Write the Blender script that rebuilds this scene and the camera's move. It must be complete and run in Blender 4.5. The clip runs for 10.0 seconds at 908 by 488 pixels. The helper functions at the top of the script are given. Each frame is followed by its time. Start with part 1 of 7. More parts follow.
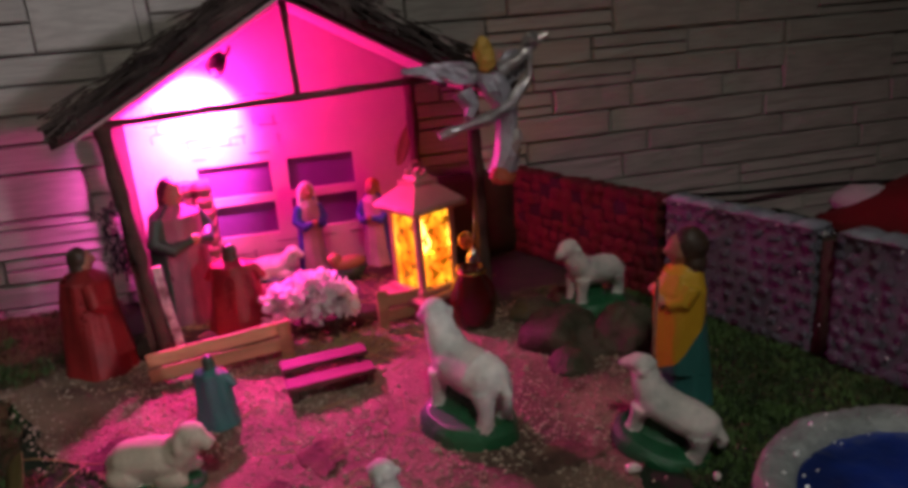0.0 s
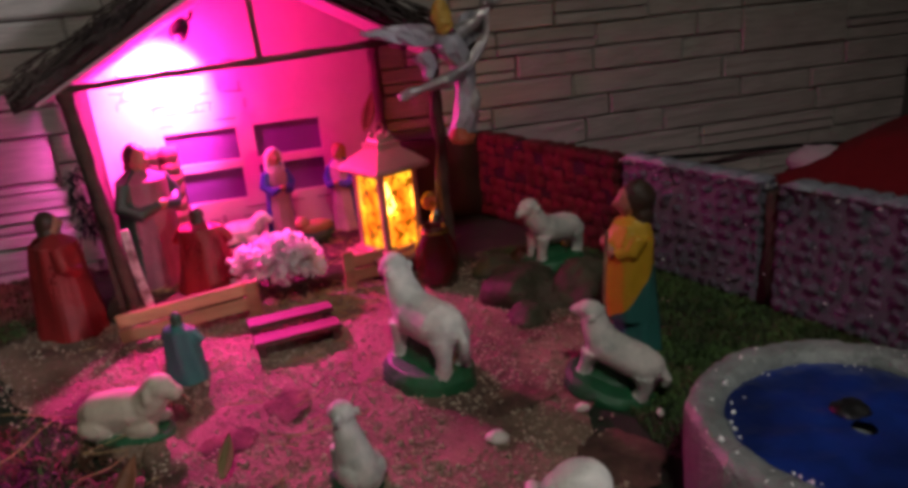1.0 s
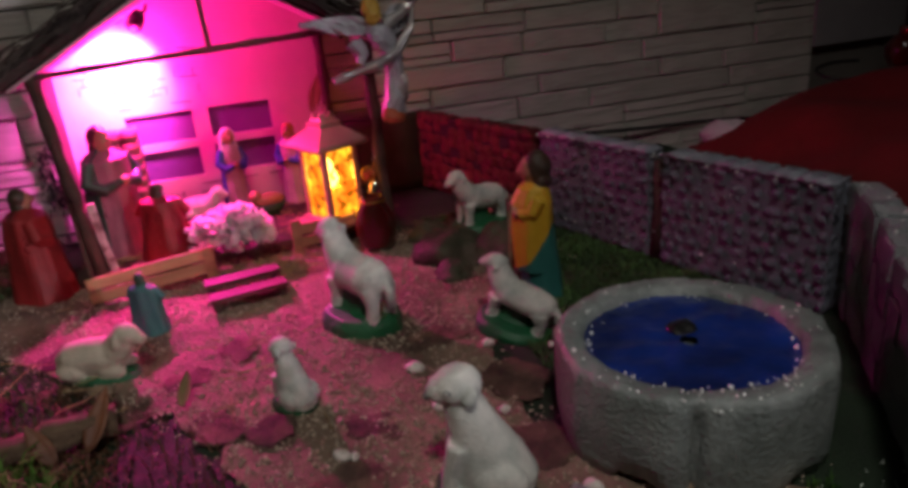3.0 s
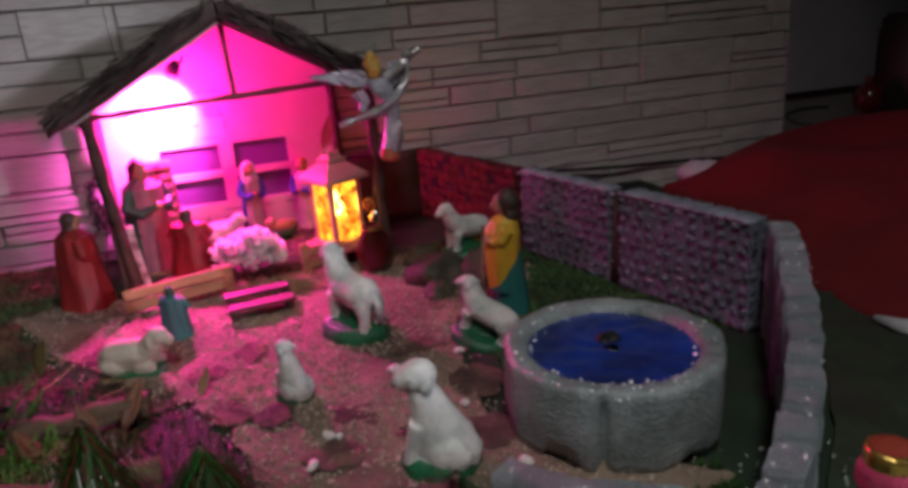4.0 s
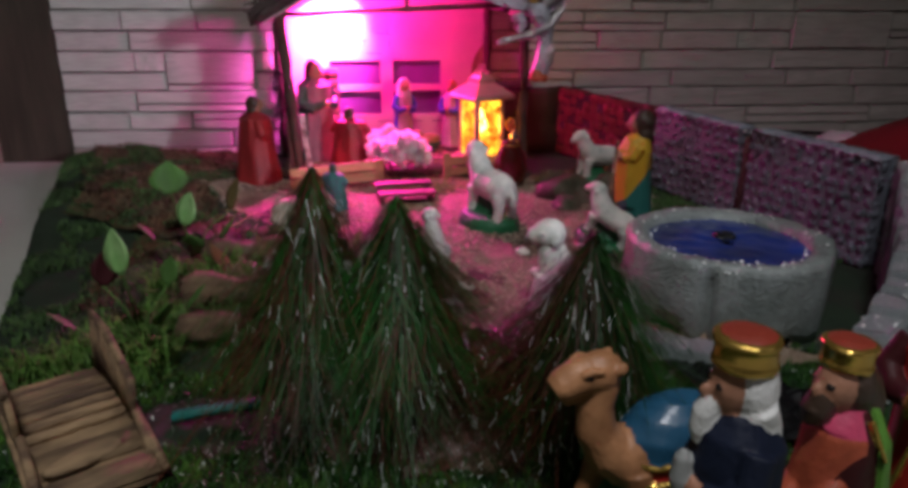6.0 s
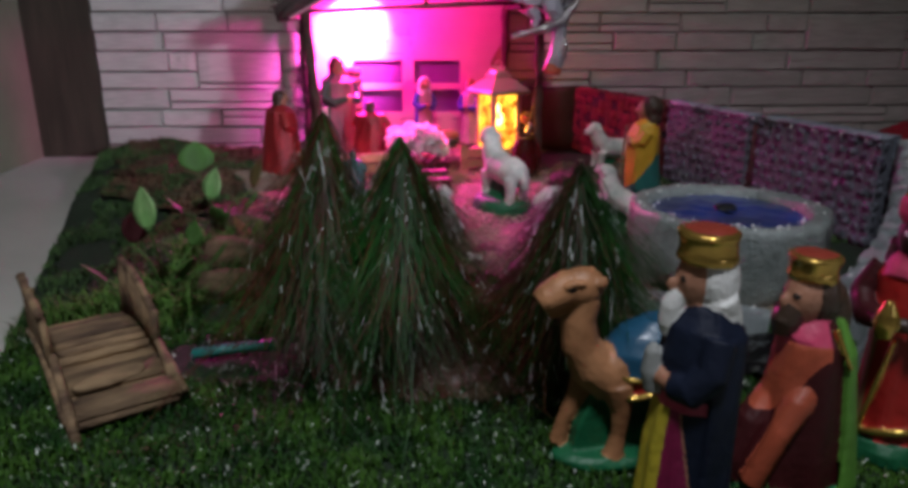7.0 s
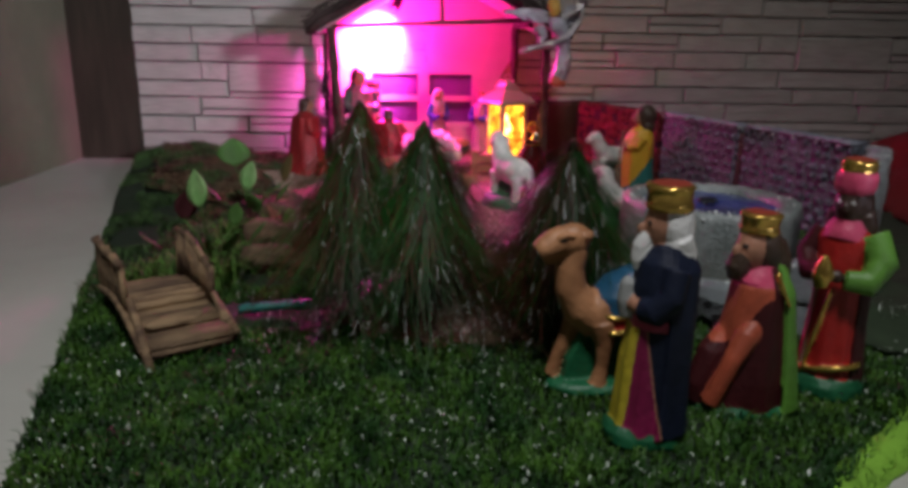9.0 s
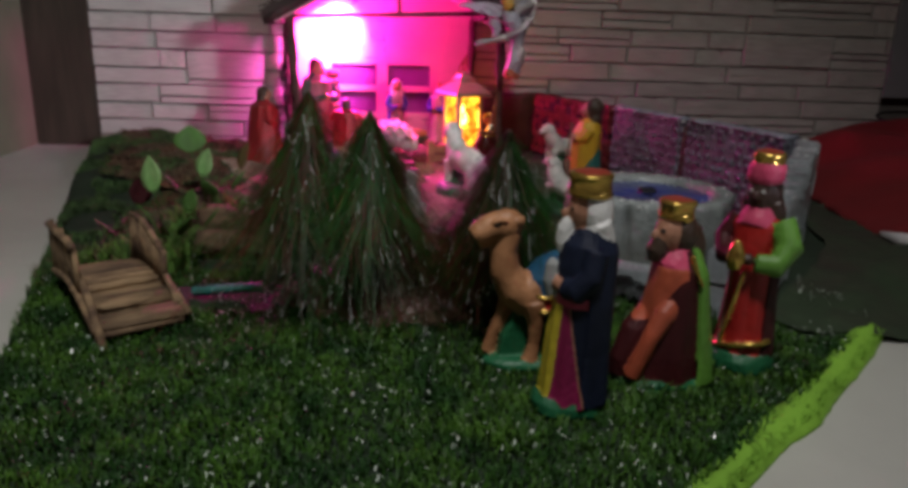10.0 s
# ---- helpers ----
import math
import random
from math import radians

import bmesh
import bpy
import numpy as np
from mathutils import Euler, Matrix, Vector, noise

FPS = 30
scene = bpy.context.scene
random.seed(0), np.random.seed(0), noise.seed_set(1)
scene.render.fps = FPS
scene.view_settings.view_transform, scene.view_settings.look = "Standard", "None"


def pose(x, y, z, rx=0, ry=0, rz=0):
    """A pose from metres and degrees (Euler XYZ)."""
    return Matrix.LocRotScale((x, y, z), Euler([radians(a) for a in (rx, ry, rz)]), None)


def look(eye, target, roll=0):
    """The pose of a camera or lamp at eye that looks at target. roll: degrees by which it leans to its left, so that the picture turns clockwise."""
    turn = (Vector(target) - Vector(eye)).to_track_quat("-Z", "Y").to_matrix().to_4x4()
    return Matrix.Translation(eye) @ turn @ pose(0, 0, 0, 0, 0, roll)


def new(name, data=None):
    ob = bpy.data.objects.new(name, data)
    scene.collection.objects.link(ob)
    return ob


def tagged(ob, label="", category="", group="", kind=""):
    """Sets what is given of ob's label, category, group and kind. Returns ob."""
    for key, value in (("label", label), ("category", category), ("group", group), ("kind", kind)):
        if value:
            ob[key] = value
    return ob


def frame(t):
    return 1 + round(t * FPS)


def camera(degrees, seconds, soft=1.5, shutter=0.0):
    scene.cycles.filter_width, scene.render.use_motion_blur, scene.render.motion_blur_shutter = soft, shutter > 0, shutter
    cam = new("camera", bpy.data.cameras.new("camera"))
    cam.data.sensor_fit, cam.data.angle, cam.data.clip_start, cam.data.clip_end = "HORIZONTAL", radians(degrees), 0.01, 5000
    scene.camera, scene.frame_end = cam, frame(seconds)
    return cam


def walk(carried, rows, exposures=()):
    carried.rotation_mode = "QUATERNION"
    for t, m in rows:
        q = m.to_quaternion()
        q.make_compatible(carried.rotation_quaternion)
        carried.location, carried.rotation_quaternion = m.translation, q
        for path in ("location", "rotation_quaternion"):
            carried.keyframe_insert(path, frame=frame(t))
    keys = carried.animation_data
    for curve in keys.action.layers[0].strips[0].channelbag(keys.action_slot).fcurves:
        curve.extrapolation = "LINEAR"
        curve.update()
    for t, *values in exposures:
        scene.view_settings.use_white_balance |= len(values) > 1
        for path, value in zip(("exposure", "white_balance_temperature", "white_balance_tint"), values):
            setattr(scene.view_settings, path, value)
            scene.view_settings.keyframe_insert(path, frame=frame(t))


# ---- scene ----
from mathutils.bvhtree import BVHTree

cam = camera(64.2, 10.0, soft=4.0)
PATH = [
    (0, (-0.296, -0.065, 0.433), (0.123, 1.802, -0.152), -4.6),
    (0.5, (-0.291, -0.085, 0.423), (0.175, 1.756, -0.204), -4.9),
    (1, (-0.283, -0.101, 0.42), (0.178, 1.732, -0.234), -5.0),
    (1.5, (-0.285, -0.134, 0.424), (0.17, 1.696, -0.244), -5.3),
    (2, (-0.284, -0.167, 0.428), (0.189, 1.65, -0.258), -5.1),
    (2.5, (-0.281, -0.202, 0.436), (0.209, 1.608, -0.259), -5.3),
    (3, (-0.265, -0.233, 0.437), (0.263, 1.56, -0.275), -5.3),
    (3.2, (-0.259, -0.273, 0.449), (0.258, 1.529, -0.248), -4.9),
    (4.3, (-0.253, -0.408, 0.482), (0.214, 1.432, -0.148), -4.5),
    (4.5, (-0.255, -0.421, 0.478), (0.188, 1.425, -0.152), -4.1),
    (5, (-0.27, -0.467, 0.459), (0.081, 1.404, -0.156), -2.5),
    (5.5, (-0.307, -0.501, 0.428), (-0.047, 1.376, -0.213), -1.0),
    (6, (-0.317, -0.52, 0.4), (-0.133, 1.355, -0.271), 0.3),
    (6.2, (-0.32, -0.536, 0.382), (-0.168, 1.339, -0.297), 1.4),
    (7.3, (-0.295, -0.589, 0.339), (-0.194, 1.324, -0.236), -0.2),
    (7.5, (-0.299, -0.596, 0.332), (-0.179, 1.321, -0.227), -0.3),
    (8, (-0.293, -0.63, 0.333), (-0.172, 1.294, -0.199), -0.6),
    (8.5, (-0.291, -0.67, 0.334), (-0.137, 1.248, -0.21), -0.4),
    (9, (-0.312, -0.697, 0.332), (-0.22, 1.225, -0.216), 1.0),
    (9.5, (-0.304, -0.719, 0.332), (-0.159, 1.194, -0.237), 1.7),
    (10, (-0.291, -0.735, 0.337), (-0.108, 1.173, -0.233), 2.0),
]
walk(cam, [(t, look(eye, target, roll)) for t, eye, target, roll in PATH],
     [(0, -0.4, 6350, 23), (1.0, -0.36, 6350, 23), (3.0, -0.32, 6250, 23), (4.5, 0.31, 5650, 23), (5.5, 0.25, 5850, 23), (7.5, 0.4, 5500, 22), (10, 0.38, 6000, 23)])

# ---------------------------------------------------------------- light
world = bpy.data.worlds.new("world")
scene.world = world
world.use_nodes = True
bg = world.node_tree.nodes["Background"]
bg.inputs[0].default_value = (0.42, 0.55, 0.9, 1)
bg.inputs[1].default_value = 0.024

G = 0.045          # height of the ground cloth
FLOOR = 0.03
WALL = 1.13        # plane of the stone-clad wall


def lamp(name, kind, m, power, colour, size=0.1, spread=None):
    data = bpy.data.lights.new(name, kind)
    data.energy, data.color = power, colour
    if kind == "AREA":
        data.size = size
        if spread:
            data.spread = radians(spread)
    else:
        data.shadow_soft_size = size
    ob = new(name, data)
    ob.matrix_world = m
    return ob


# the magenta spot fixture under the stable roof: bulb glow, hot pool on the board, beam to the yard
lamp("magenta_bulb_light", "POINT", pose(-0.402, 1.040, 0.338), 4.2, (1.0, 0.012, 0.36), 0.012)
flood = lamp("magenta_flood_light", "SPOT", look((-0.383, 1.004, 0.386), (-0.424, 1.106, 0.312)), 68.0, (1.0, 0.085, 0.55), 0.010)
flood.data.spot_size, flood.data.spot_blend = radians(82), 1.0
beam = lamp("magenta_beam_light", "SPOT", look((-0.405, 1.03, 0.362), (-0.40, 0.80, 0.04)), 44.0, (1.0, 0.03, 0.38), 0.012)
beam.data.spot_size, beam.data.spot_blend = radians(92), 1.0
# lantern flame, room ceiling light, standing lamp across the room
lamp("lantern_light", "POINT", pose(-0.118, 0.885, 0.135), 1.1, (1.0, 0.26, 0.02), 0.012)
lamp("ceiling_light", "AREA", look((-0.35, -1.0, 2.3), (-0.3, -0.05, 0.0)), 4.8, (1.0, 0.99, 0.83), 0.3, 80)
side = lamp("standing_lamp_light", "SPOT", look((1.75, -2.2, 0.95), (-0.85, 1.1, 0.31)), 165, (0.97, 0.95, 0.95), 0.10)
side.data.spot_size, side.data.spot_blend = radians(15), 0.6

# ---------------------------------------------------------------- materials


def mat(name, colour, rough=0.6, metal=0.0, vary=0.25, scale=40.0, bump=0.3, fine=None, coat=0.0,
        second=None, patch=8.0, spec=0.5, dist=0.002, stretch=None, island=False):
    """Painted or natural surface: two scales of colour variation, grain and bump."""
    m = bpy.data.materials.new(name)
    m.use_nodes = True
    nt = m.node_tree
    n, l = nt.nodes, nt.links
    b = n["Principled BSDF"]
    b.inputs["Roughness"].default_value = rough
    b.inputs["Metallic"].default_value = metal
    b.inputs["Coat Weight"].default_value = coat
    b.inputs["Coat Roughness"].default_value = 0.15
    b.inputs["Specular IOR Level"].default_value = spec
    co = n.new("ShaderNodeTexCoord")
    src = co.outputs["Object"]
    if stretch:
        mp = n.new("ShaderNodeMapping")
        mp.inputs["Scale"].default_value = stretch
        l.new(src, mp.inputs[0])
        src = mp.outputs[0]
    info = n.new("ShaderNodeNewGeometry" if island else "ShaderNodeObjectInfo")
    a = n.new("ShaderNodeTexNoise")
    a.inputs["Scale"].default_value = patch
    a.inputs["Detail"].default_value = 5
    f = n.new("ShaderNodeTexNoise")
    f.inputs["Scale"].default_value = scale
    f.inputs["Detail"].default_value = 6
    f.inputs["Roughness"].default_value = 0.65
    l.new(src, a.inputs[0])
    l.new(src, f.inputs[0])
    c2 = second or tuple(min(1, c * (1 - vary)) for c in colour)
    ramp = n.new("ShaderNodeValToRGB")
    ramp.color_ramp.elements[0].position, ramp.color_ramp.elements[1].position = 0.38, 0.62
    ramp.color_ramp.elements[0].color = (*c2, 1)
    ramp.color_ramp.elements[1].color = (*colour, 1)
    l.new(a.outputs[0], ramp.inputs[0])
    hsv = n.new("ShaderNodeHueSaturation")
    mr = n.new("ShaderNodeMapRange")
    mr.inputs["To Min"].default_value, mr.inputs["To Max"].default_value = 1 - vary, 1 + vary
    l.new(f.outputs[0], mr.inputs[0])
    mul = n.new("ShaderNodeMath")
    mul.operation = "MULTIPLY"
    ro = n.new("ShaderNodeMapRange")
    ro.inputs["To Min"].default_value, ro.inputs["To Max"].default_value = 1 - vary * 0.5, 1 + vary * 0.5
    l.new(info.outputs["Random Per Island" if island else "Random"], ro.inputs[0])
    l.new(mr.outputs[0], mul.inputs[0])
    l.new(ro.outputs[0], mul.inputs[1])
    l.new(mul.outputs[0], hsv.inputs["Value"])
    l.new(ramp.outputs[0], hsv.inputs["Color"])
    l.new(hsv.outputs[0], b.inputs["Base Color"])
    bp = n.new("ShaderNodeBump")
    bp.inputs["Strength"].default_value = bump
    bp.inputs["Distance"].default_value = dist
    f2 = n.new("ShaderNodeTexNoise")
    f2.inputs["Scale"].default_value = fine or scale * 3
    f2.inputs["Detail"].default_value = 4
    l.new(src, f2.inputs[0])
    l.new(f2.outputs[0], bp.inputs["Height"])
    l.new(bp.outputs[0], b.inputs["Normal"])
    l.new(bp.outputs[0], b.inputs["Coat Normal"])
    return m


def glow(name, colour, strength):
    m = bpy.data.materials.new(name)
    m.use_nodes = True
    b = m.node_tree.nodes["Principled BSDF"]
    b.inputs["Base Color"].default_value = (*colour, 1)
    b.inputs["Emission Color"].default_value = (*colour, 1)
    b.inputs["Emission Strength"].default_value = strength
    return m


def plain(name, colour, rough=0.5, metal=0.0, trans=0.0):
    m = bpy.data.materials.new(name)
    m.use_nodes = True
    b = m.node_tree.nodes["Principled BSDF"]
    b.inputs["Base Color"].default_value = (*colour, 1)
    b.inputs["Roughness"].default_value = rough
    b.inputs["Metallic"].default_value = metal
    b.inputs["Transmission Weight"].default_value = trans
    return m


STONE = mat("split_sandstone", (0.58, 0.55, 0.5), 0.85, vary=0.16, scale=30, bump=0.2, fine=24, second=(0.47, 0.44, 0.4), patch=4, stretch=(1, 1, 3), dist=0.0016)
WALLGREY = mat("wall_mortar", (0.2, 0.18, 0.16), 0.9, vary=0.2, scale=50)
BROWNJAMB = mat("dark_stained_wood", (0.055, 0.04, 0.028), 0.5, vary=0.3, scale=30, stretch=(6, 6, 0.6))
OLIVE = mat("olive_wall_paint", (0.24, 0.24, 0.16), 0.8, vary=0.1, scale=30)
TILEFLOOR = mat("pale_floor_tile", (0.46, 0.46, 0.42), 0.4, vary=0.1, scale=14, bump=0.05, patch=3)
CEIL = mat("white_ceiling_paint", (0.75, 0.74, 0.72), 0.9, vary=0.05, scale=20)
TURFBASE = mat("turf_backing", (0.013, 0.03, 0.012), 0.8, vary=0.4, scale=120, bump=0.8, dist=0.004)
TURF = mat("glossy_turf_blades", (0.055, 0.135, 0.014), 0.5, vary=0.6, scale=110, bump=0.1, second=(0.015, 0.055, 0.01), patch=22, spec=0.3, island=True)
MOSS = mat("dyed_moss", (0.07, 0.15, 0.035), 0.7, vary=0.4, scale=120, bump=0.3, second=(0.035, 0.075, 0.02), patch=20, island=True)
LIME = mat("lime_felt", (0.2, 0.42, 0.03), 0.85, vary=0.2, scale=60)
GRAVELBED = mat("sand_bed", (0.22, 0.16, 0.11), 0.9, vary=0.5, scale=220, bump=1.0, fine=260, second=(0.09, 0.055, 0.04), patch=9, dist=0.004)
GRAVEL = mat("pale_gravel", (0.44, 0.37, 0.28), 0.6, vary=0.6, scale=200, second=(0.3, 0.22, 0.16), patch=30, island=True)
DIRT = mat("brown_earth_paper", (0.17, 0.10, 0.045), 0.8, vary=0.5, scale=60, bump=1.0, second=(0.04, 0.05, 0.018), patch=11, dist=0.008)
FOIL = mat("crumpled_brown_foil", (0.17, 0.045, 0.035), 0.3, vary=0.5, scale=30, bump=0.9, second=(0.07, 0.03, 0.018), patch=10, dist=0.006, spec=0.6)
GREYROCK = mat("grey_painted_block", (0.38, 0.41, 0.5), 0.5, vary=0.5, scale=70, bump=0.9, second=(0.2, 0.215, 0.28), patch=20, dist=0.004, coat=0.6)
DARKJOINT = mat("dark_red_joint", (0.03, 0.006, 0.006), 0.8, vary=0.3, scale=60, bump=0.5)
MORTAR = mat("dark_grey_joint", (0.18, 0.19, 0.235), 0.7, vary=0.3, scale=60, bump=0.5)
PALEBRICK = mat("pale_red_block", (0.42, 0.2, 0.18), 0.7, vary=0.3, scale=60, bump=0.8, second=(0.28, 0.11, 0.1), patch=18, dist=0.004)
REDBRICK = mat("red_painted_block", (0.22, 0.022, 0.022), 0.6, vary=0.45, scale=60, bump=0.8, second=(0.14, 0.015, 0.015), patch=18, dist=0.004)
WELLSTONE = mat("grey_green_glazed_plaster", (0.33, 0.37, 0.355), 0.42, vary=0.5, scale=80, bump=0.7, second=(0.2, 0.235, 0.225), patch=14, dist=0.004, coat=0.7)
WATER = mat("blue_painted_water", (0.011, 0.04, 0.27), 0.3, vary=0.4, scale=40, bump=0.45, fine=60, second=(0.007, 0.018, 0.10), patch=12, coat=0.6, dist=0.004)
STREAM = mat("teal_stream_foil", (0.02, 0.2, 0.18), 0.5, vary=0.3, scale=40)
WOOD = mat("pale_slat_wood", (0.5, 0.32, 0.16), 0.7, vary=0.3, scale=25, bump=0.4, stretch=(1, 6, 6), second=(0.36, 0.21, 0.1), patch=9)
BIRCH = mat("flaking_birch_bark", (0.6, 0.48, 0.46), 0.7, vary=0.3, scale=50, bump=0.8, second=(0.14, 0.07, 0.07), patch=45, dist=0.003)
DARKWOOD = mat("dark_bark_wood", (0.1, 0.055, 0.04), 0.8, vary=0.35, scale=40, bump=0.9, stretch=(1, 5, 5), dist=0.003)
BRIDGEWOOD = mat("stick_bridge_wood", (0.33, 0.22, 0.115), 0.75, vary=0.35, scale=45, bump=0.8, stretch=(1, 4, 4), second=(0.1, 0.058, 0.034), patch=12, dist=0.003)
BARKROOF = mat("bark_thatch", (0.1, 0.07, 0.06), 0.85, vary=0.45, scale=60, bump=1.0, dist=0.005)
PANEL = mat("whitewashed_board", (0.62, 0.45, 0.44), 0.8, vary=0.12, scale=30, bump=0.4, patch=7)
PANE = mat("dark_window_card", (0.14, 0.06, 0.2), 0.7, vary=0.15, scale=30)
LINE = plain("mortar_line_ink", (0.08, 0.03, 0.05), 0.8)
BROWNCARD = mat("brown_card", (0.05, 0.022, 0.014), 0.75, vary=0.3, scale=30, bump=0.5)
WOOL = mat("white_plaster_wool", (0.74, 0.72, 0.66), 0.6, vary=0.22, scale=150, bump=0.6, second=(0.44, 0.47, 0.43), patch=30, dist=0.002)
MUZZLE = mat("grey_wash_plaster", (0.3, 0.31, 0.3), 0.6, vary=0.2, scale=90)
BASEGREEN = mat("green_gloss_base", (0.012, 0.13, 0.05), 0.5, vary=0.35, scale=60, bump=0.5)
SKIN = mat("flesh_paint", (0.42, 0.2, 0.12), 0.55, vary=0.2, scale=60)
DARKSKIN = mat("dark_brown_paint", (0.05, 0.025, 0.018), 0.4, vary=0.15, scale=60)
HAIR = mat("brown_hair_paint", (0.06, 0.035, 0.022), 0.45, vary=0.3, scale=90, bump=0.6)
BLOND = mat("blond_hair_paint", (0.55, 0.33, 0.05), 0.5, vary=0.25, scale=90, bump=0.6)
WHITEHAIR = mat("white_hair_paint", (0.72, 0.72, 0.7), 0.45, vary=0.15, scale=90, bump=0.6)
GOLD = mat("gold_paint", (0.72, 0.47, 0.1), 0.25, metal=0.85, vary=0.2, scale=50)
SILVER = plain("silver_foil", (0.75, 0.76, 0.8), 0.15, 1.0)
FOILCLOTH = mat("silver_foil_cloth", (0.52, 0.5, 0.48), 0.28, metal=0.6, vary=0.4, scale=50, bump=0.4, dist=0.003)
CREAM = mat("cream_plaster_wool", (0.52, 0.47, 0.36), 0.65, vary=0.2, scale=120, bump=0.45, second=(0.38, 0.34, 0.25), patch=22, dist=0.002)
DRYGRASS = mat("dry_red_grass", (0.11, 0.05, 0.022), 0.7, vary=0.4, scale=60)
CROWNRED = mat("crown_red_paint", (0.3, 0.045, 0.025), 0.4, vary=0.15, scale=50)
NAVY = mat("navy_gloss_paint", (0.01, 0.015, 0.036), 0.6, spec=0.25, vary=0.3, scale=70, bump=0.4, patch=18)
MAROON = mat("maroon_gloss_paint", (0.06, 0.008, 0.01), 0.55, spec=0.3, vary=0.3, scale=70, bump=0.4, patch=18)
PURPLE = mat("magenta_cloak_paint", (0.3, 0.015, 0.09), 0.5, vary=0.3, scale=70, bump=0.4, patch=18)
YELLOW = mat("yellow_robe_paint", (0.62, 0.5, 0.03), 0.5, vary=0.3, scale=70, bump=0.4, patch=18)
ORANGE = mat("salmon_robe_paint", (0.5, 0.1, 0.045), 0.5, vary=0.3, scale=70, bump=0.4, patch=18)
PINK = mat("pink_paint", (0.65, 0.07, 0.16), 0.5, vary=0.3, scale=70, bump=0.4, patch=18)
RED = mat("red_robe_paint", (0.5, 0.02, 0.015), 0.5, vary=0.3, scale=70, bump=0.4, patch=18)
GREEN = mat("leaf_green_paint", (0.13, 0.33, 0.04), 0.5, vary=0.3, scale=70, bump=0.4, patch=18)
DKGREEN = mat("bottle_green_paint", (0.02, 0.07, 0.04), 0.45, vary=0.2, scale=40)
TEAL = mat("teal_paint", (0.03, 0.17, 0.15), 0.45, vary=0.2, scale=40)
MUSTARD = mat("mustard_paint", (0.62, 0.36, 0.02), 0.45, vary=0.15, scale=40)
BLUE = mat("blue_saddle_paint", (0.02, 0.09, 0.17), 0.35, vary=0.2, scale=40, coat=0.1)
ROYAL = mat("royal_blue_paint", (0.04, 0.06, 0.4), 0.4, vary=0.2, scale=40)
DARKTAN = mat("dark_tan_paint", (0.13, 0.06, 0.03), 0.5, vary=0.25, scale=50, bump=0.5)
CAMEL = mat("camel_tan_paint", (0.42, 0.2, 0.09), 0.5, vary=0.22, scale=50, bump=0.5, second=(0.27, 0.12, 0.05), patch=25)
def silk(name, colour):
    """Thin cloth petals that let light through."""
    m = mat(name, colour, 0.7, vary=0.1, scale=60)
    n, l = m.node_tree.nodes, m.node_tree.links
    thin = n.new("ShaderNodeBsdfTranslucent")
    thin.inputs[0].default_value = (*colour, 1)
    mix = n.new("ShaderNodeMixShader")
    mix.inputs[0].default_value = 0.45
    l.new(n["Principled BSDF"].outputs[0], mix.inputs[1])
    l.new(thin.outputs[0], mix.inputs[2])
    l.new(mix.outputs[0], n["Material Output"].inputs[0])
    return m


PETAL = silk("white_silk_petal", (0.85, 0.82, 0.8))
STRAW = mat("dry_straw", (0.4, 0.27, 0.12), 0.7, vary=0.3, scale=60)
NEEDLE = mat("green_foil_needle", (0.015, 0.08, 0.011), 0.42, vary=0.7, scale=70, second=(0.01, 0.03, 0.006), patch=14, spec=0.16, island=True)
LEAF = mat("broad_leaf", (0.09, 0.22, 0.045), 0.6, spec=0.2, vary=0.3, scale=50, second=(0.06, 0.13, 0.03), patch=18)
LEAFPALE = mat("pale_veined_leaf", (0.3, 0.5, 0.2), 0.45, vary=0.2, scale=60, second=(0.16, 0.36, 0.1), patch=30)
DARKLEAF = mat("dark_red_leaf", (0.05, 0.012, 0.014), 0.8, vary=0.3, scale=50, spec=0.1)
LEAFBROWN = mat("withered_leaf", (0.22, 0.17, 0.06), 0.6, vary=0.25, scale=50)
LANTERNMETAL = mat("copper_rose_metal", (0.72, 0.45, 0.38), 0.36, metal=0.55, vary=0.15, scale=40)
FLAME = glow("led_flame", (1.0, 0.7, 0.25), 30)
POTRED = mat("dark_red_glaze", (0.08, 0.008, 0.006), 0.2, vary=0.25, scale=20, coat=0.6)
REDCLOTH = mat("red_felt_cloth", (0.17, 0.004, 0.006), 0.9, vary=0.2, scale=90, bump=0.5, patch=6)
WHITEPLUSH = mat("white_plush", (0.62, 0.6, 0.6), 0.95, vary=0.15, scale=120, bump=1.0)
BLACKFILM = mat("glossy_black_film", (0.008, 0.008, 0.009), 0.16, vary=0.3, scale=60, bump=0.4, coat=0.5)
BLACK = mat("black_plastic", (0.012, 0.012, 0.013), 0.4, vary=0.2, scale=40)
DARKCLOTH = mat("dark_green_cloth", (0.018, 0.032, 0.013), 0.85, vary=0.5, scale=60, bump=0.6, second=(0.022, 0.02, 0.012), patch=9)
ROCK = mat("brown_paper_rock", (0.1, 0.07, 0.05), 0.7, vary=0.4, scale=40, bump=0.9, second=(0.05, 0.06, 0.03), patch=14, dist=0.005)
EARTHRED = mat("maroon_earth_paper", (0.17, 0.1, 0.07), 0.9, vary=0.6, scale=220, bump=1.0, second=(0.07, 0.04, 0.03), patch=30, dist=0.004)
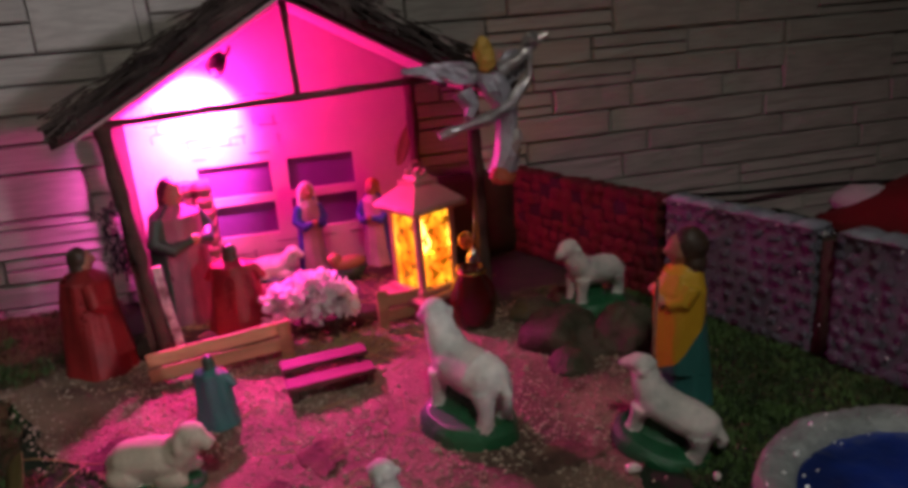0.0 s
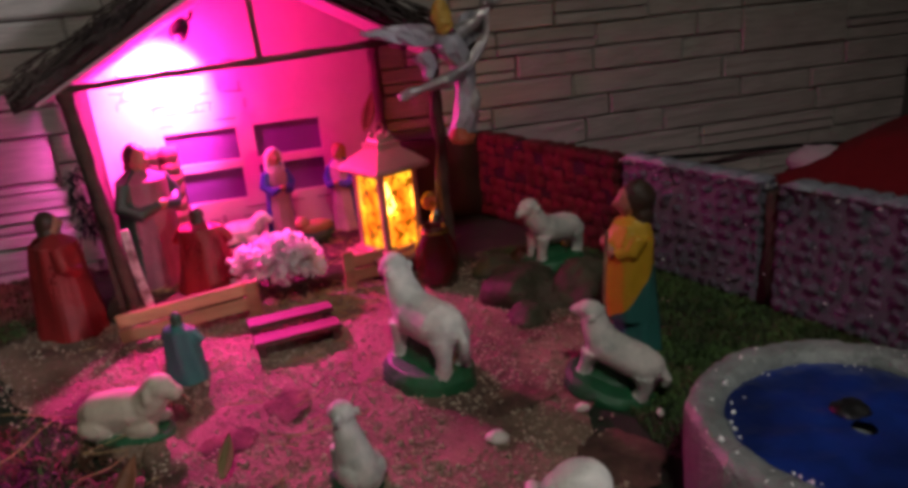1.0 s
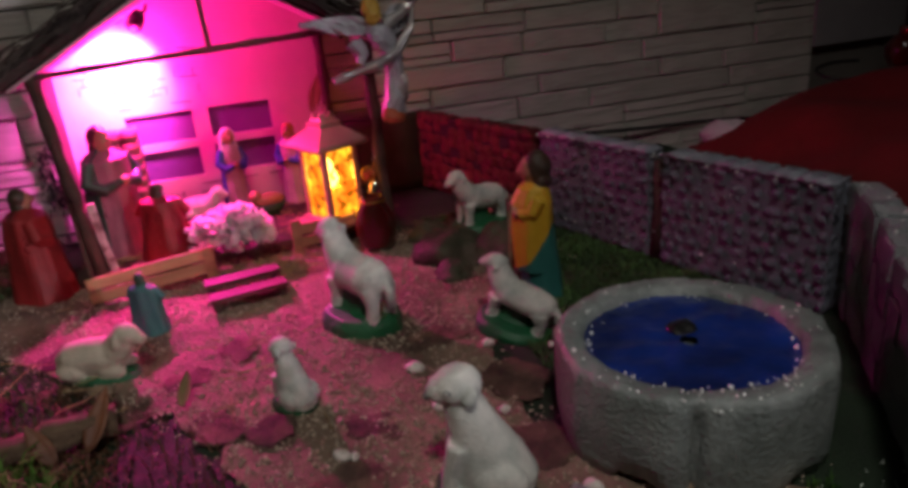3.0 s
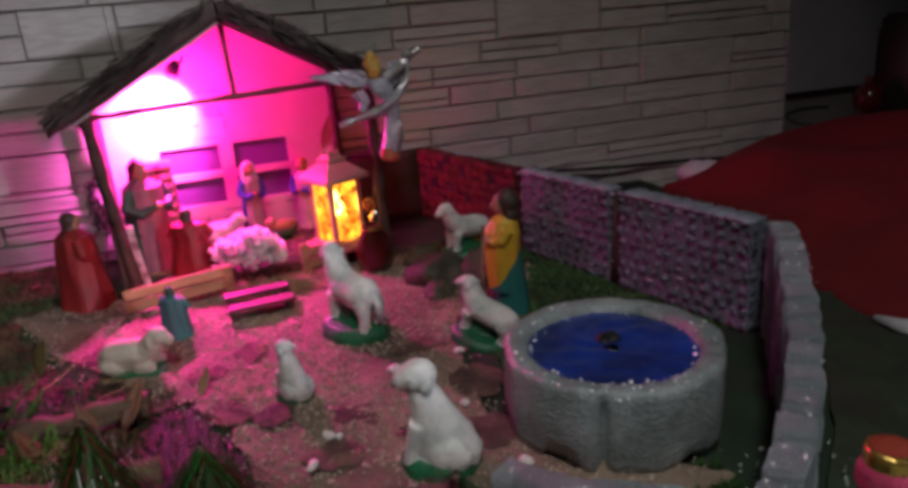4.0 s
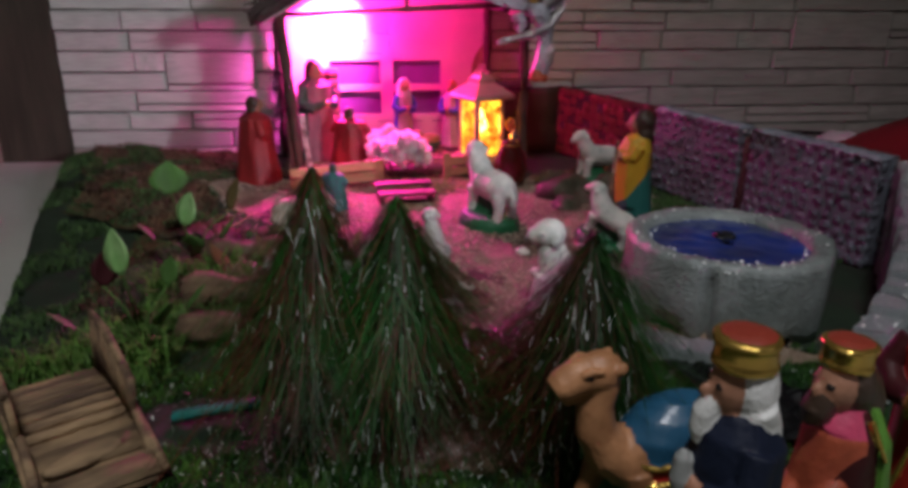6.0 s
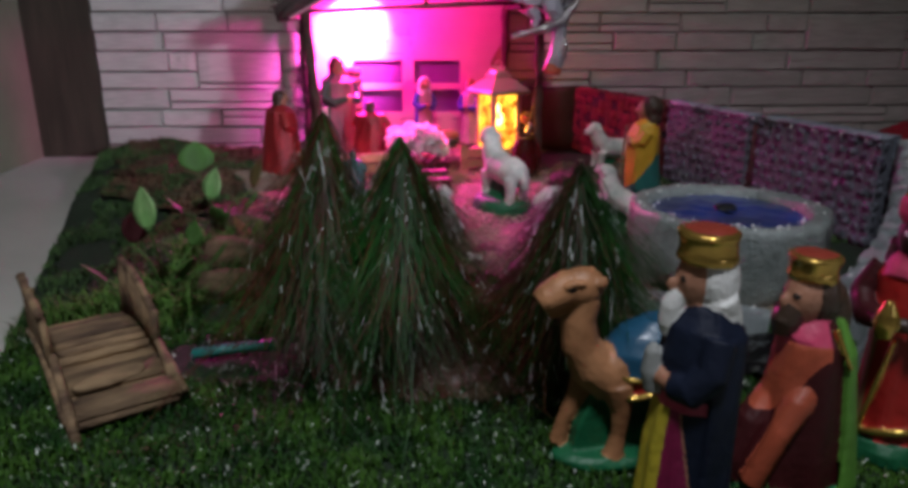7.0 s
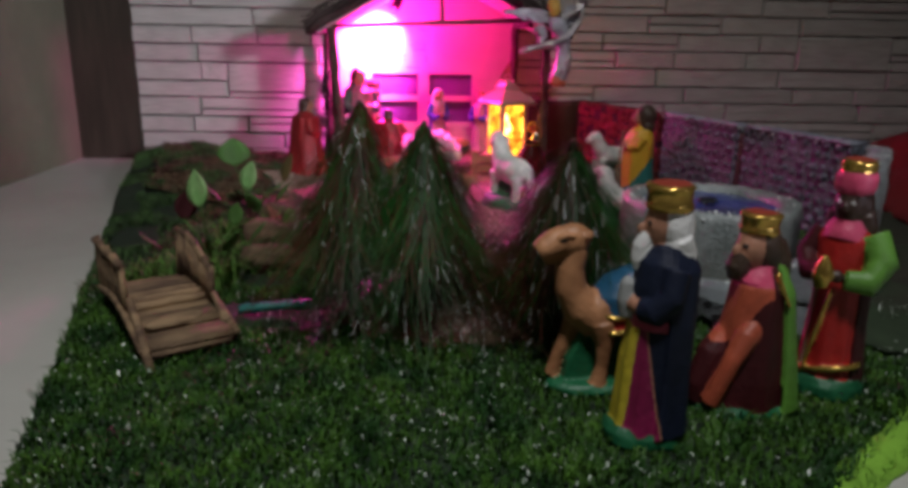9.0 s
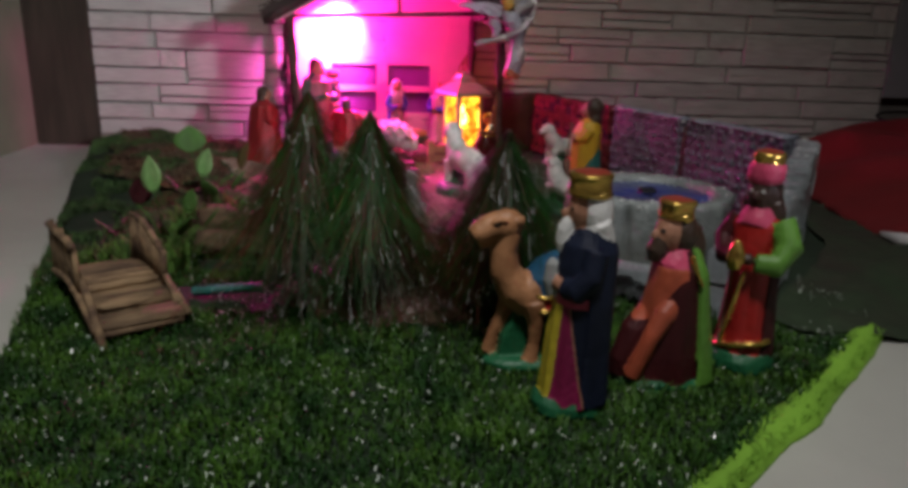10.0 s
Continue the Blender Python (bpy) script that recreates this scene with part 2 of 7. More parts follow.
BARKLOG = mat("brown_log_bark", (0.2, 0.13, 0.075), 0.85, vary=0.4, scale=50, bump=1.0, second=(0.1, 0.06, 0.035), patch=14, stretch=(1, 4, 4), dist=0.004)
SHELL = mat("white_pebble", (0.7, 0.66, 0.6), 0.5, vary=0.12, scale=60)
REDSTRAND = mat("red_brown_strand", (0.09, 0.02, 0.01), 0.5, spec=0.2, vary=0.6, scale=70, second=(0.04, 0.014, 0.008), patch=14, island=True)
# near-white colour for glints that are modelled as small bits of mesh
GLINT = plain("pale_glint", (0.9, 0.94, 0.92), 0.25)
CURBSTONE = mat("pale_blue_grey_block", (0.6, 0.66, 0.68), 0.45, vary=0.35, scale=60, bump=0.9, second=(0.36, 0.42, 0.44), patch=25, dist=0.004, coat=0.6)
CAPSTONE = mat("blue_grey_cap_paint", (0.34, 0.36, 0.42), 0.45, vary=0.4, scale=60, bump=0.9, second=(0.2, 0.21, 0.26), patch=30, dist=0.004, coat=0.5)
DULLPINK = mat("dull_pink_robe_paint", (0.3, 0.11, 0.15), 0.55, vary=0.35, scale=60, bump=0.4, patch=18)
LILAC = mat("lilac_robe_paint", (0.5, 0.32, 0.4), 0.55, vary=0.3, scale=60, bump=0.4, patch=18)
DULLRED = mat("dull_red_robe_paint", (0.27, 0.016, 0.016), 0.55, vary=0.3, scale=60, bump=0.4, patch=18)
STAINED = mat("red_stained_slat", (0.11, 0.04, 0.035), 0.7, vary=0.3, scale=30, bump=0.5, stretch=(1, 5, 5))
GREYPANEL = mat("pale_grey_panel", (0.3, 0.3, 0.31), 0.6, vary=0.1, scale=20)


def lantern_pane():
    """Thin amber film with a dark leaf print; the flame inside shows through it."""
    m = bpy.data.materials.new("amber_printed_pane")
    m.use_nodes = True
    n, l = m.node_tree.nodes, m.node_tree.links
    b = n["Principled BSDF"]
    out = n["Material Output"]
    co = n.new("ShaderNodeTexCoord")
    z = n.new("ShaderNodeTexNoise")
    z.inputs["Scale"].default_value = 80
    z.inputs["Detail"].default_value = 3
    l.new(co.outputs["Object"], z.inputs[0])
    r = n.new("ShaderNodeValToRGB")
    r.color_ramp.elements[0].position, r.color_ramp.elements[1].position = 0.40, 0.46
    r.color_ramp.elements[0].color = (1, 1, 1, 1)
    r.color_ramp.elements[1].color = (0, 0, 0, 1)
    l.new(z.outputs[0], r.inputs[0])
    film = n.new("ShaderNodeBsdfTransparent")
    film.inputs[0].default_value = (1.0, 0.88, 0.55, 1)
    glowing = n.new("ShaderNodeEmission")
    tone = n.new("ShaderNodeTexNoise")
    tone.inputs["Scale"].default_value = 32
    l.new(co.outputs["Object"], tone.inputs[0])
    hue = n.new("ShaderNodeValToRGB")
    hue.color_ramp.elements[0].position, hue.color_ramp.elements[1].position = 0.4, 0.62
    hue.color_ramp.elements[0].color = (0.85, 0.13, 0.004, 1)
    hue.color_ramp.elements[1].color = (1.0, 0.56, 0.02, 1)
    l.new(tone.outputs[0], hue.inputs[0])
    l.new(hue.outputs[0], glowing.inputs[0])
    glowing.inputs[1].default_value = 2.6
    mix = n.new("ShaderNodeMixShader")
    mix.inputs[0].default_value = 0.45
    l.new(film.outputs[0], mix.inputs[1])
    l.new(glowing.outputs[0], mix.inputs[2])
    b.inputs["Base Color"].default_value = (0.08, 0.02, 0.0, 1)
    b.inputs["Emission Color"].default_value = (1.0, 0.25, 0.0, 1)
    b.inputs["Emission Strength"].default_value = 0.5
    top = n.new("ShaderNodeMixShader")
    l.new(r.outputs[0], top.inputs[0])
    l.new(mix.outputs[0], top.inputs[1])
    l.new(b.outputs[0], top.inputs[2])
    l.new(top.outputs[0], out.inputs[0])
    return m


AMBER = lantern_pane()

# ---------------------------------------------------------------- building helpers


def part(name, bm, material, parent=None, label="", smooth=True):
    me = bpy.data.meshes.new(name)
    bmesh.ops.recalc_face_normals(bm, faces=bm.faces)
    bm.to_mesh(me)
    bm.free()
    for m in (material if isinstance(material, (list, tuple)) else [material]):
        me.materials.append(m)
    if smooth:
        me.shade_smooth()
    ob = new(name, me)
    if parent:
        ob.parent = parent
    return tagged(ob, label) if label else ob


def thing(name, label, category, m=None, group="", kind=""):
    ob = tagged(new(name), label, category, group, kind)
    if m is not None:
        ob.matrix_world = m
    return ob


def box(bm, c, size, mi=0, rot=(0, 0, 0), bevel=0.0):
    r = bmesh.ops.create_cube(bm, size=1, matrix=pose(*c, *rot) @ Matrix.Diagonal((*size, 1)))
    vs = r["verts"]
    fs = {f for v in vs for f in v.link_faces}
    for f in fs:
        f.material_index = mi
    if bevel:
        es = list({e for v in vs for e in v.link_edges})
        out = bmesh.ops.bevel(bm, geom=es, offset=bevel, segments=2, affect="EDGES", clamp_overlap=True)
        for f in out["faces"]:
            f.material_index = mi


def ball(bm, c, r, mi=0, rot=(0, 0, 0), u=16, v=10):
    r = r if isinstance(r, (tuple, list)) else (r, r, r)
    out = bmesh.ops.create_uvsphere(bm, u_segments=u, v_segments=v, radius=1, matrix=pose(*c, *rot) @ Matrix.Diagonal((*r, 1)))
    for f in {f for w in out["verts"] for f in w.link_faces}:
        f.material_index = mi


def skin(bm, loops, mi=0, closed=True, cap=True):
    """Faces between rings of points."""
    rings = [[bm.verts.new(p) for p in loop] for loop in loops]
    n = len(rings[0])
    for a, b in zip(rings, rings[1:]):
        for i in range(n if closed else n - 1):
            j = (i + 1) % n
            bm.faces.new((a[i], a[j], b[j], b[i])).material_index = mi
    if cap and closed:
        bm.faces.new(rings[0][::-1]).material_index = mi
        bm.faces.new(rings[-1]).material_index = mi
    return rings


def loft(bm, rings, mi=0, n=28, folds=0, amp=0.0, phase=0.0, cap=True):
    """rings: (z, x, y, rx, ry); folds ripple the outline, deepest at the first ring."""
    loops = []
    top = rings[-1][0] - rings[0][0]
    for z, x, y, rx, ry in rings:
        k = amp * (1 - 0.8 * (z - rings[0][0]) / top) if top else amp
        loop = []
        for i in range(n):
            a = 2 * math.pi * i / n
            s = 1 + k * math.sin(folds * a + phase + 2.0 * z / max(top, 1e-6))
            loop.append((x + rx * s * math.cos(a), y + ry * s * math.sin(a), z))
        loops.append(loop)
    skin(bm, loops, mi, True, cap)


def drape(bm, rings, a0, a1, thick, mi=0, n=22, folds=5, amp=0.06):
    """A cloak: an open shell round an upright axis, between two angles (degrees), with thickness."""
    outer, inner = [], []
    for z, x, y, rx, ry in rings:
        lo, li = [], []
        for i in range(n + 1):
            a = radians(a0 + (a1 - a0) * i / n)
            s = 1 + amp * math.sin(folds * a + 3 * z)
            lo.append((x + rx * s * math.cos(a), y + ry * s * math.sin(a), z))
            li.append((x + (rx * s - thick) * math.cos(a), y + (ry * s - thick) * math.sin(a), z))
        outer.append(lo + li[::-1])
    skin(bm, outer, mi, True, True)


def tube(bm, pts, radii, mi=0, n=8, cap=True):
    """A round bar through the points, without twist."""
    pts = [Vector(p) for p in pts]
    if not isinstance(radii, (list, tuple)):
        radii = [radii] * len(pts)
    loops, side, last = [], None, None
    for i, p in enumerate(pts):
        d = (pts[min(i + 1, len(pts) - 1)] - pts[max(i - 1, 0)]).normalized()
        side = d.orthogonal().normalized() if side is None else last.rotation_difference(d) @ side
        last = d
        up = d.cross(side)
        loops.append([p + (side * math.cos(2 * math.pi * k / n) + up * math.sin(2 * math.pi * k / n)) * radii[i] for k in range(n)])
    skin(bm, loops, mi, True, cap)


def sculpt(name, bm, materials, voxel=0.0012, soft=8, paint=None):
    """A figurine cast in one piece: the shapes melt into one skin, and each face keeps the paint nearest to it."""
    bmesh.ops.recalc_face_normals(bm, faces=bm.faces)
    bm.faces.ensure_lookup_table()
    tree = BVHTree.FromBMesh(bm)
    coats = [f.material_index for f in bm.faces]
    me = bpy.data.meshes.new(name)
    bm.to_mesh(me)
    bm.free()
    raw = new(name, me)
    cast = raw.modifiers.new("cast", "REMESH")
    cast.mode, cast.voxel_size = "VOXEL", voxel
    melt = raw.modifiers.new("melt", "SMOOTH")
    melt.factor, melt.iterations = 0.5, soft
    out = bpy.data.meshes.new_from_object(raw.evaluated_get(bpy.context.evaluated_depsgraph_get()))
    bpy.data.objects.remove(raw)
    bpy.data.meshes.remove(me)
    out.name = name
    out.materials.clear()
    for m in materials:
        out.materials.append(m)
    for p in out.polygons:
        i = coats[tree.find_nearest(p.center)[2]]
        p.material_index = paint(p.center, i) if paint else i
    out.shade_smooth()
    return new(name, out)


def rough_up(bm, amount, freq, seed=0.0, verts=None):
    bm.normal_update()
    for v in verts or bm.verts:
        d = noise.noise(v.co * freq + Vector((seed, seed * 1.7, -seed)))
        v.co += v.normal * (d * amount)


def sheet(xs, ys, height, inside=None):
    """A height field as a bmesh; cells whose middle fails the test are left out."""
    bm = bmesh.new()
    grid = [[bm.verts.new((x, y, height(x, y))) for x in xs] for y in ys]
    for j in range(len(ys) - 1):
        for i in range(len(xs) - 1):
            if inside is None or inside((xs[i] + xs[i + 1]) / 2, (ys[j] + ys[j + 1]) / 2):
                bm.faces.new((grid[j][i], grid[j][i + 1], grid[j + 1][i + 1], grid[j + 1][i]))
    bmesh.ops.delete(bm, geom=[v for v in bm.verts if not v.link_faces], context="VERTS")
    return bm


def span(a, b, step):
    n = max(1, round((b - a) / step))
    return [a + (b - a) * i / n for i in range(n + 1)]


def in_poly(x, y, poly):
    c = False
    for (x0, y0), (x1, y1) in zip(poly, poly[1:] + poly[:1]):
        if (y0 > y) != (y1 > y) and x < (x1 - x0) * (y - y0) / (y1 - y0) + x0:
            c = not c
    return c


def soup(name, verts, faces, material, label, category, kind="stuff", smooth=False):
    me = bpy.data.meshes.new(name)
    me.from_pydata(verts, [], faces)
    me.materials.append(material)
    if smooth:
        me.shade_smooth()
    return tagged(new(name, me), label, category, "", kind)

# ---------------------------------------------------------------- the room
def slab(name, lo, hi, material, label, category="wall"):
    bm = bmesh.new()
    box(bm, [(a + b) / 2 for a, b in zip(lo, hi)], [b - a for a, b in zip(lo, hi)])
    return tagged(part(name, bm, material, None, "", False), label, category, "", "structure")


slab("floor", (-1.3, -3.2, -0.1), (3.2, 1.4, FLOOR), TILEFLOOR, "pale grey tiled floor under the crib scene", "floor")
slab("ceiling", (-1.3, -3.2, 2.5), (3.2, 1.4, 2.6), CEIL, "plain white painted ceiling of the room", "ceiling")
wall_back = slab("wall_back", (-1.0, WALL + 0.012, FLOOR), (3.2, WALL + 0.2, 2.5), WALLGREY, "wall clad in layered beige split stone")
slab("wall_left", (-1.3, -3.2, FLOOR), (-1.15, WALL + 0.2, 2.5), OLIVE, "olive grey painted side wall beside the crib")
slab("wall_right", (3.05, -3.2, FLOOR), (3.2, WALL + 0.012, 2.5), OLIVE, "plain painted wall closing the room")
slab("wall_front", (-1.15, -3.2, FLOOR), (3.05, -3.05, 2.5), OLIVE, "plain painted wall behind the viewer")
slab("door_jamb", (-1.15, WALL - 0.005, FLOOR), (-1.0, WALL + 0.2, 2.5), BROWNJAMB, "dark brown stained wooden door jamb", "jamb")

# ---------------------------------------------------------------- ground cloth
TURF_EDGE = [(-0.53, -0.46), (-0.62, -0.16), (-0.68, 0.037), (-0.78, 0.35), (-0.876, 0.658), (-1.0, 1.12),
             (0.62, 1.12), (0.60, 0.6), (0.52, 0.28), (0.36, 0.10), (0.19, -0.085), (0.06, -0.21), (-0.075, -0.325), (-0.2, -0.46)]
GRAVEL_EDGE = [(-0.65, 0.78), (-0.56, 0.66), (-0.47, 0.54), (-0.37, 0.44), (-0.335, 0.36), (-0.29, 0.23), (-0.21, 0.13), (-0.12, 0.10), (0.02, 0.09), (0.13, 0.105), (0.05, 0.16), (-0.03, 0.22), (-0.06, 0.34), (0.00, 0.50),
               (0.13, 0.62), (0.16, 0.72), (0.05, 0.84), (-0.08, 0.86), (-0.5, 0.9), (-0.66, 0.86)]


def wobble(poly, amp, step=0.03):
    out = []
    for (x0, y0), (x1, y1) in zip(poly, poly[1:] + poly[:1]):
        n = max(1, round(math.hypot(x1 - x0, y1 - y0) / step))
        for k in range(n):
            x, y = x0 + (x1 - x0) * k / n, y0 + (y1 - y0) * k / n
            out.append((x + amp * noise.noise((x * 22, y * 22, 5)), y + amp * noise.noise((x * 22, y * 22, 15))))
    return out


GRAVEL_EDGE = wobble(GRAVEL_EDGE, 0.03)


def lump(x, y, cx, cy, r, h):
    d = ((x - cx) ** 2 + (y - cy) ** 2) / (r * r)
    return h * math.exp(-d * 1.6)


def ground_z(x, y):
    z = G - 0.004 + 0.005 * noise.noise((x * 9, y * 9, 0)) + 0.0025 * noise.noise((x * 40, y * 40, 3))
    z += lump(x, y, -0.86, 0.98, 0.16, 0.035) + lump(x, y, -0.72, 0.72, 0.18, 0.03)
    z += lump(x, y, -0.24, 0.02, 0.10, 0.03)
    z -= lump(x, y, -0.44, 0.03, 0.06, 0.006)
    return z


def snap(bm, poly):
    """Pull the ragged rim of a sheet onto its outline."""
    for v in bm.verts:
        if any(e.is_boundary for e in v.link_edges):
            best = None
            for (x0, y0), (x1, y1) in zip(poly, poly[1:] + poly[:1]):
                dx, dy = x1 - x0, y1 - y0
                t = max(0, min(1, ((v.co.x - x0) * dx + (v.co.y - y0) * dy) / (dx * dx + dy * dy)))
                q = (x0 + t * dx, y0 + t * dy)
                d = (q[0] - v.co.x) ** 2 + (q[1] - v.co.y) ** 2
                if best is None or d < best[0]:
                    best = (d, q)
            v.co.x, v.co.y = best[1]
    return bm


ground = sheet(span(-1.02, 0.66, 0.012), span(-0.47, 1.128, 0.012), ground_z, lambda x, y: in_poly(x, y, TURF_EDGE))
snap(ground, TURF_EDGE)
bmesh.ops.solidify(ground, geom=ground.faces[:], thickness=0.012)
tagged(part("ground", ground, TURFBASE), "dark green cloth backing spread under the crib scene", "ground", "", "structure")


# ---------------------------------------------------------------- hut
HX0, HX1, HY0, HY1 = -0.485, -0.055, 0.84, 1.105
RIDGE_X, RIDGE_Z, EAVE_L, EAVE_R = -0.275, 0.484, (-0.54, 0.333), (-0.01, 0.333)
DECK = 0.068

hut = thing("stable_hut", "small open stable with bark roof and whitewashed back lit magenta", "stable")
bm = bmesh.new()
box(bm, ((HX0 + HX1) / 2 - 0.01, 0.985, (G + DECK) / 2), (0.47, 0.25, DECK - G), 0, bevel=0.003)
part("deck", bm, DARKWOOD, hut, "brown straw-strewn floor board")

# back board with four window openings
WIN = [(-0.431, -0.321), (-0.294, -0.189)]
ROWS_Z = [(0.13, 0.182), (0.195, 0.247)]
bm = bmesh.new()
xs = [HX0 - 0.045, WIN[0][0], WIN[0][1], WIN[1][0], WIN[1][1], HX1 - 0.038]
zs = [DECK, ROWS_Z[0][0], ROWS_Z[0][1], ROWS_Z[1][0], ROWS_Z[1][1], 0.335]
for i in range(5):
    for j in range(5):
        if i in (1, 3) and j in (1, 3):
            continue
        box(bm, ((xs[i] + xs[i + 1]) / 2, 1.112, (zs[j] + zs[j + 1]) / 2), (xs[i + 1] - xs[i], 0.012, zs[j + 1] - zs[j]))
bmesh.ops.remove_doubles(bm, verts=bm.verts, dist=1e-5)
# gable above
gx0, gx1 = xs[0], xs[-1]
lo = [bm.verts.new((x, y, z)) for y in (1.106, 1.118) for x, z in ((gx0, 0.335), (gx1, 0.335), (gx1, 0.379), (RIDGE_X, RIDGE_Z - 0.004), (gx0, 0.342))]
bm.faces.new(lo[:5][::-1])
bm.faces.new(lo[5:])
for a in range(5):
    b = (a + 1) % 5
    bm.faces.new((lo[a], lo[b], lo[5 + b], lo[5 + a]))
part("back_board", bm, PANEL, hut, "whitewashed board with drawn brick joints", False)
for x0, x1 in WIN:
    for z0, z1 in ROWS_Z:
        bm = bmesh.new()
        box(bm, ((x0 + x1) / 2, 1.1165, (z0 + z1) / 2), (x1 - x0 + 0.004, 0.004, z1 - z0 + 0.004))
        part("window_pane", bm, PANE, hut, "dark purple window card", False)
# inked brick joints
rng = random.Random(5)
bm = bmesh.new()
for k in range(34):
    x, z = rng.uniform(-0.5, -0.3), rng.choice([0.262, 0.276, 0.29, 0.304, 0.318, 0.332, 0.35])
    if rng.random() < 0.6:
        box(bm, (x, 1.1055, z + rng.uniform(-0.002, 0.002)), (rng.uniform(0.015, 0.045), 0.001, 0.0012), rot=(0, rng.uniform(-4, 4), 0))
    else:
        box(bm, (x, 1.1055, z + 0.007), (0.0012, 0.001, 0.013))
for k in range(14):
    x, z = rng.uniform(-0.5, -0.12), rng.choice([0.085, 0.1, 0.115])
    box(bm, (x, 1.1055, z), (rng.uniform(0.015, 0.05), 0.001, 0.0012) if k % 2 else (0.0012, 0.001, 0.013))
part("joint_ink", bm, LINE, hut, "", False)["kind"] = "stuff"


def pole(parent, a, b, r, material, name="post", seed=0.0, n=9):
    bm = bmesh.new()
    a, b = Vector(a), Vector(b)
    k = max(3, int((b - a).length / 0.02))
    tube(bm, [a.lerp(b, i / k) for i in range(k + 1)], [r * (1 + 0.12 * math.sin(i * 1.7 + seed)) for i in range(k + 1)], 0, n)
    rough_up(bm, r * 0.35, 60, seed)
    return part(name, bm, material, parent)


pole(hut, (-0.474, 0.85, G - 0.002), (-0.497, 0.845, 0.372), 0.0095, DARKWOOD, seed=1)
pole(hut, (-0.052, 0.84, G - 0.002), (-0.055, 0.84, 0.368), 0.0085, DARKWOOD, seed=2)
pole(hut, (-0.09, 1.095, DECK), (-0.088, 1.095, 0.36), 0.009, DARKWOOD, seed=3)
pole(hut, (-0.535, 1.095, G), (-0.532, 1.095, 0.35), 0.009, DARKWOOD, seed=4)
pole(hut, (-0.535, 0.842, 0.349), (-0.03, 0.842, 0.372), 0.0045, DARKWOOD, "beam", 5)
pole(hut, (-0.27, 0.842, 0.362), (-0.274, 0.842, 0.482), 0.004, DARKWOOD, "king_post", 6)
pole(hut, (-0.088, 0.85, 0.36), (-0.088, 1.095, 0.36), 0.005, DARKWOOD, "beam", 8)
for side in (-1, 1):
    ex = EAVE_L[0] if side < 0 else EAVE_R[0]
    bm = bmesh.new()
    loops = []
    for j, y in enumerate(span(0.80, 1.105, 0.02)):
        lo_, hi_ = [], []
        for k in range(15):
            t = k / 14
            x = RIDGE_X + (ex - RIDGE_X) * t
            z = RIDGE_Z + (0.335 - RIDGE_Z) * t
            w = 0.006 * noise.noise((x * 30, y * 30, 5 + side))
            hi_.append((x - side * -0.004, y + (0.01 * noise.noise((x * 60, 1, side)) if j == 0 else 0), z + 0.024 + w))
            lo_.append((x, y, z - 0.002))
        loops.append(hi_ + lo_[::-1])
    skin(bm, loops)
    part("roof_slope", bm, [BARKROOF], hut, "rough dark bark roof slope")
    # ragged bark strips on the slope, hanging past the eave and the verge
    verts, faces = [], []
    rg = random.Random(20 + side)
    for k in range(420):
        t, y = rg.uniform(0, 0.93), rg.choice([rg.uniform(0.785, 0.83), rg.uniform(0.79, 1.1)])
        x = RIDGE_X + (ex - RIDGE_X) * t
        z = RIDGE_Z + (0.335 - RIDGE_Z) * t + rg.uniform(0.006, 0.036)
        d = Vector((ex - RIDGE_X, 0, 0.335 - RIDGE_Z)).normalized()
        d = (d + Vector((rg.uniform(-.25, .25), rg.uniform(-.5, .3), rg.uniform(-.3, .2)))).normalized()
        L, w = rg.uniform(0.015, 0.05), rg.uniform(0.0015, 0.004)
        s = d.cross(Vector((0, 0, 1))).normalized() * w
        p = Vector((x, y, z))
        up = Vector((0, 0, w * 0.6))
        i0 = len(verts)
        verts += [p - s, p + s, p + up, p + d * L - s * .5, p + d * L + s * .5, p + d * L + up]
        faces += [(i0, i0 + 1, i0 + 4, i0 + 3), (i0 + 1, i0 + 2, i0 + 5, i0 + 4), (i0 + 2, i0, i0 + 3, i0 + 5), (i0 + 3, i0 + 4, i0 + 5), (i0, i0 + 2, i0 + 1)]
    me = bpy.data.meshes.new("bark_thatch")
    me.from_pydata(verts, [], faces)
    me.materials.append(BARKROOF)
    st = tagged(new("bark_thatch", me), "ragged strips of dark bark", "", "", "stuff")
    st.parent = hut
# low board closing the front of the left side
bm = bmesh.new()
skin(bm, [[(-0.516, 1.04, z), (-0.494 - 0.02 * z, 0.850, z), (-0.487 - 0.02 * z, 0.850, z), (-0.509, 1.04, z)] for z in (G - 0.002, 0.12, 0.2, 0.338)])
part("side_board", bm, DARKWOOD, hut, "dark board closing part of the side", False)
# plank leaning beside the left post
bm = bmesh.new()
skin(bm, [[(x - 0.005, 0.838, z), (x + 0.005, 0.842, z), (x + 0.004, 0.848, z), (x - 0.006, 0.844, z)] for x, z in ((-0.455, G - 0.002), (-0.458, 0.08), (-0.463, 0.12), (-0.467, 0.175))])
part("plank", bm, BIRCH, hut, "narrow flaking pale plank leaning on the post", False)
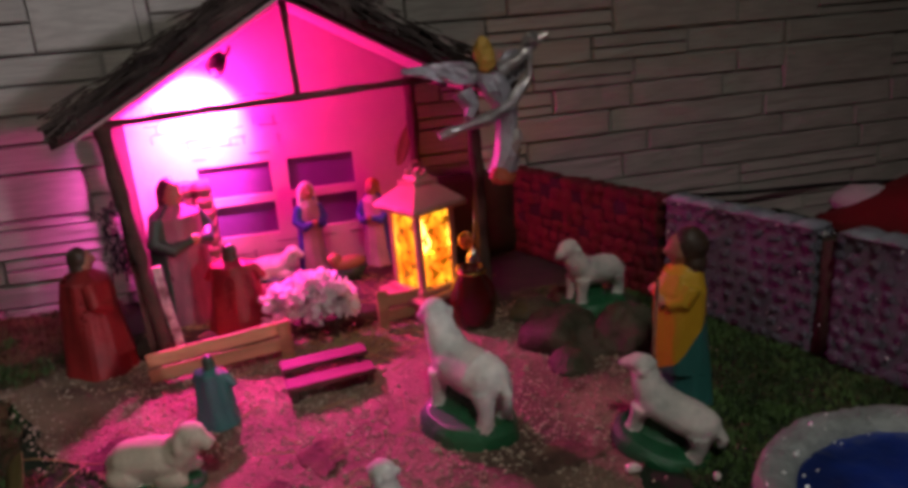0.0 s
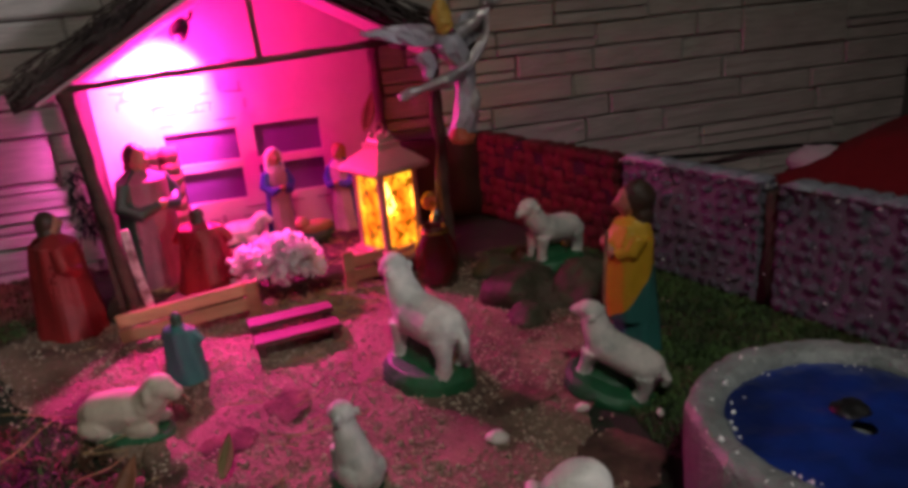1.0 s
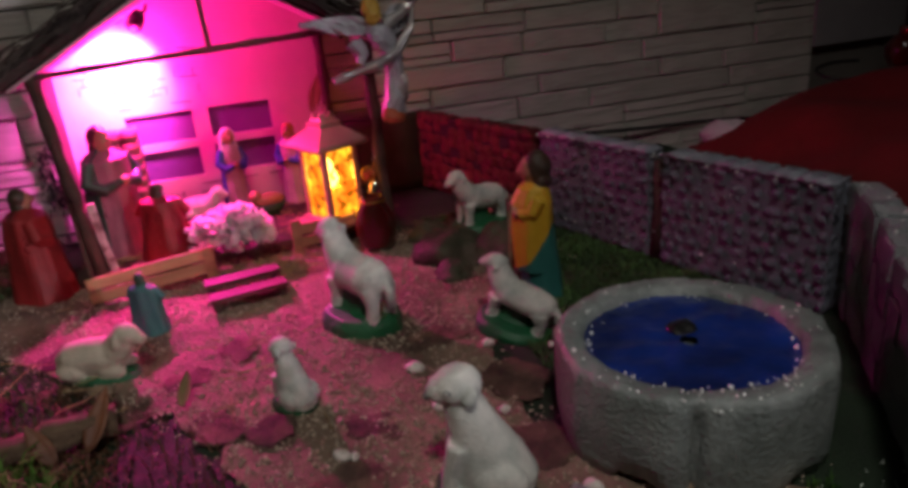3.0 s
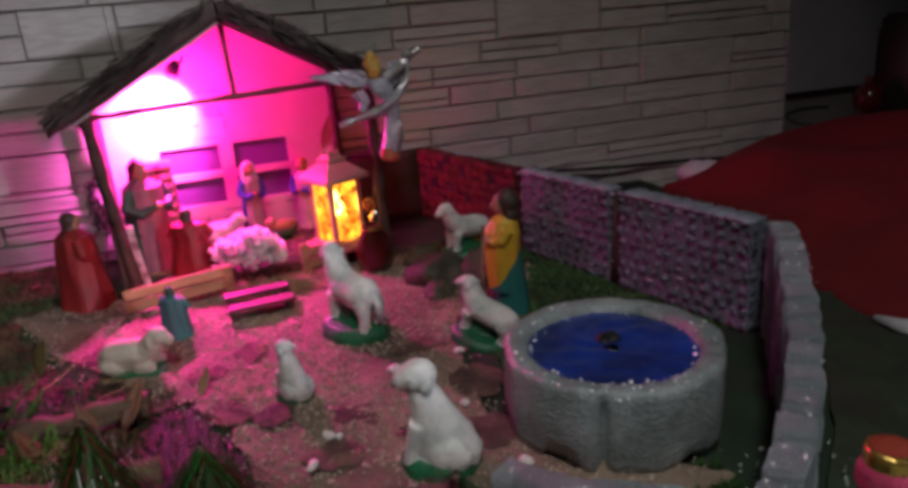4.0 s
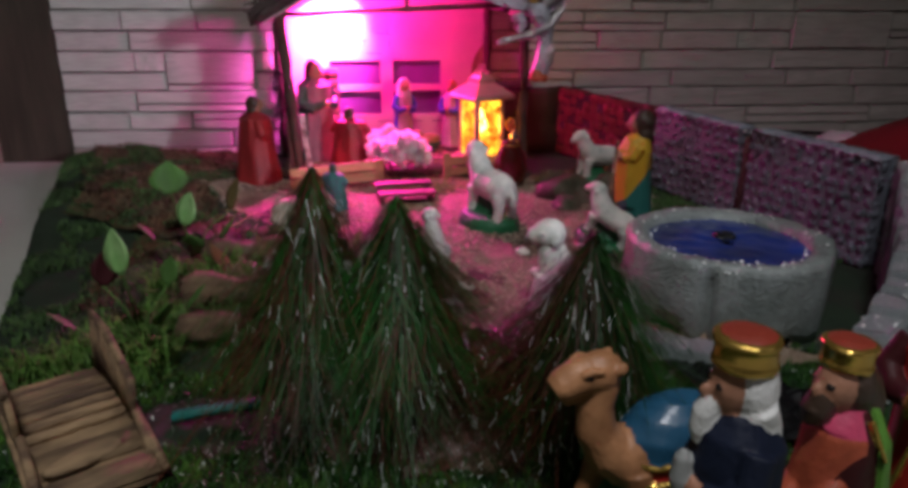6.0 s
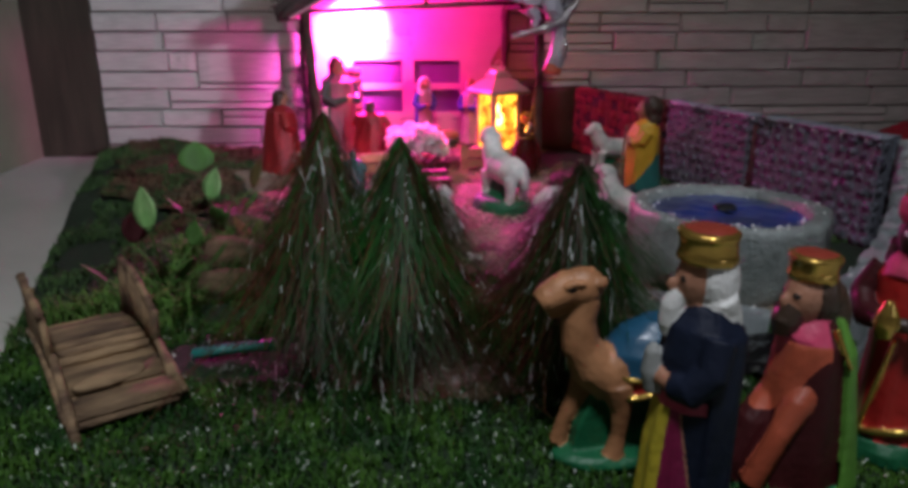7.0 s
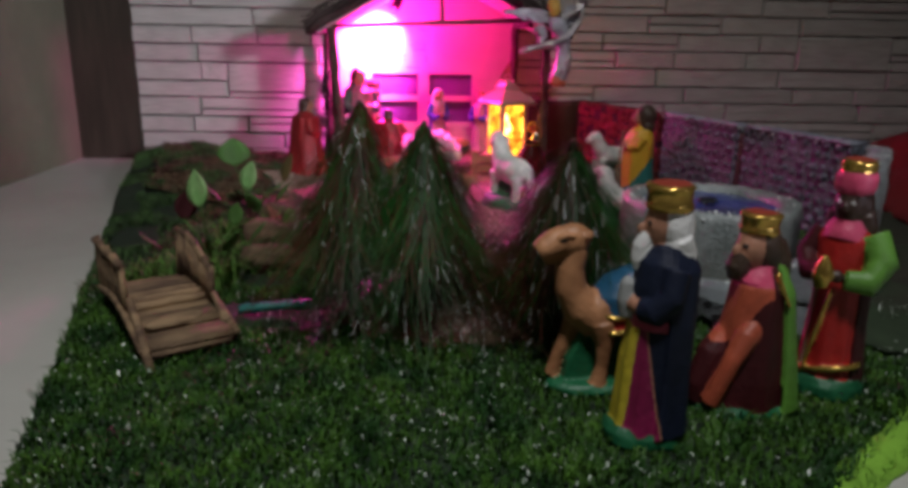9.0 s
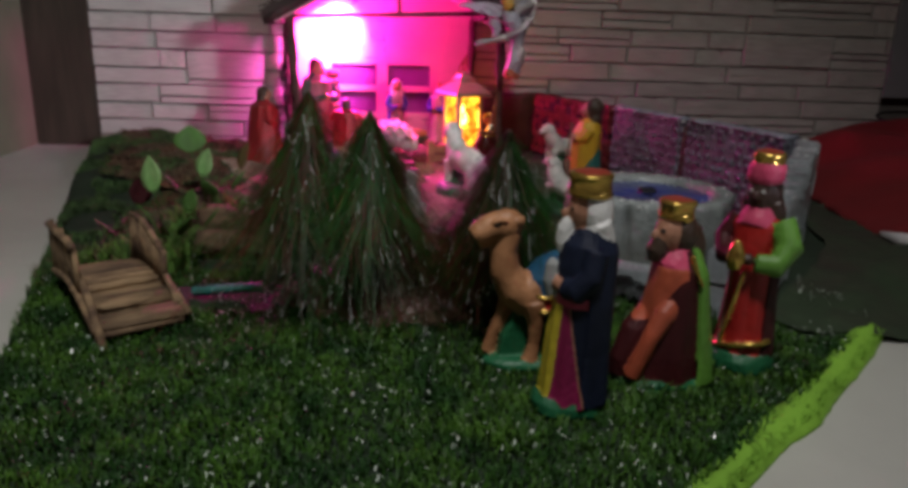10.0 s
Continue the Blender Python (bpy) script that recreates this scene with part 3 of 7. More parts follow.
# inner lining of the roof
bm = bmesh.new()
for side in (-1, 1):
    ex = EAVE_L[0] + 0.02 if side < 0 else EAVE_R[0] - 0.02
    skin(bm, [[(RIDGE_X, y, RIDGE_Z - 0.006), (ex, y, 0.341), (ex, y, 0.337), (RIDGE_X, y, RIDGE_Z - 0.010)] for y in (0.815, 1.104)])
part("ceiling_card", bm, PANEL, hut, "pale card lining under the roof", False)

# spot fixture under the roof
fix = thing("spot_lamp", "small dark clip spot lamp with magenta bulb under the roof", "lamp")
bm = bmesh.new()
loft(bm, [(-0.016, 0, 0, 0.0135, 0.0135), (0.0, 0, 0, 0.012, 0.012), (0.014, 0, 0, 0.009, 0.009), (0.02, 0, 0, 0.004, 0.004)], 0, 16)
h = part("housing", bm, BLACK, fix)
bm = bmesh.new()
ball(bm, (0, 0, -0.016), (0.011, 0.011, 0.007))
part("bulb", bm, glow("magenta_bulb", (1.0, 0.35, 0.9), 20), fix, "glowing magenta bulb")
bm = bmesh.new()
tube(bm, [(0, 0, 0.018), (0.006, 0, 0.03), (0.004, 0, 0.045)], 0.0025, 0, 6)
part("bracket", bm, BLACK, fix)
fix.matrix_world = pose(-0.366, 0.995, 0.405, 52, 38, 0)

# ---------------------------------------------------------------- lantern
lan = thing("lantern", "square copper-coloured lantern with amber printed panes, lit", "lantern")
S = 0.0255
bm = bmesh.new()
box(bm, (0, 0, 0.005), (0.09, 0.09, 0.008), bevel=0.002)
box(bm, (0, 0, 0.012), (0.07, 0.07, 0.006), bevel=0.002)
part("base", bm, LANTERNMETAL, lan, "", False)
for sx in (-1, 1):
    for sy in (-1, 1):
        bm = bmesh.new()
        box(bm, (sx * S, sy * S, 0.065), (0.008, 0.008, 0.102), bevel=0.001)
        part("corner_post", bm, LANTERNMETAL, lan, "", False)
for k in range(4):
    bm = bmesh.new()
    box(bm, (0, -S, 0.065), (0.045, 0.0015, 0.1))
    p = part("pane", bm, AMBER, lan, "amber plastic pane with dark leaf print", False)
    p.matrix_basis = pose(0, 0, 0, 0, 0, 90 * k)
bm = bmesh.new()
skin(bm, [[(sx * w, sy * w, z) for sx, sy in ((-1, -1), (1, -1), (1, 1), (-1, 1))] for z, w in ((0.113, 0.04), (0.117, 0.042), (0.121, 0.0405), (0.131, 0.029), (0.141, 0.0165), (0.143, 0.0175), (0.148, 0.0175), (0.149, 0.013), (0.154, 0.012), (0.1545, 0.005), (0.158, 0.004))])
lantern_roof = part("roof", bm, LANTERNMETAL, lan, "", False)
bm = bmesh.new()
ring = [(0.007 * math.cos(a), 0, 0.1635 + 0.007 * math.sin(a)) for a in [2 * math.pi * i / 20 for i in range(21)]]
tube(bm, ring, 0.0016, 0, 6)
for k in range(4):
    ball(bm, (0.011 * math.cos(k * 1.57 + 0.78), 0.011 * math.sin(k * 1.57 + 0.78), 0.157), 0.004, 0, u=10, v=8)
part("ring", bm, LANTERNMETAL, lantern_roof)
bm = bmesh.new()
loft(bm, [(0.02, 0, 0, 0.015, 0.015), (0.052, 0, 0, 0.015, 0.015)], 0, 16)
candle = part("candle", bm, glow("candle_wax", (1.0, 0.45, 0.06), 2.0), lan)
bm = bmesh.new()
loft(bm, [(0.053, 0, 0, 0.004, 0.004), (0.062, 0, 0, 0.0105, 0.0105), (0.075, 0, 0, 0.0075, 0.0075), (0.095, 0, 0, 0.0008, 0.0008)], 0, 12)
part("flame", bm, FLAME, candle, "glowing flame-shaped led")
lan.matrix_world = pose(-0.127, 0.885, DECK + 0.004, 0, 0, 27) @ Matrix.Scale(1.1, 4)

# ---------------------------------------------------------------- well
well = thing("well", "round grey-green plaster well with painted blue water", "well")
WX, WY, WR = 0.072, 0.232, 0.112
bm = bmesh.new()
N = 120
loops = []


def wr(a, z):
    k = 2 * math.pi / 9
    q = math.cos(k / 2) / math.cos((a + 0.25) % k - k / 2)
    r = WR * (1.035 * (0.45 + 0.55 * q) + 0.026 * noise.noise((math.cos(a) * 3, math.sin(a) * 3, z * 18)))
    crack = min(abs((a - 4.15 + math.pi) % (2 * math.pi) - math.pi), 9)
    if crack < 0.05:
        r -= (0.05 - crack) * 0.55 * (1 - max(0, (z - 0.06)) / 0.03 if z > 0.06 else 1)
    return r


for z, kr, rim in ((-0.002, 0.97, 0), (0.012, 0.985, 0), (0.03, 1.0, 0), (0.05, 1.005, 0), (0.07, 1.0, 0), (0.080, 1.0, 0), (0.085, 0.993, 0), (0.0885, 0.975, 0), (0.090, 0.945, 0), (0.090, 0.91, 0), (0.0895, 0.87, 0), (0.089, 0.83, 0), (0.086, 0.80, 1), (0.078, 0.775, 1), (0.07, 0.76, 1)):
    lp = []
    for i in range(N):
        a = 2 * math.pi * i / N
        r = wr(a, z) * kr if not rim else WR * kr * (1 + 0.025 * noise.noise((math.cos(a) * 4, math.sin(a) * 4, 7)))
        r += 0.0016 * noise.noise((math.cos(a) * 16, math.sin(a) * 16, z * 90)) + 0.0009 * noise.noise((math.cos(a) * 40, math.sin(a) * 40, z * 200))
        zz = z + 0.003 * noise.noise((math.cos(a) * 5, math.sin(a) * 5, z * 30)) + 0.0016 * noise.noise((math.cos(a) * 22, math.sin(a) * 22, kr * 40))
        if z < 0.005:
            zz = z + max(0, 0.045 * noise.noise((math.cos(a) * 2.5, math.sin(a) * 2.5, 2)))
        lp.append((r * math.cos(a), r * math.sin(a), zz))
    loops.append(lp)
skin(bm, loops)
part("well_wall", bm, WELLSTONE, well, "rough glazed grey-green wall with a crack")
bm = bmesh.new()
loops = []
for k in range(12):
    r = 0.0875 * (1 - k / 12) + 0.0008
    loops.append([(r * math.cos(a), r * math.sin(a), 0.0795 + 0.0022 * noise.noise((r * 60 * math.cos(a), r * 60 * math.sin(a), 1))) for a in [2 * math.pi * i / 48 for i in range(48)]])
skin(bm, loops, cap=False)
part("water", bm, WATER, well, "glossy blue painted water")
bm = bmesh.new()
ball(bm, (0.006, 0.02, 0.08), (0.014, 0.012, 0.006))
rough_up(bm, 0.004, 90)
part("drain_stone", bm, BLACK, well, "dark lump in the middle of the water")


def flecks(parent, count, seed, where, big=1.0):
    """Small white flecks set on a painted surface, standing in for its glints."""
    rg = random.Random(seed)
    verts, faces = [], []
    for _ in range(count):
        c = Vector(where(rg))
        r = rg.choice((0.0008, 0.001, 0.0014, 0.0022)) * big
        q = Euler((rg.uniform(0, 6), rg.uniform(0, 6), rg.uniform(0, 6))).to_matrix()
        b = len(verts)
        verts += [c + q @ Vector(o) * (r * rg.uniform(0.6, 1.3)) for o in ((1, 0, 0), (0, 1, 0), (-1, 0, 0), (0, -1, 0), (0, 0, 0.7), (0, 0, -0.7))]
        faces += [tuple(b + i for i in f) for f in ((0, 1, 4), (1, 2, 4), (2, 3, 4), (3, 0, 4), (1, 0, 5), (2, 1, 5), (3, 2, 5), (0, 3, 5))]
    me = bpy.data.meshes.new("fleck")
    me.from_pydata(verts, [], faces)
    me.materials.append(GLINT)
    tagged(new("fleck", me), "white flecks set on the surface as painted glints", "", "", "stuff").parent = parent


def on_rim(rg):
    a = rg.uniform(0, 2 * math.pi) if rg.random() < 0.7 else rg.gauss(4.7, 0.5)
    k = rg.choice((rg.uniform(0.80, 0.99), rg.gauss(0.985, 0.01), rg.gauss(0.76, 0.03)))
    z = 0.090 if k > 0.8 else 0.081
    if k > 0.975:
        z = 0.084
    return (WR * k * math.cos(a), WR * k * math.sin(a), z)


flecks(well, 190, 3, on_rim, 1.15)
well.matrix_world = pose(WX, WY, G - 0.001)

# ---------------------------------------------------------------- low stone wall and curb
gw = thing("block_wall", "low grey painted toy block wall round the pasture", "wall")


def courses(parent, a, b, z0, z1, thick, course, length, material, jmat, seed, rounded=0.13, tilt=7, gaps=0.0):
    """A straight run of small blocks from a to b, as pieces of their own, over a recessed core."""
    a, b = Vector((*a, 0)), Vector((*b, 0))
    d = (b - a)
    L = d.length
    ang = math.degrees(math.atan2(d.y, d.x))
    rg = random.Random(seed)
    bm = bmesh.new()
    box(bm, (L / 2, 0, (z0 + z1) / 2 - 0.001), (L - 0.004, thick - 0.0055, z1 - z0 - 0.004))
    core = part("core", bm, jmat, parent, "", False)
    core.matrix_basis = pose(a.x, a.y, 0, 0, 0, ang)
    kinds = []
    for v in range(7):
        bm = bmesh.new()
        box(bm, (0, 0, 0), (1, 1, 1), bevel=rounded)
        for w in bm.verts:
            w.co += Vector([rg.uniform(-0.06, 0.06) * (rounded / 0.13) for _ in range(3)])
        me = bpy.data.meshes.new("block")
        bm.to_mesh(me)
        bm.free()
        me.materials.append(material)
        me.shade_smooth()
        kinds.append(me)
    z, row = z0, 0
    while z < z1 - 0.004:
        h = course * rg.uniform(0.9, 1.1)
        if z + h > z1:
            h = z1 - z
        x = -length * 0.5 * (row % 2)
        while x < L:
            w = length * rg.uniform(0.75, 1.25)
            x0, x1 = max(0, x), min(L, x + w)
            if x1 - x0 > 0.005 and not (z > z0 + 0.05 and rg.random() < gaps):
                for s in (-1, 1):
                    o = new("block", rg.choice(kinds))
                    o.parent = parent
                    p = a + d * (((x0 + x1) / 2) / L)
                    nrm = Vector((-d.y, d.x, 0)).normalized() * (s * (thick / 4 + rg.uniform(-0.001, 0.0015)))
                    o.matrix_basis = pose(p.x + nrm.x, p.y + nrm.y, z + h / 2 + (rg.uniform(-0.003, 0.003) if z > z0 and z + h < z1 - 0.004 else 0), 0, rg.uniform(-tilt, tilt), ang + rg.uniform(-2, 2)) @ Matrix.Diagonal(((x1 - x0) * rg.uniform(0.9, 1.06), thick / 2 * rg.uniform(0.88, 1.04), h * rg.uniform(0.92, 1.14), 1))
            x += w
        z += h
        row += 1


rw = thing("brick_wall", "low red painted toy brick wall behind the stable", "wall")
courses(rw, (0.086, 1.105), (0.192, 0.79), G - 0.002, 0.188, 0.03, 0.018, 0.024, REDBRICK, DARKJOINT, 3, gaps=0.2)
courses(gw, (0.198, 0.782), (0.262, 0.575), G - 0.002, 0.190, 0.034, 0.0165, 0.021, GREYROCK, MORTAR, 4, 0.26, 22)
courses(gw, (0.268, 0.556), (0.335, 0.338), G - 0.002, 0.192, 0.036, 0.0165, 0.021, GREYROCK, MORTAR, 6, 0.26, 22)


def coping(parent, a, b, z, wide, seed):
    """Uneven pale cap along the top of a low wall."""
    a, b = Vector((*a, z)), Vector((*b, z))
    side = Vector((-(b - a).y, (b - a).x, 0)).normalized()
    bm = bmesh.new()
    loops = []
    n = round((b - a).length / 0.006)
    for k in range(n + 1):
        p = a.lerp(b, k / n)
        w = wide / 2 * (1 + 0.14 * noise.noise((k * 0.45, seed, 0)))
        h = 0.006 + 0.003 * noise.noise((k * 0.5, seed, 4)) - (0.004 if k % 6 == 0 else 0)
        loops.append([p - side * w, p - side * w * 0.92 + Vector((0, 0, h * 0.8)), p + Vector((0, 0, h)), p + side * w * 0.92 + Vector((0, 0, h * 0.8)), p + side * w])
    skin(bm, loops)
    rough_up(bm, 0.0016, 120, seed)
    part("coping", bm, CAPSTONE, parent, "pale grey painted cap")


coping(gw, (0.199, 0.779), (0.261, 0.578), 0.1875, 0.034, 1)
coping(gw, (0.269, 0.553), (0.334, 0.341), 0.1895, 0.037, 2)
bm = bmesh.new()
tube(bm, [(0.262, 0.567, G), (0.266, 0.565, 0.12), (0.264, 0.566, 0.178)], [0.015, 0.014, 0.012], 0, 10)
rough_up(bm, 0.004, 60)
part("gap_post", bm, DARKWOOD, gw, "dark post in the gap")

# tall end wall bending towards the kings, and the low curb before the well
SIDE = [(0.357, 0.332, 0.192), (0.322, 0.275, 0.190), (0.283, 0.220, 0.186), (0.240, 0.157, 0.176), (0.203, 0.106, 0.164), (0.165, 0.063, 0.148), (0.122, 0.022, 0.134), (0.086, -0.009, 0.124), (0.066, -0.028, 0.118)]
FRONT = [(0.050, 0.062, 0.068), (0.018, 0.080, 0.067), (-0.018, 0.100, 0.066), (-0.052, 0.130, 0.065), (-0.078, 0.168, 0.062)]
rg = random.Random(9)
curb_kinds = []
for v in range(6):
    bmk = bmesh.new()
    box(bmk, (0, 0, 0), (1, 1, 1), bevel=0.07)
    for w in bmk.verts:
        w.co += Vector([rg.uniform(-0.035, 0.035) for _ in range(3)])
    me_curb = bpy.data.meshes.new("block")
    bmk.to_mesh(me_curb)
    bmk.free()
    me_curb.materials.append(CURBSTONE)
    curb_kinds.append(me_curb)


def bent_wall(parent, line, thick, length, course):
    """Blocks stacked along a bent line whose height changes."""
    for (x0, y0, t0), (x1, y1, t1) in zip(line, line[1:]):
        a, b = Vector((x0, y0, t0)), Vector((x1, y1, t1))
        run = math.hypot(x1 - x0, y1 - y0)
        m = max(1, round(run / length))
        ang = math.degrees(math.atan2(y1 - y0, x1 - x0))
        for j in range(m):
            p = a.lerp(b, (j + 0.5) / m)
            rows = max(1, round((p.z - G) / course))
            h = (p.z - G + 0.004) / rows
            for r in range(rows):
                o = new("block", rg.choice(curb_kinds))
                o.parent = parent
                o.matrix_basis = pose(p.x + rg.uniform(-.0012, .0012), p.y + rg.uniform(-.0012, .0012), G - 0.004 + h * (r + 0.5), rg.uniform(-2, 2), rg.uniform(-2, 2), ang + rg.uniform(-4, 4)) @ Matrix.Diagonal((run / m + 0.001, thick * rg.uniform(.94, 1.06), h - 0.0008, 1))


side_wall = thing("side_wall", "curved low wall of pale blue-grey painted blocks", "wall")
bent_wall(side_wall, SIDE, 0.031, 0.034, 0.036)
curb = thing("curb", "short row of pale grey painted blocks before the well", "curb")
bent_wall(curb, FRONT, 0.034, 0.03, 0.025)


def on_line(line):
    def spot(rg):
        k = rg.uniform(0, len(line) - 1.01)
        i = int(k)
        p = Vector(line[i]).lerp(Vector(line[i + 1]), k - i)
        return (p.x + rg.uniform(-0.015, 0.015), p.y + rg.uniform(-0.013, 0.013), p.z - 0.0005)
    return spot


def on_block_wall(rg):
    t = rg.random()
    return (0.198 + 0.137 * t - 0.013 + rg.uniform(-0.008, 0.006), 0.78 - 0.44 * t - 0.004, rg.choice((0.189, rg.uniform(0.06, 0.19), 0.187)))


flecks(side_wall, 130, 4, on_line(SIDE))
flecks(curb, 40, 6, on_line(FRONT))
flecks(gw, 150, 5, on_block_wall)

bm = bmesh.new()
skin(bm, [[(-0.085, 1.088, z), (0.084, 1.092, z), (0.084, 1.098, z), (-0.085, 1.096, z)] for z in (G - 0.001, 0.12, 0.19)])
bmesh.ops.subdivide_edges(bm, edges=bm.edges[:], cuts=3, use_grid_fill=True)
rough_up(bm, 0.006, 25)
tagged(part("card_panel", bm, BROWNCARD), "crinkled brown card panel closing the stable yard", "panel")


# ---------------------------------------------------------------- figurines
def place(ob, m):
    ob.matrix_world = m
    return ob


def crown(bm, z, r, gold, red, x=0.0, y=0.0):
    """A plain gold band, a little wider at its rim, with a red cap inside."""
    loft(bm, [(z, x, y, r * 1.0, r * 1.0), (z + r * 0.16, x, y, r * 1.06, r * 1.06), (z + r * 0.26, x, y, r * 0.98, r * 0.98), (z + r * 0.7, x, y, r * 1.0, r * 1.0), (z + r * 0.82, x, y, r * 1.1, r * 1.1), (z + r * 0.98, x, y, r * 1.06, r * 1.06)], gold, 28)
    loft(bm, [(z + r * 0.9, x, y, r * 0.86, r * 0.86), (z + r * 1.02, x, y, r * 0.84, r * 0.84), (z + r * 1.1, x, y, r * 0.5, r * 0.5)], red, 24)


def oval_base(bm, rx, ry, h, mi, x=0.0, y=0.0):
    loft(bm, [(0, x, y, rx, ry), (h * 0.6, x, y, rx * 0.98, ry * 0.98), (h, x, y, rx * 0.86, ry * 0.86)], mi, 28, 5, 0.04)


def front_angle(c, x=0.0, y=0.0, facing=180.0):
    """Degrees between the front of a figurine and the place c on it."""
    a = math.degrees(math.atan2(c.y - y, c.x - x)) - facing
    return abs((a + 180) % 360 - 180)


def sheep(kind):
    """A plaster sheep on a green base, facing -x; stands, sits or lies."""
    bm = bmesh.new()
    if kind == "stand":
        oval_base(bm, 0.056, 0.045, 0.024, 2)
        loft(bm, [(0.016, -0.004, 0, 0.034, 0.02), (0.034, -0.006, 0, 0.026, 0.012), (0.05, -0.006, 0, 0.018, 0.008)], 2, 20)
        tube(bm, [(-0.026, 0, 0.078), (-0.012, 0, 0.072), (0.006, 0, 0.069), (0.024, 0, 0.068), (0.040, 0, 0.062)], [0.020, 0.0245, 0.0245, 0.0255, 0.019], 0, 18)
        ball(bm, (0.032, 0, 0.066), (0.023, 0.0235, 0.024), 0)
        tube(bm, [(-0.020, 0, 0.080), (-0.031, 0, 0.097), (-0.037, 0, 0.113)], [0.0215, 0.0175, 0.0145], 0, 16)
        ball(bm, (-0.041, 0, 0.119), (0.0165, 0.0145, 0.0145), 0, (0, -20, 0))
        tube(bm, [(-0.044, 0, 0.117), (-0.056, 0, 0.111), (-0.061, 0, 0.108)], [0.0115, 0.009, 0.0065], 0, 12)
        ball(bm, (-0.063, 0, 0.107), (0.004, 0.0055, 0.0045), 1, u=10, v=6)
        for s in (-1, 1):
            ball(bm, (-0.033, s * 0.014, 0.117), (0.0048, 0.0038, 0.0075), 0, (s * 20, 22, 0), 10, 6)
            tube(bm, [(-0.026, s * 0.012, 0.064), (-0.029, s * 0.0135, 0.04), (-0.030, s * 0.0135, 0.016)], [0.0125, 0.0078, 0.0085], 0, 10)
            tube(bm, [(0.036, s * 0.012, 0.06), (0.041, s * 0.0135, 0.04), (0.038, s * 0.0135, 0.016)], [0.0145, 0.0082, 0.0088], 0, 10)
        tube(bm, [(0.052, 0, 0.07), (0.059, 0, 0.06), (0.058, 0, 0.046)], [0.0055, 0.006, 0.0045], 0, 8)
    elif kind == "sit":
        oval_base(bm, 0.04, 0.033, 0.018, 2)
        loft(bm, [(0.008, 0.008, 0, 0.032, 0.026), (0.02, 0.008, 0, 0.034, 0.028), (0.042, 0.003, 0, 0.028, 0.0245), (0.062, -0.004, 0, 0.0215, 0.02), (0.078, -0.009, 0, 0.0175, 0.017), (0.09, -0.012, 0, 0.014, 0.014)], 0, 24)
        ball(bm, (-0.015, 0, 0.098), (0.0195, 0.0165, 0.017), 0, (0, -15, 0))
        tube(bm, [(-0.02, 0, 0.098), (-0.030, 0, 0.094), (-0.035, 0, 0.091)], [0.0135, 0.0115, 0.0085], 0, 12)
        ball(bm, (-0.038, 0, 0.091), (0.0045, 0.006, 0.005), 1, u=10, v=6)
        for s in (-1, 1):
            ball(bm, (-0.022, s * 0.0145, 0.1), (0.003, 0.0022, 0.0025), 1, u=8, v=6)
            ball(bm, (-0.005, s * 0.0165, 0.096), (0.0055, 0.004, 0.0085), 0, (s * 14, 24, 0), 10, 6)
            tube(bm, [(-0.016, s * 0.011, 0.054), (-0.023, s * 0.012, 0.03), (-0.026, s * 0.012, 0.012)], [0.0115, 0.0085, 0.009], 0, 10)
            ball(bm, (0.012, s * 0.021, 0.024), (0.022, 0.011, 0.017), 0, (0, 10, 0))
    else:
        oval_base(bm, 0.047, 0.026, 0.008, 2)
        tube(bm, [(-0.03, 0, 0.028), (-0.012, 0, 0.028), (0.01, 0, 0.027), (0.03, 0, 0.024), (0.045, 0, 0.02)], [0.016, 0.0215, 0.022, 0.021, 0.013], 0, 18)
        tube(bm, [(-0.024, 0, 0.034), (-0.033, 0, 0.045), (-0.038, 0, 0.052)], [0.0185, 0.0155, 0.013], 0, 14)
        ball(bm, (-0.04, 0, 0.053), (0.016, 0.0135, 0.0125), 0, (0, -15, 0))
        tube(bm, [(-0.044, 0, 0.051), (-0.054, 0, 0.046), (-0.059, 0, 0.043)], [0.0105, 0.008, 0.006], 0, 12)
        for s in (-1, 1):
            ball(bm, (-0.032, s * 0.0145, 0.05), (0.0045, 0.0035, 0.0095), 0, (s * 25, 0, 0), 10, 6)
            ball(bm, (-0.02, s * 0.014, 0.014), (0.018, 0.008, 0.008), 0)
            ball(bm, (0.026, s * 0.016, 0.016), (0.019, 0.01, 0.012), 0)
    for v in bm.verts:
        if v.co.z > 0.012:
            v.co += Vector((noise.noise(v.co * 110), noise.noise(v.co * 110 + Vector((9, 0, 0))), noise.noise(v.co * 110 + Vector((0, 9, 0))))) * 0.0014
    return bm


def put_sheep(kind, label, x, y, turn, size=1.0, z=G - 0.002, low=1.0, wool=WOOL, climb=0):
    ob = sculpt("sheep_figurine", sheep(kind), [wool, MUZZLE, BASEGREEN], 0.0015, 9)
    return place(tagged(ob, label, "sheep figurine", "sheep in the yard"), pose(x, y, z, 0, climb, turn) @ Matrix.Diagonal((size, size, low * size, 1)))


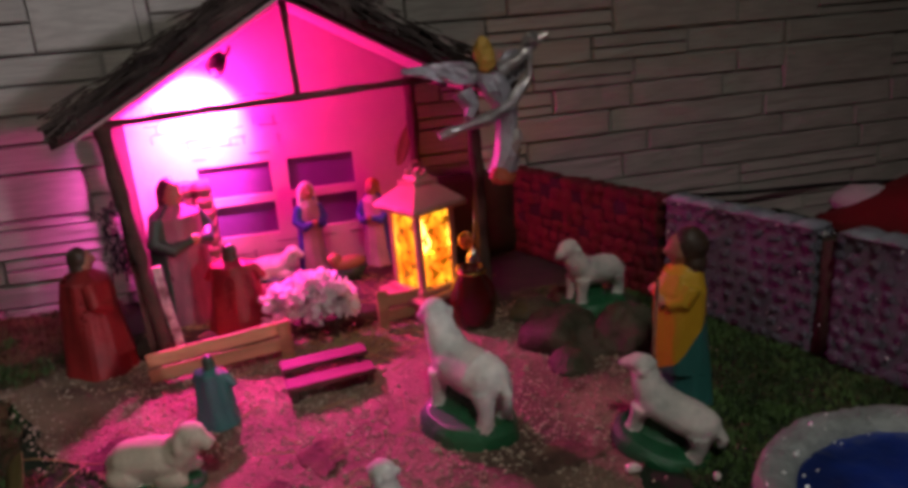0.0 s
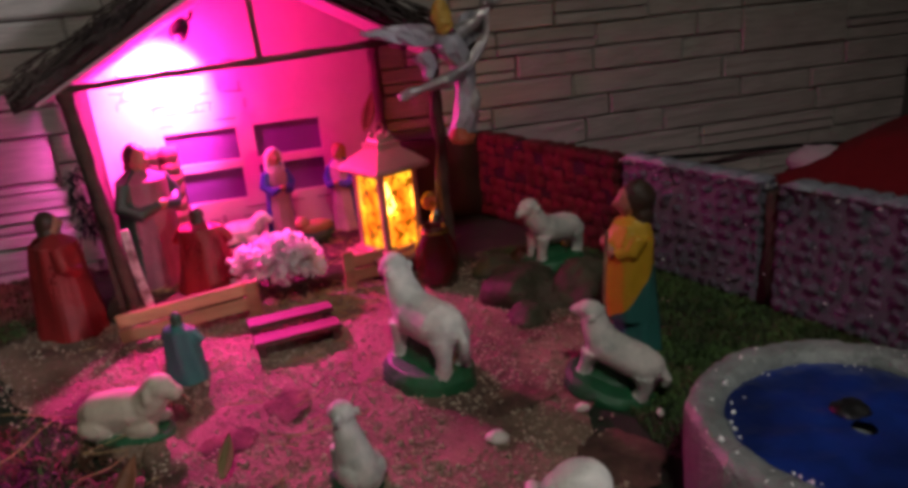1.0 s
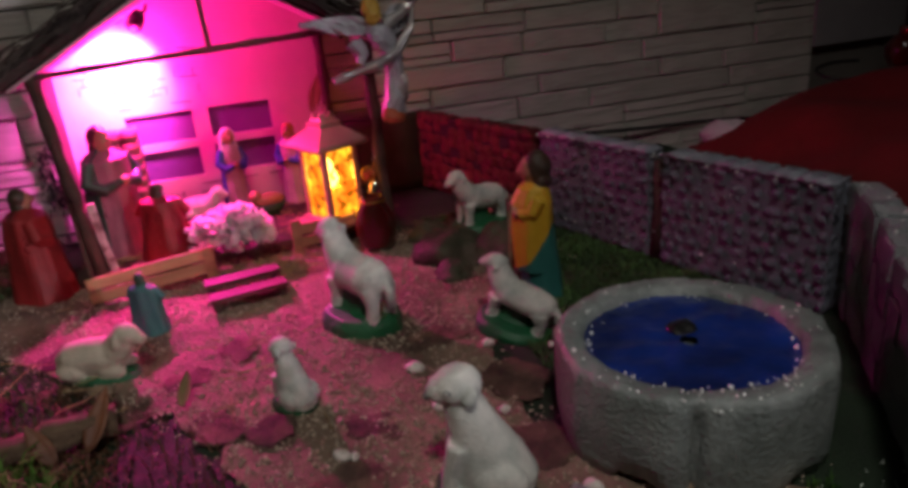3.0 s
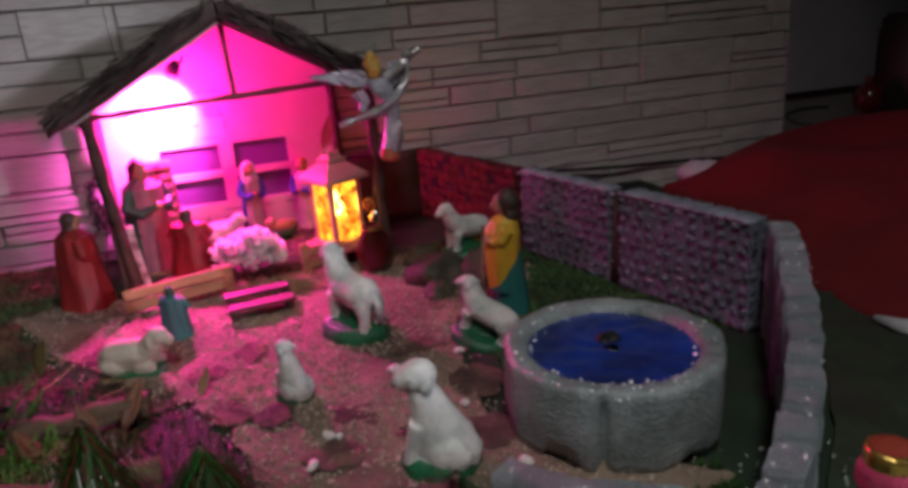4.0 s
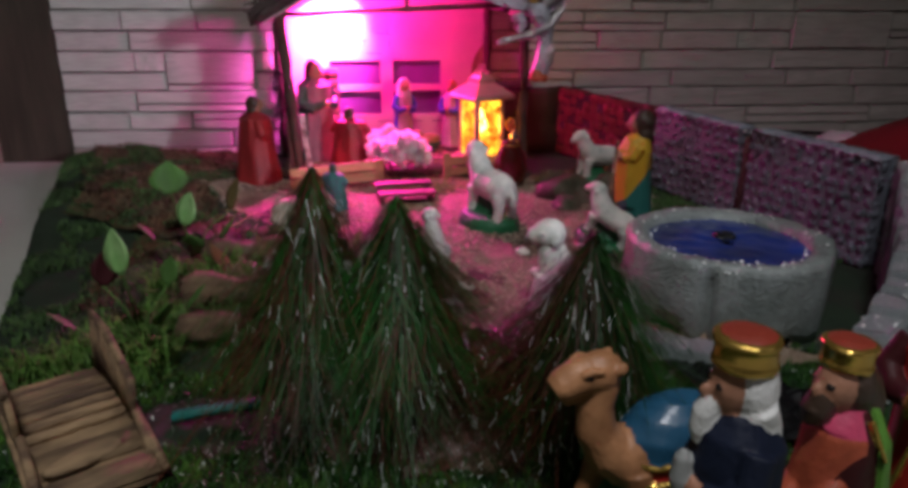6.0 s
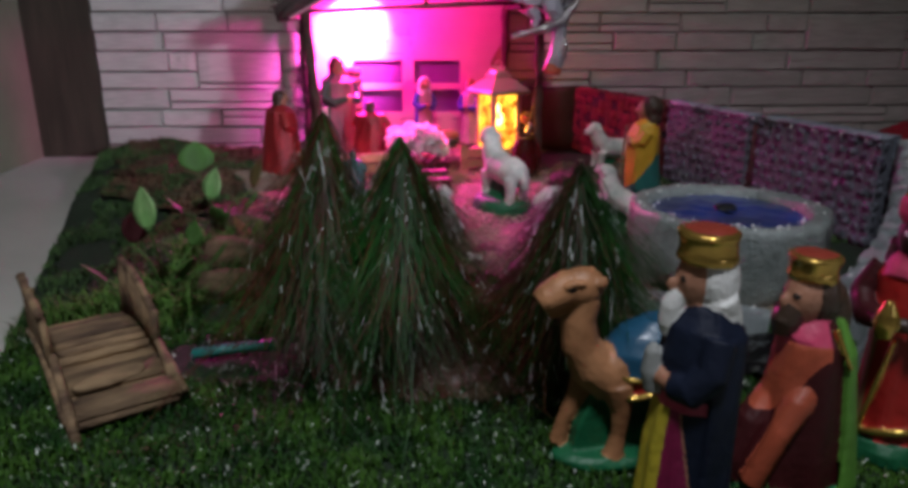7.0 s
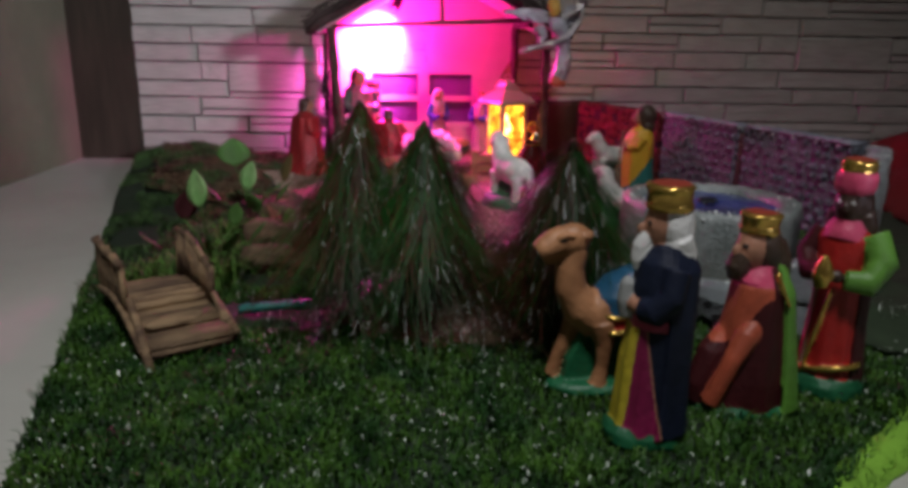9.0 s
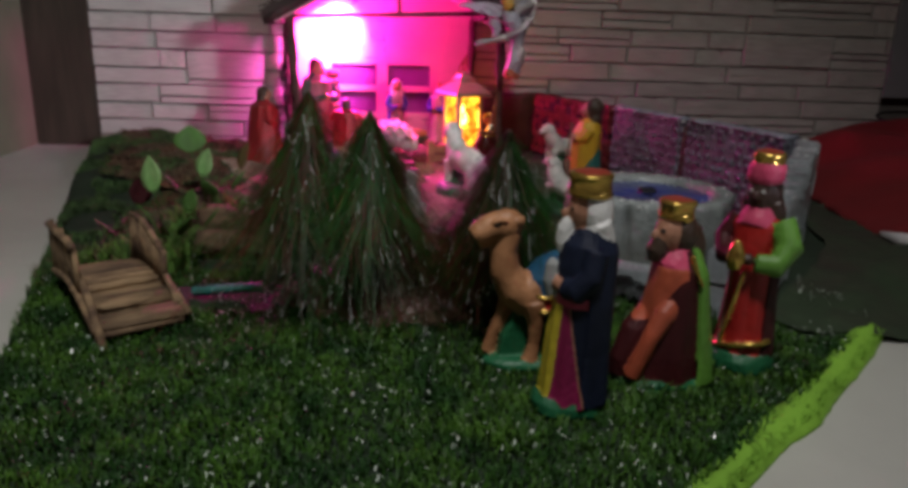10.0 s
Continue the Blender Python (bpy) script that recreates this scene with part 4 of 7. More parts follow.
put_sheep("stand", "white plaster sheep standing on a glossy green base", -0.155, 0.56, -62, 0.98)
put_sheep("stand", "white plaster sheep stepping beside the blue well", 0.004, 0.468, -50, 0.86, G - 0.004, 0.74, climb=13)
put_sheep("stand", "white plaster sheep on a rock near the brick wall", 0.080, 0.785, 14, 0.88, G + 0.002, 0.9)
put_sheep("sit", "white plaster sheep sitting upright near the well", -0.124, 0.218, -20, 1.02)
put_sheep("sit", "small white plaster sheep sitting on a green base", -0.253, 0.415, -60, 0.64)
put_sheep("lie", "cream plaster sheep lying on the gravel", -0.45, 0.572, 158, 0.98, wool=CREAM)
put_sheep("lie", "white lamb lying on straw inside the stable", -0.335, 1.055, 165, 0.8, DECK)

# camel, facing -x
bm = bmesh.new()
oval_base(bm, 0.062, 0.026, 0.008, 4, 0.012)
skin(bm, [[(x0, -0.005, z), (0.062, -0.005, z), (0.062, 0.006, z), (x0, 0.006, z)] for x0, z in ((-0.036, 0.004), (-0.033, 0.025), (-0.02, 0.055))], 4)
tube(bm, [(-0.022, 0, 0.066), (-0.006, 0, 0.069), (0.016, 0, 0.074), (0.04, 0, 0.074), (0.062, 0, 0.067)], [0.0155, 0.0200, 0.0225, 0.0225, 0.017], 0, 20)
tube(bm, [(-0.008, 0, 0.064), (-0.024, 0, 0.074), (-0.033, 0, 0.09), (-0.035, 0, 0.108), (-0.031, 0, 0.124)], [0.0205, 0.0165, 0.0133, 0.0118, 0.0116], 0, 18)
ball(bm, (-0.034, 0, 0.131), (0.0165, 0.0132, 0.0135), 0, (0, -8, 0))
tube(bm, [(-0.040, 0, 0.131), (-0.050, 0, 0.128), (-0.059, 0, 0.124), (-0.063, 0, 0.121)], [0.0128, 0.0118, 0.0102, 0.0078], 0, 14)
tube(bm, [(-0.042, 0, 0.122), (-0.052, 0, 0.117), (-0.058, 0, 0.115)], [0.0078, 0.0068, 0.0055], 0, 10)
for s in (-1, 1):
    ball(bm, (-0.024, s * 0.0115, 0.137), (0.0036, 0.0026, 0.0045), 0, (s * 18, 30, 0), 8, 6)
    tube(bm, [(-0.050, s * 0.0105, 0.135), (-0.044, s * 0.0122, 0.138), (-0.037, s * 0.0125, 0.137)], 0.0018, 0, 6)
    ball(bm, (-0.045, s * 0.0113, 0.134), (0.0034, 0.002, 0.0024), 5, u=8, v=6)
    tube(bm, [(0.054, s * 0.012, 0.066), (0.062, s * 0.013, 0.045), (0.057, s * 0.012, 0.026), (0.060, s * 0.012, 0.007)], [0.014, 0.0078, 0.0054, 0.007], 0, 12)
tube(bm, [(-0.008, -0.010, 0.062), (-0.005, -0.013, 0.042), (-0.006, -0.014, 0.024), (-0.009, -0.014, 0.007)], [0.0135, 0.0074, 0.0056, 0.0075], 0, 12)
tube(bm, [(-0.020, 0.010, 0.062), (-0.030, 0.010, 0.042), (-0.038, 0.010, 0.024), (-0.042, 0.010, 0.007)], [0.0125, 0.0074, 0.0055, 0.0072], 0, 12)
drape(bm, [(0.056, 0.026, 0, 0.042, 0.0275), (0.068, 0.026, 0, 0.043, 0.0278), (0.082, 0.026, 0, 0.037, 0.024)], 0, 359, 0.004, 1, 30, 9, 0.03)
loft(bm, [(0.071, 0.026, 0, 0.0425, 0.0285), (0.084, 0.026, 0, 0.041, 0.0275), (0.096, 0.026, 0, 0.031, 0.020), (0.105, 0.026, 0, 0.014, 0.010)], 2, 26)
for z in (0.057, 0.070):
    tube(bm, [(0.026 + 0.0435 * math.cos(a), 0.0292 * math.sin(a), z + 0.0018 * math.sin(9 * a)) for a in [2 * math.pi * i / 48 for i in range(49)]], 0.0019, 6, 6)
rough_up(bm, 0.0012, 80, 5)
place(tagged(sculpt("camel_figurine", bm, [CAMEL, RED, BLUE, DARKTAN, BASEGREEN, BLACK, GOLD], 0.0011, 9), "tan painted camel with red cloth and blue saddle", "camel figurine"), pose(-0.155, -0.130, G, 0, 0, 8))

# standing king with white beard, facing -x
bm = bmesh.new()
oval_base(bm, 0.034, 0.029, 0.012, 7, -0.004)
loft(bm, [(0.008, -0.002, 0, 0.029, 0.0265), (0.03, -0.001, 0, 0.0272, 0.025), (0.06, 0.000, 0, 0.0265, 0.0245), (0.09, 0.003, 0, 0.0245, 0.025), (0.115, 0.003, 0, 0.0245, 0.026), (0.132, 0.003, 0, 0.022, 0.0245), (0.144, 0.003, 0, 0.013, 0.016)], 0, 48, 9, 0.055)
drape(bm, [(0.008, 0.001, 0, 0.031, 0.029), (0.05, 0.003, 0, 0.0275, 0.027), (0.09, 0.004, 0, 0.0262, 0.0272), (0.128, 0.004, 0, 0.0255, 0.027), (0.143, 0.004, 0, 0.015, 0.019)], -92, 92, 0.003, 1, 36, 7, 0.035)
for s in (-1, 1):
    tube(bm, [(0.006, s * 0.022, 0.13), (0.002, s * 0.0265, 0.112), (-0.008, s * 0.0235, 0.1), (-0.016, s * 0.013, 0.1)], [0.0102, 0.0102, 0.0098, 0.008], 1, 14)
    tube(bm, [(-0.015, s * 0.014, 0.1), (-0.023, s * 0.006, 0.103)], [0.0058, 0.005], 3, 10)
    ball(bm, (-0.0145, s * 0.0065, 0.158), (0.0022, 0.0026, 0.0016), 8, u=8, v=6)
loft(bm, [(0.09, -0.024, 0, 0.006, 0.007), (0.102, -0.026, 0, 0.0072, 0.0072), (0.115, -0.026, 0, 0.0055, 0.0055), (0.119, -0.026, 0, 0.002, 0.002)], 9, 16)
ball(bm, (-0.002, 0, 0.155), (0.0152, 0.014, 0.0175), 3)
ball(bm, (-0.018, 0, 0.1535), (0.0045, 0.003, 0.0042), 3, u=10, v=6)
ball(bm, (0.006, 0, 0.155), (0.0165, 0.0172, 0.019), 4)
tube(bm, [(0.008, 0.011, 0.15), (0.012, 0.008, 0.138), (0.012, 0, 0.133), (0.012, -0.008, 0.138), (0.008, -0.011, 0.15)], [0.0095, 0.011, 0.012, 0.011, 0.0095], 4, 12)
tube(bm, [(-0.012, 0, 0.148), (-0.017, 0, 0.140), (-0.0195, 0, 0.131), (-0.02, 0, 0.124)], [0.0075, 0.0078, 0.006, 0.003], 4, 14)
crown(bm, 0.1665, 0.0172, 5, 6, 0.001)
rough_up(bm, 0.0013, 85, 1)


def robe_of_first(c, i):
    d = front_angle(c, 0.0)
    if i in (0, 1) and c.z < 0.086:
        edge_ = 58 + 44 * (1 - c.z / 0.086)
        return 0 if d < 33 + 8 * c.z / 0.086 else 2 if d < edge_ else 3 if d < edge_ + 3 else 1
    if i == 0 and c.z < 0.094:
        return 10
    return 1 if i == 0 else i


place(tagged(sculpt("king_figurine", bm, [YELLOW, NAVY, PURPLE, SKIN, WHITEHAIR, GOLD, CROWNRED, BASEGREEN, BLACK, MUZZLE, PINK], 0.0011, 6, robe_of_first), "standing king in navy cloak with white beard and gold crown", "king figurine", "three kings"), pose(-0.139, -0.210, G - 0.002, 0, 0, -4) @ Matrix.Diagonal((0.92, 0.92, 1.06, 1)))

# kneeling king
bm = bmesh.new()
oval_base(bm, 0.047, 0.032, 0.01, 7, 0.004)
loft(bm, [(0.006, 0.006, 0, 0.040, 0.029), (0.03, 0.007, 0, 0.036, 0.029), (0.058, 0.008, 0, 0.0295, 0.027), (0.085, 0.008, 0, 0.0245, 0.0245), (0.104, 0.008, 0, 0.0215, 0.0235), (0.119, 0.008, 0, 0.012, 0.0145)], 1, 44, 7, 0.05)
tube(bm, [(0.004, -0.012, 0.078), (-0.010, -0.0175, 0.066), (-0.020, -0.019, 0.05), (-0.028, -0.017, 0.03), (-0.034, -0.0145, 0.012)], [0.0105, 0.0098, 0.0085, 0.0075, 0.008], 0, 16)
tube(bm, [(-0.008, 0.006, 0.06), (-0.026, 0.004, 0.045), (-0.036, 0.003, 0.022), (-0.036, 0.004, 0.008)], [0.014, 0.013, 0.011, 0.011], 1, 14)
drape(bm, [(0.004, 0.012, 0, 0.043, 0.0335), (0.05, 0.012, 0, 0.0345, 0.0305), (0.1, 0.011, 0, 0.0245, 0.0265), (0.122, 0.010, 0, 0.0145, 0.017)], -70, 84, 0.003, 2, 30, 6, 0.04)
for s in (-1, 1):
    tube(bm, [(0.020, s * 0.0262, 0.092), (0.016, s * 0.0255, 0.1), (0.010, s * 0.0195, 0.117)], 0.002, 5, 6)
    ball(bm, (-0.0135, s * 0.0065, 0.1355), (0.0022, 0.0026, 0.0016), 9, u=8, v=6)
loft(bm, [(0.108, 0.004, 0, 0.0180, 0.0195), (0.114, 0.005, 0, 0.0155, 0.0170), (0.121, 0.006, 0, 0.0105, 0.0125)], 8, 24)
ball(bm, (-0.001, 0, 0.133), (0.0155, 0.0145, 0.0175), 3)
ball(bm, (-0.017, 0, 0.131), (0.0042, 0.003, 0.0042), 3, u=10, v=6)
ball(bm, (0.007, 0, 0.133), (0.016, 0.017, 0.0185), 4)
tube(bm, [(0.012, 0, 0.134), (0.018, 0, 0.12), (0.021, 0, 0.108), (0.022, 0, 0.1)], [0.014, 0.0145, 0.0125, 0.008], 4, 14)
tube(bm, [(-0.010, 0, 0.125), (-0.0155, 0, 0.116), (-0.017, 0, 0.108)], [0.0095, 0.0095, 0.005], 4, 14)
crown(bm, 0.145, 0.0152, 5, 6, 0.001)
rough_up(bm, 0.0013, 85, 2)


def robe_of_second(c, i):
    if i == 1 and c.z > 0.078 - 0.02 * math.cos(radians(2 * front_angle(c, 0.008))) and front_angle(c, 0.008) < 88:
        return 8 if c.z > 0.106 else 0
    return i


place(tagged(sculpt("king_figurine", bm, [ORANGE, MAROON, GREEN, SKIN, HAIR, GOLD, CROWNRED, BASEGREEN, PINK, BLACK], 0.0011, 6, robe_of_second), "kneeling king in maroon cloak with brown beard and gold crown", "king figurine", "three kings"), pose(-0.052, -0.168, G - 0.002, 0, 0, 8) @ Matrix.Diagonal((0.94, 0.94, 1.03, 1)))

# standing king with turban, facing -y
bm = bmesh.new()
oval_base(bm, 0.036, 0.032, 0.016, 7)
loft(bm, [(0.012, 0, 0, 0.0275, 0.025), (0.04, 0, 0, 0.0245, 0.022), (0.08, 0, 0, 0.0225, 0.0205), (0.11, 0, 0, 0.0225, 0.0205), (0.13, 0, 0, 0.025, 0.019), (0.142, 0, 0, 0.014, 0.0125)], 0, 44, 8, 0.06)
drape(bm, [(0.014, 0, 0.002, 0.032, 0.028), (0.06, 0, 0.002, 0.0275, 0.025), (0.11, 0, 0.002, 0.026, 0.0225), (0.14, 0, 0.002, 0.016, 0.0145)], -22, 170, 0.003, 2, 30, 6, 0.05)
tube(bm, [(0.022, 0.002, 0.134), (0.034, -0.002, 0.114), (0.030, -0.016, 0.1), (0.014, -0.027, 0.102)], [0.0130, 0.0140, 0.0108, 0.0078], 1, 16)
tube(bm, [(-0.022, 0.002, 0.132), (-0.031, -0.006, 0.112), (-0.022, -0.019, 0.102), (-0.008, -0.028, 0.104)], [0.0105, 0.0105, 0.0098, 0.0075], 9, 14)
for s in (-1, 1):
    ball(bm, (s * 0.0075, -0.031, 0.104), (0.0065, 0.0065, 0.0055), 3)
    ball(bm, (s * 0.006, -0.0152, 0.1595), (0.0019, 0.0014, 0.0011), 10, u=8, v=6)
loft(bm, [(0.094, -0.002, -0.037, 0.006, 0.006), (0.104, -0.002, -0.037, 0.0095, 0.0095), (0.112, -0.002, -0.037, 0.008, 0.008), (0.12, -0.002, -0.037, 0.003, 0.003)], 5, 16)
loft(bm, [(0.131, 0, -0.002, 0.0205, 0.0195), (0.137, 0, -0.002, 0.018, 0.0175), (0.146, 0, 0, 0.0125, 0.0125)], 6, 30, 0, 0)
tube(bm, [(-0.012, -0.0255, 0.018), (-0.006, -0.0245, 0.05), (0.002, -0.0225, 0.09)], 0.0024, 5, 8)
tube(bm, [(0.0295 * math.cos(a), 0.0265 * math.sin(a), 0.017 + 0.012 * (1 + math.cos(a)) / 2) for a in [math.pi + math.pi * i / 18 for i in range(19)]], 0.0026, 5, 8)
ball(bm, (0, -0.001, 0.157), (0.0152, 0.016, 0.0185), 3)
ball(bm, (0, -0.0165, 0.1555), (0.0032, 0.0042, 0.0042), 3, u=10, v=6)
ball(bm, (0, 0.004, 0.155), (0.0175, 0.0165, 0.02), 4)
tube(bm, [(0.012, 0.002, 0.15), (0.015, 0.005, 0.138), (0.013, 0.006, 0.13)], [0.0085, 0.009, 0.0065], 4, 12)
tube(bm, [(-0.012, 0.002, 0.15), (-0.015, 0.005, 0.138), (-0.013, 0.006, 0.13)], [0.0085, 0.009, 0.0065], 4, 12)
loft(bm, [(0.166, 0, 0, 0.0162, 0.0162), (0.17, 0, 0, 0.0176, 0.0176), (0.178, 0, 0, 0.0176, 0.0176), (0.182, 0, 0, 0.016, 0.016)], 6, 28, 7, 0.02)
loft(bm, [(0.179, 0, 0, 0.0148, 0.0148), (0.188, 0, 0, 0.0155, 0.0155), (0.191, 0, 0, 0.0145, 0.0145)], 5, 24)
loft(bm, [(0.187, 0, 0, 0.0125, 0.0125), (0.1915, 0, 0, 0.012, 0.012), (0.193, 0, 0, 0.006, 0.006)], 8, 20)
rough_up(bm, 0.0013, 85, 3)


def robe_of_third(c, i):
    if i == 0 and c.z < 0.1 and -0.021 < c.x < -0.0125 + 0.02 * (c.z - 0.05) and c.y < 0:
        return 11
    return i


place(tagged(sculpt("king_figurine", bm, [RED, GREEN, MAROON, DARKSKIN, DARKSKIN, GOLD, PINK, BASEGREEN, CROWNRED, MAROON, WHITEHAIR, LEAFBROWN], 0.0011, 6, robe_of_third), "standing dark-skinned king in red robe with pink turban", "king figurine", "three kings"), pose(0.040, -0.135, G - 0.002, 0, 0, -52) @ Matrix.Diagonal((0.88, 0.88, 1.05, 1)))


def robed(height,  body, cloak, hair, head=SKIN, wide=1.0, veil=False, arms=True, label="", x=0.0, y=0.0, z=G, turn=0.0, base=None, name="robed_figurine", low=0.02, to=205):
    """A small standing figurine of 1 unit height scaled to size, facing -y."""
    bm = bmesh.new()
    w = wide
    if base:
        oval_base(bm, 0.2 * w, 0.18 * w, 0.05, 4)
    loft(bm, [(0.01, 0, 0, 0.17 * w, 0.145 * w), (0.2, 0, 0, 0.145 * w, 0.125 * w), (0.45, 0, 0, 0.125 * w, 0.105 * w), (0.62, 0, 0, 0.12 * w, 0.1 * w), (0.74, 0, 0, 0.125 * w, 0.09 * w), (0.81, 0, 0, 0.06, 0.055)], 0, 28, 9, 0.07)
    drape(bm, [(low, 0, 0.01, 0.185 * w, 0.16 * w), (max(0.3, low + 0.05), 0, 0.01, 0.155 * w, 0.135 * w), (0.6, 0, 0.008, 0.135 * w, 0.115 * w), (0.76, 0, 0.005, 0.125 * w, 0.1 * w), (0.83, 0, 0.005, 0.07, 0.065)], -25, to, 0.014, 1, 26, 7, 0.05)
    if arms:
        for s in (-1, 1):
            tube(bm, [(s * 0.115 * w, 0, 0.74), (s * 0.165 * w, -0.02, 0.6), (s * 0.11 * w, -0.1, 0.54), (s * 0.02, -0.135, 0.58)], [0.05, 0.055, 0.047, 0.03], 1, 10)
        ball(bm, (0, -0.145, 0.585), (0.04, 0.03, 0.035), 2)
    ball(bm, (0, 0, 0.89), (0.073, 0.08, 0.095), 2)
    ball(bm, (0, -0.08, 0.885), (0.014, 0.02, 0.02), 2, u=8, v=6)
    ball(bm, (0, 0.02, 0.905), (0.08, 0.082, 0.095), 3)
    if veil:
        drape(bm, [(0.7, 0, 0.01, 0.115, 0.1), (0.82, 0, 0.01, 0.1, 0.095), (0.93, 0, 0.01, 0.088, 0.09), (0.99, 0, 0.012, 0.045, 0.05)], -30, 210, 0.012, 3, 22, 5, 0.03)
    else:
        ball(bm, (0, 0.035, 0.84), (0.078, 0.062, 0.08), 3)
    bmesh.ops.scale(bm, vec=(height,) * 3, verts=bm.verts)
    rough_up(bm, 0.0016, 75, x * 9)
    ob = sculpt(name, bm, [body, cloak, head, hair, base or body], 0.0014, 5)
    return place(tagged(ob, label, "figurine"), pose(x, y, z - 0.002, 0, 0, turn))


# shepherd seen from behind: shawl drawn over one side, facing -x
bm = bmesh.new()
loft(bm, [(0.0, 0.004, 0, 0.026, 0.025), (0.03, 0.003, 0, 0.025, 0.024), (0.07, 0.0, 0, 0.0235, 0.0235), (0.1, -0.003, 0, 0.0235, 0.024), (0.125, -0.004, 0, 0.024, 0.0255), (0.14, -0.002, 0, 0.019, 0.022), (0.15, 0.0, 0, 0.011, 0.012)], 0, 40, 8, 0.05)
drape(bm, [(0.038, -0.002, 0, 0.0262, 0.0268), (0.062, -0.004, 0, 0.0262, 0.0268), (0.09, -0.005, 0, 0.0262, 0.0268), (0.125, -0.004, 0, 0.0258, 0.027), (0.143, -0.002, 0, 0.018, 0.021)], 20, 340, 0.003, 1, 36, 6, 0.04)
for s in (-1, 1):
    tube(bm, [(0.002, s * 0.022, 0.132), (-0.006, s * 0.0245, 0.116), (-0.02, s * 0.019, 0.112)], [0.0095, 0.0085, 0.007], 1, 12)
    tube(bm, [(-0.022, s * 0.018, 0.112), (-0.03, s * 0.01, 0.12)], [0.006, 0.005], 2, 10)
ball(bm, (-0.004, 0, 0.163), (0.0145, 0.0138, 0.017), 2)
ball(bm, (-0.018, 0, 0.161), (0.004, 0.003, 0.004), 2, u=10, v=6)
ball(bm, (0.004, 0, 0.166), (0.0175, 0.0172, 0.0195), 3)
ball(bm, (0.007, 0, 0.15), (0.0135, 0.0165, 0.015), 3)
rough_up(bm, 0.0014, 80, 6)


def shawl(c, i):
    if i == 1 and c.z < 0.072 + 1.3 * c.x + 0.5 * (c.y + 0.02):
        return 0
    return 1 if i == 0 and c.z > 0.095 else i


place(tagged(sculpt("shepherd_figurine", bm, [TEAL, MUSTARD, SKIN, HAIR], 0.0012, 6, shawl), "shepherd figurine in mustard shawl and teal skirt, dark hair", "figurine"), pose(0.068, 0.535, G - 0.002, 0, 0, -20))
robed(0.163, DULLRED, DULLRED, HAIR, wide=1.75, label="red robed figurine with dark hair beside the stable", x=-0.556, y=0.872, z=G, turn=105)
robed(0.2, DULLPINK, DKGREEN, HAIR, wide=1.4, label="tall figurine in dark green and pink robes inside the stable", x=-0.450, y=0.945, z=DECK, turn=50)
robed(0.15, LILAC, ROYAL, WHITEHAIR, wide=0.9, veil=True, label="veiled figurine in pink and blue robes inside the stable", x=-0.272, y=1.06, z=DECK, turn=20)
robed(0.145, LILAC, ROYAL, BLOND, wide=0.95, label="figurine in blue cloak behind the lantern", x=-0.17, y=1.055, z=DECK, turn=-30)
robed(0.118, DULLRED, DULLRED, HAIR, wide=1.9, label="kneeling figurine in dark red robe on the stable floor", x=-0.382, y=0.878, z=DECK, turn=160)
robed(0.082, PINK, TEAL, DKGREEN, wide=1.7, label="small kneeling figurine in teal hood beside the fence", x=-0.402, y=0.665, z=G, turn=150)

# straight shepherd's stick
bm = bmesh.new()
tube(bm, [(0.026, 0.512, G), (0.024, 0.516, 0.12), (0.03, 0.52, 0.185)], 0.0018, 0, 7)
tagged(part("stick", bm, BRIDGEWOOD), "thin wooden shepherd's stick", "stick")

# ---------------------------------------------------------------- trees of green foil strands


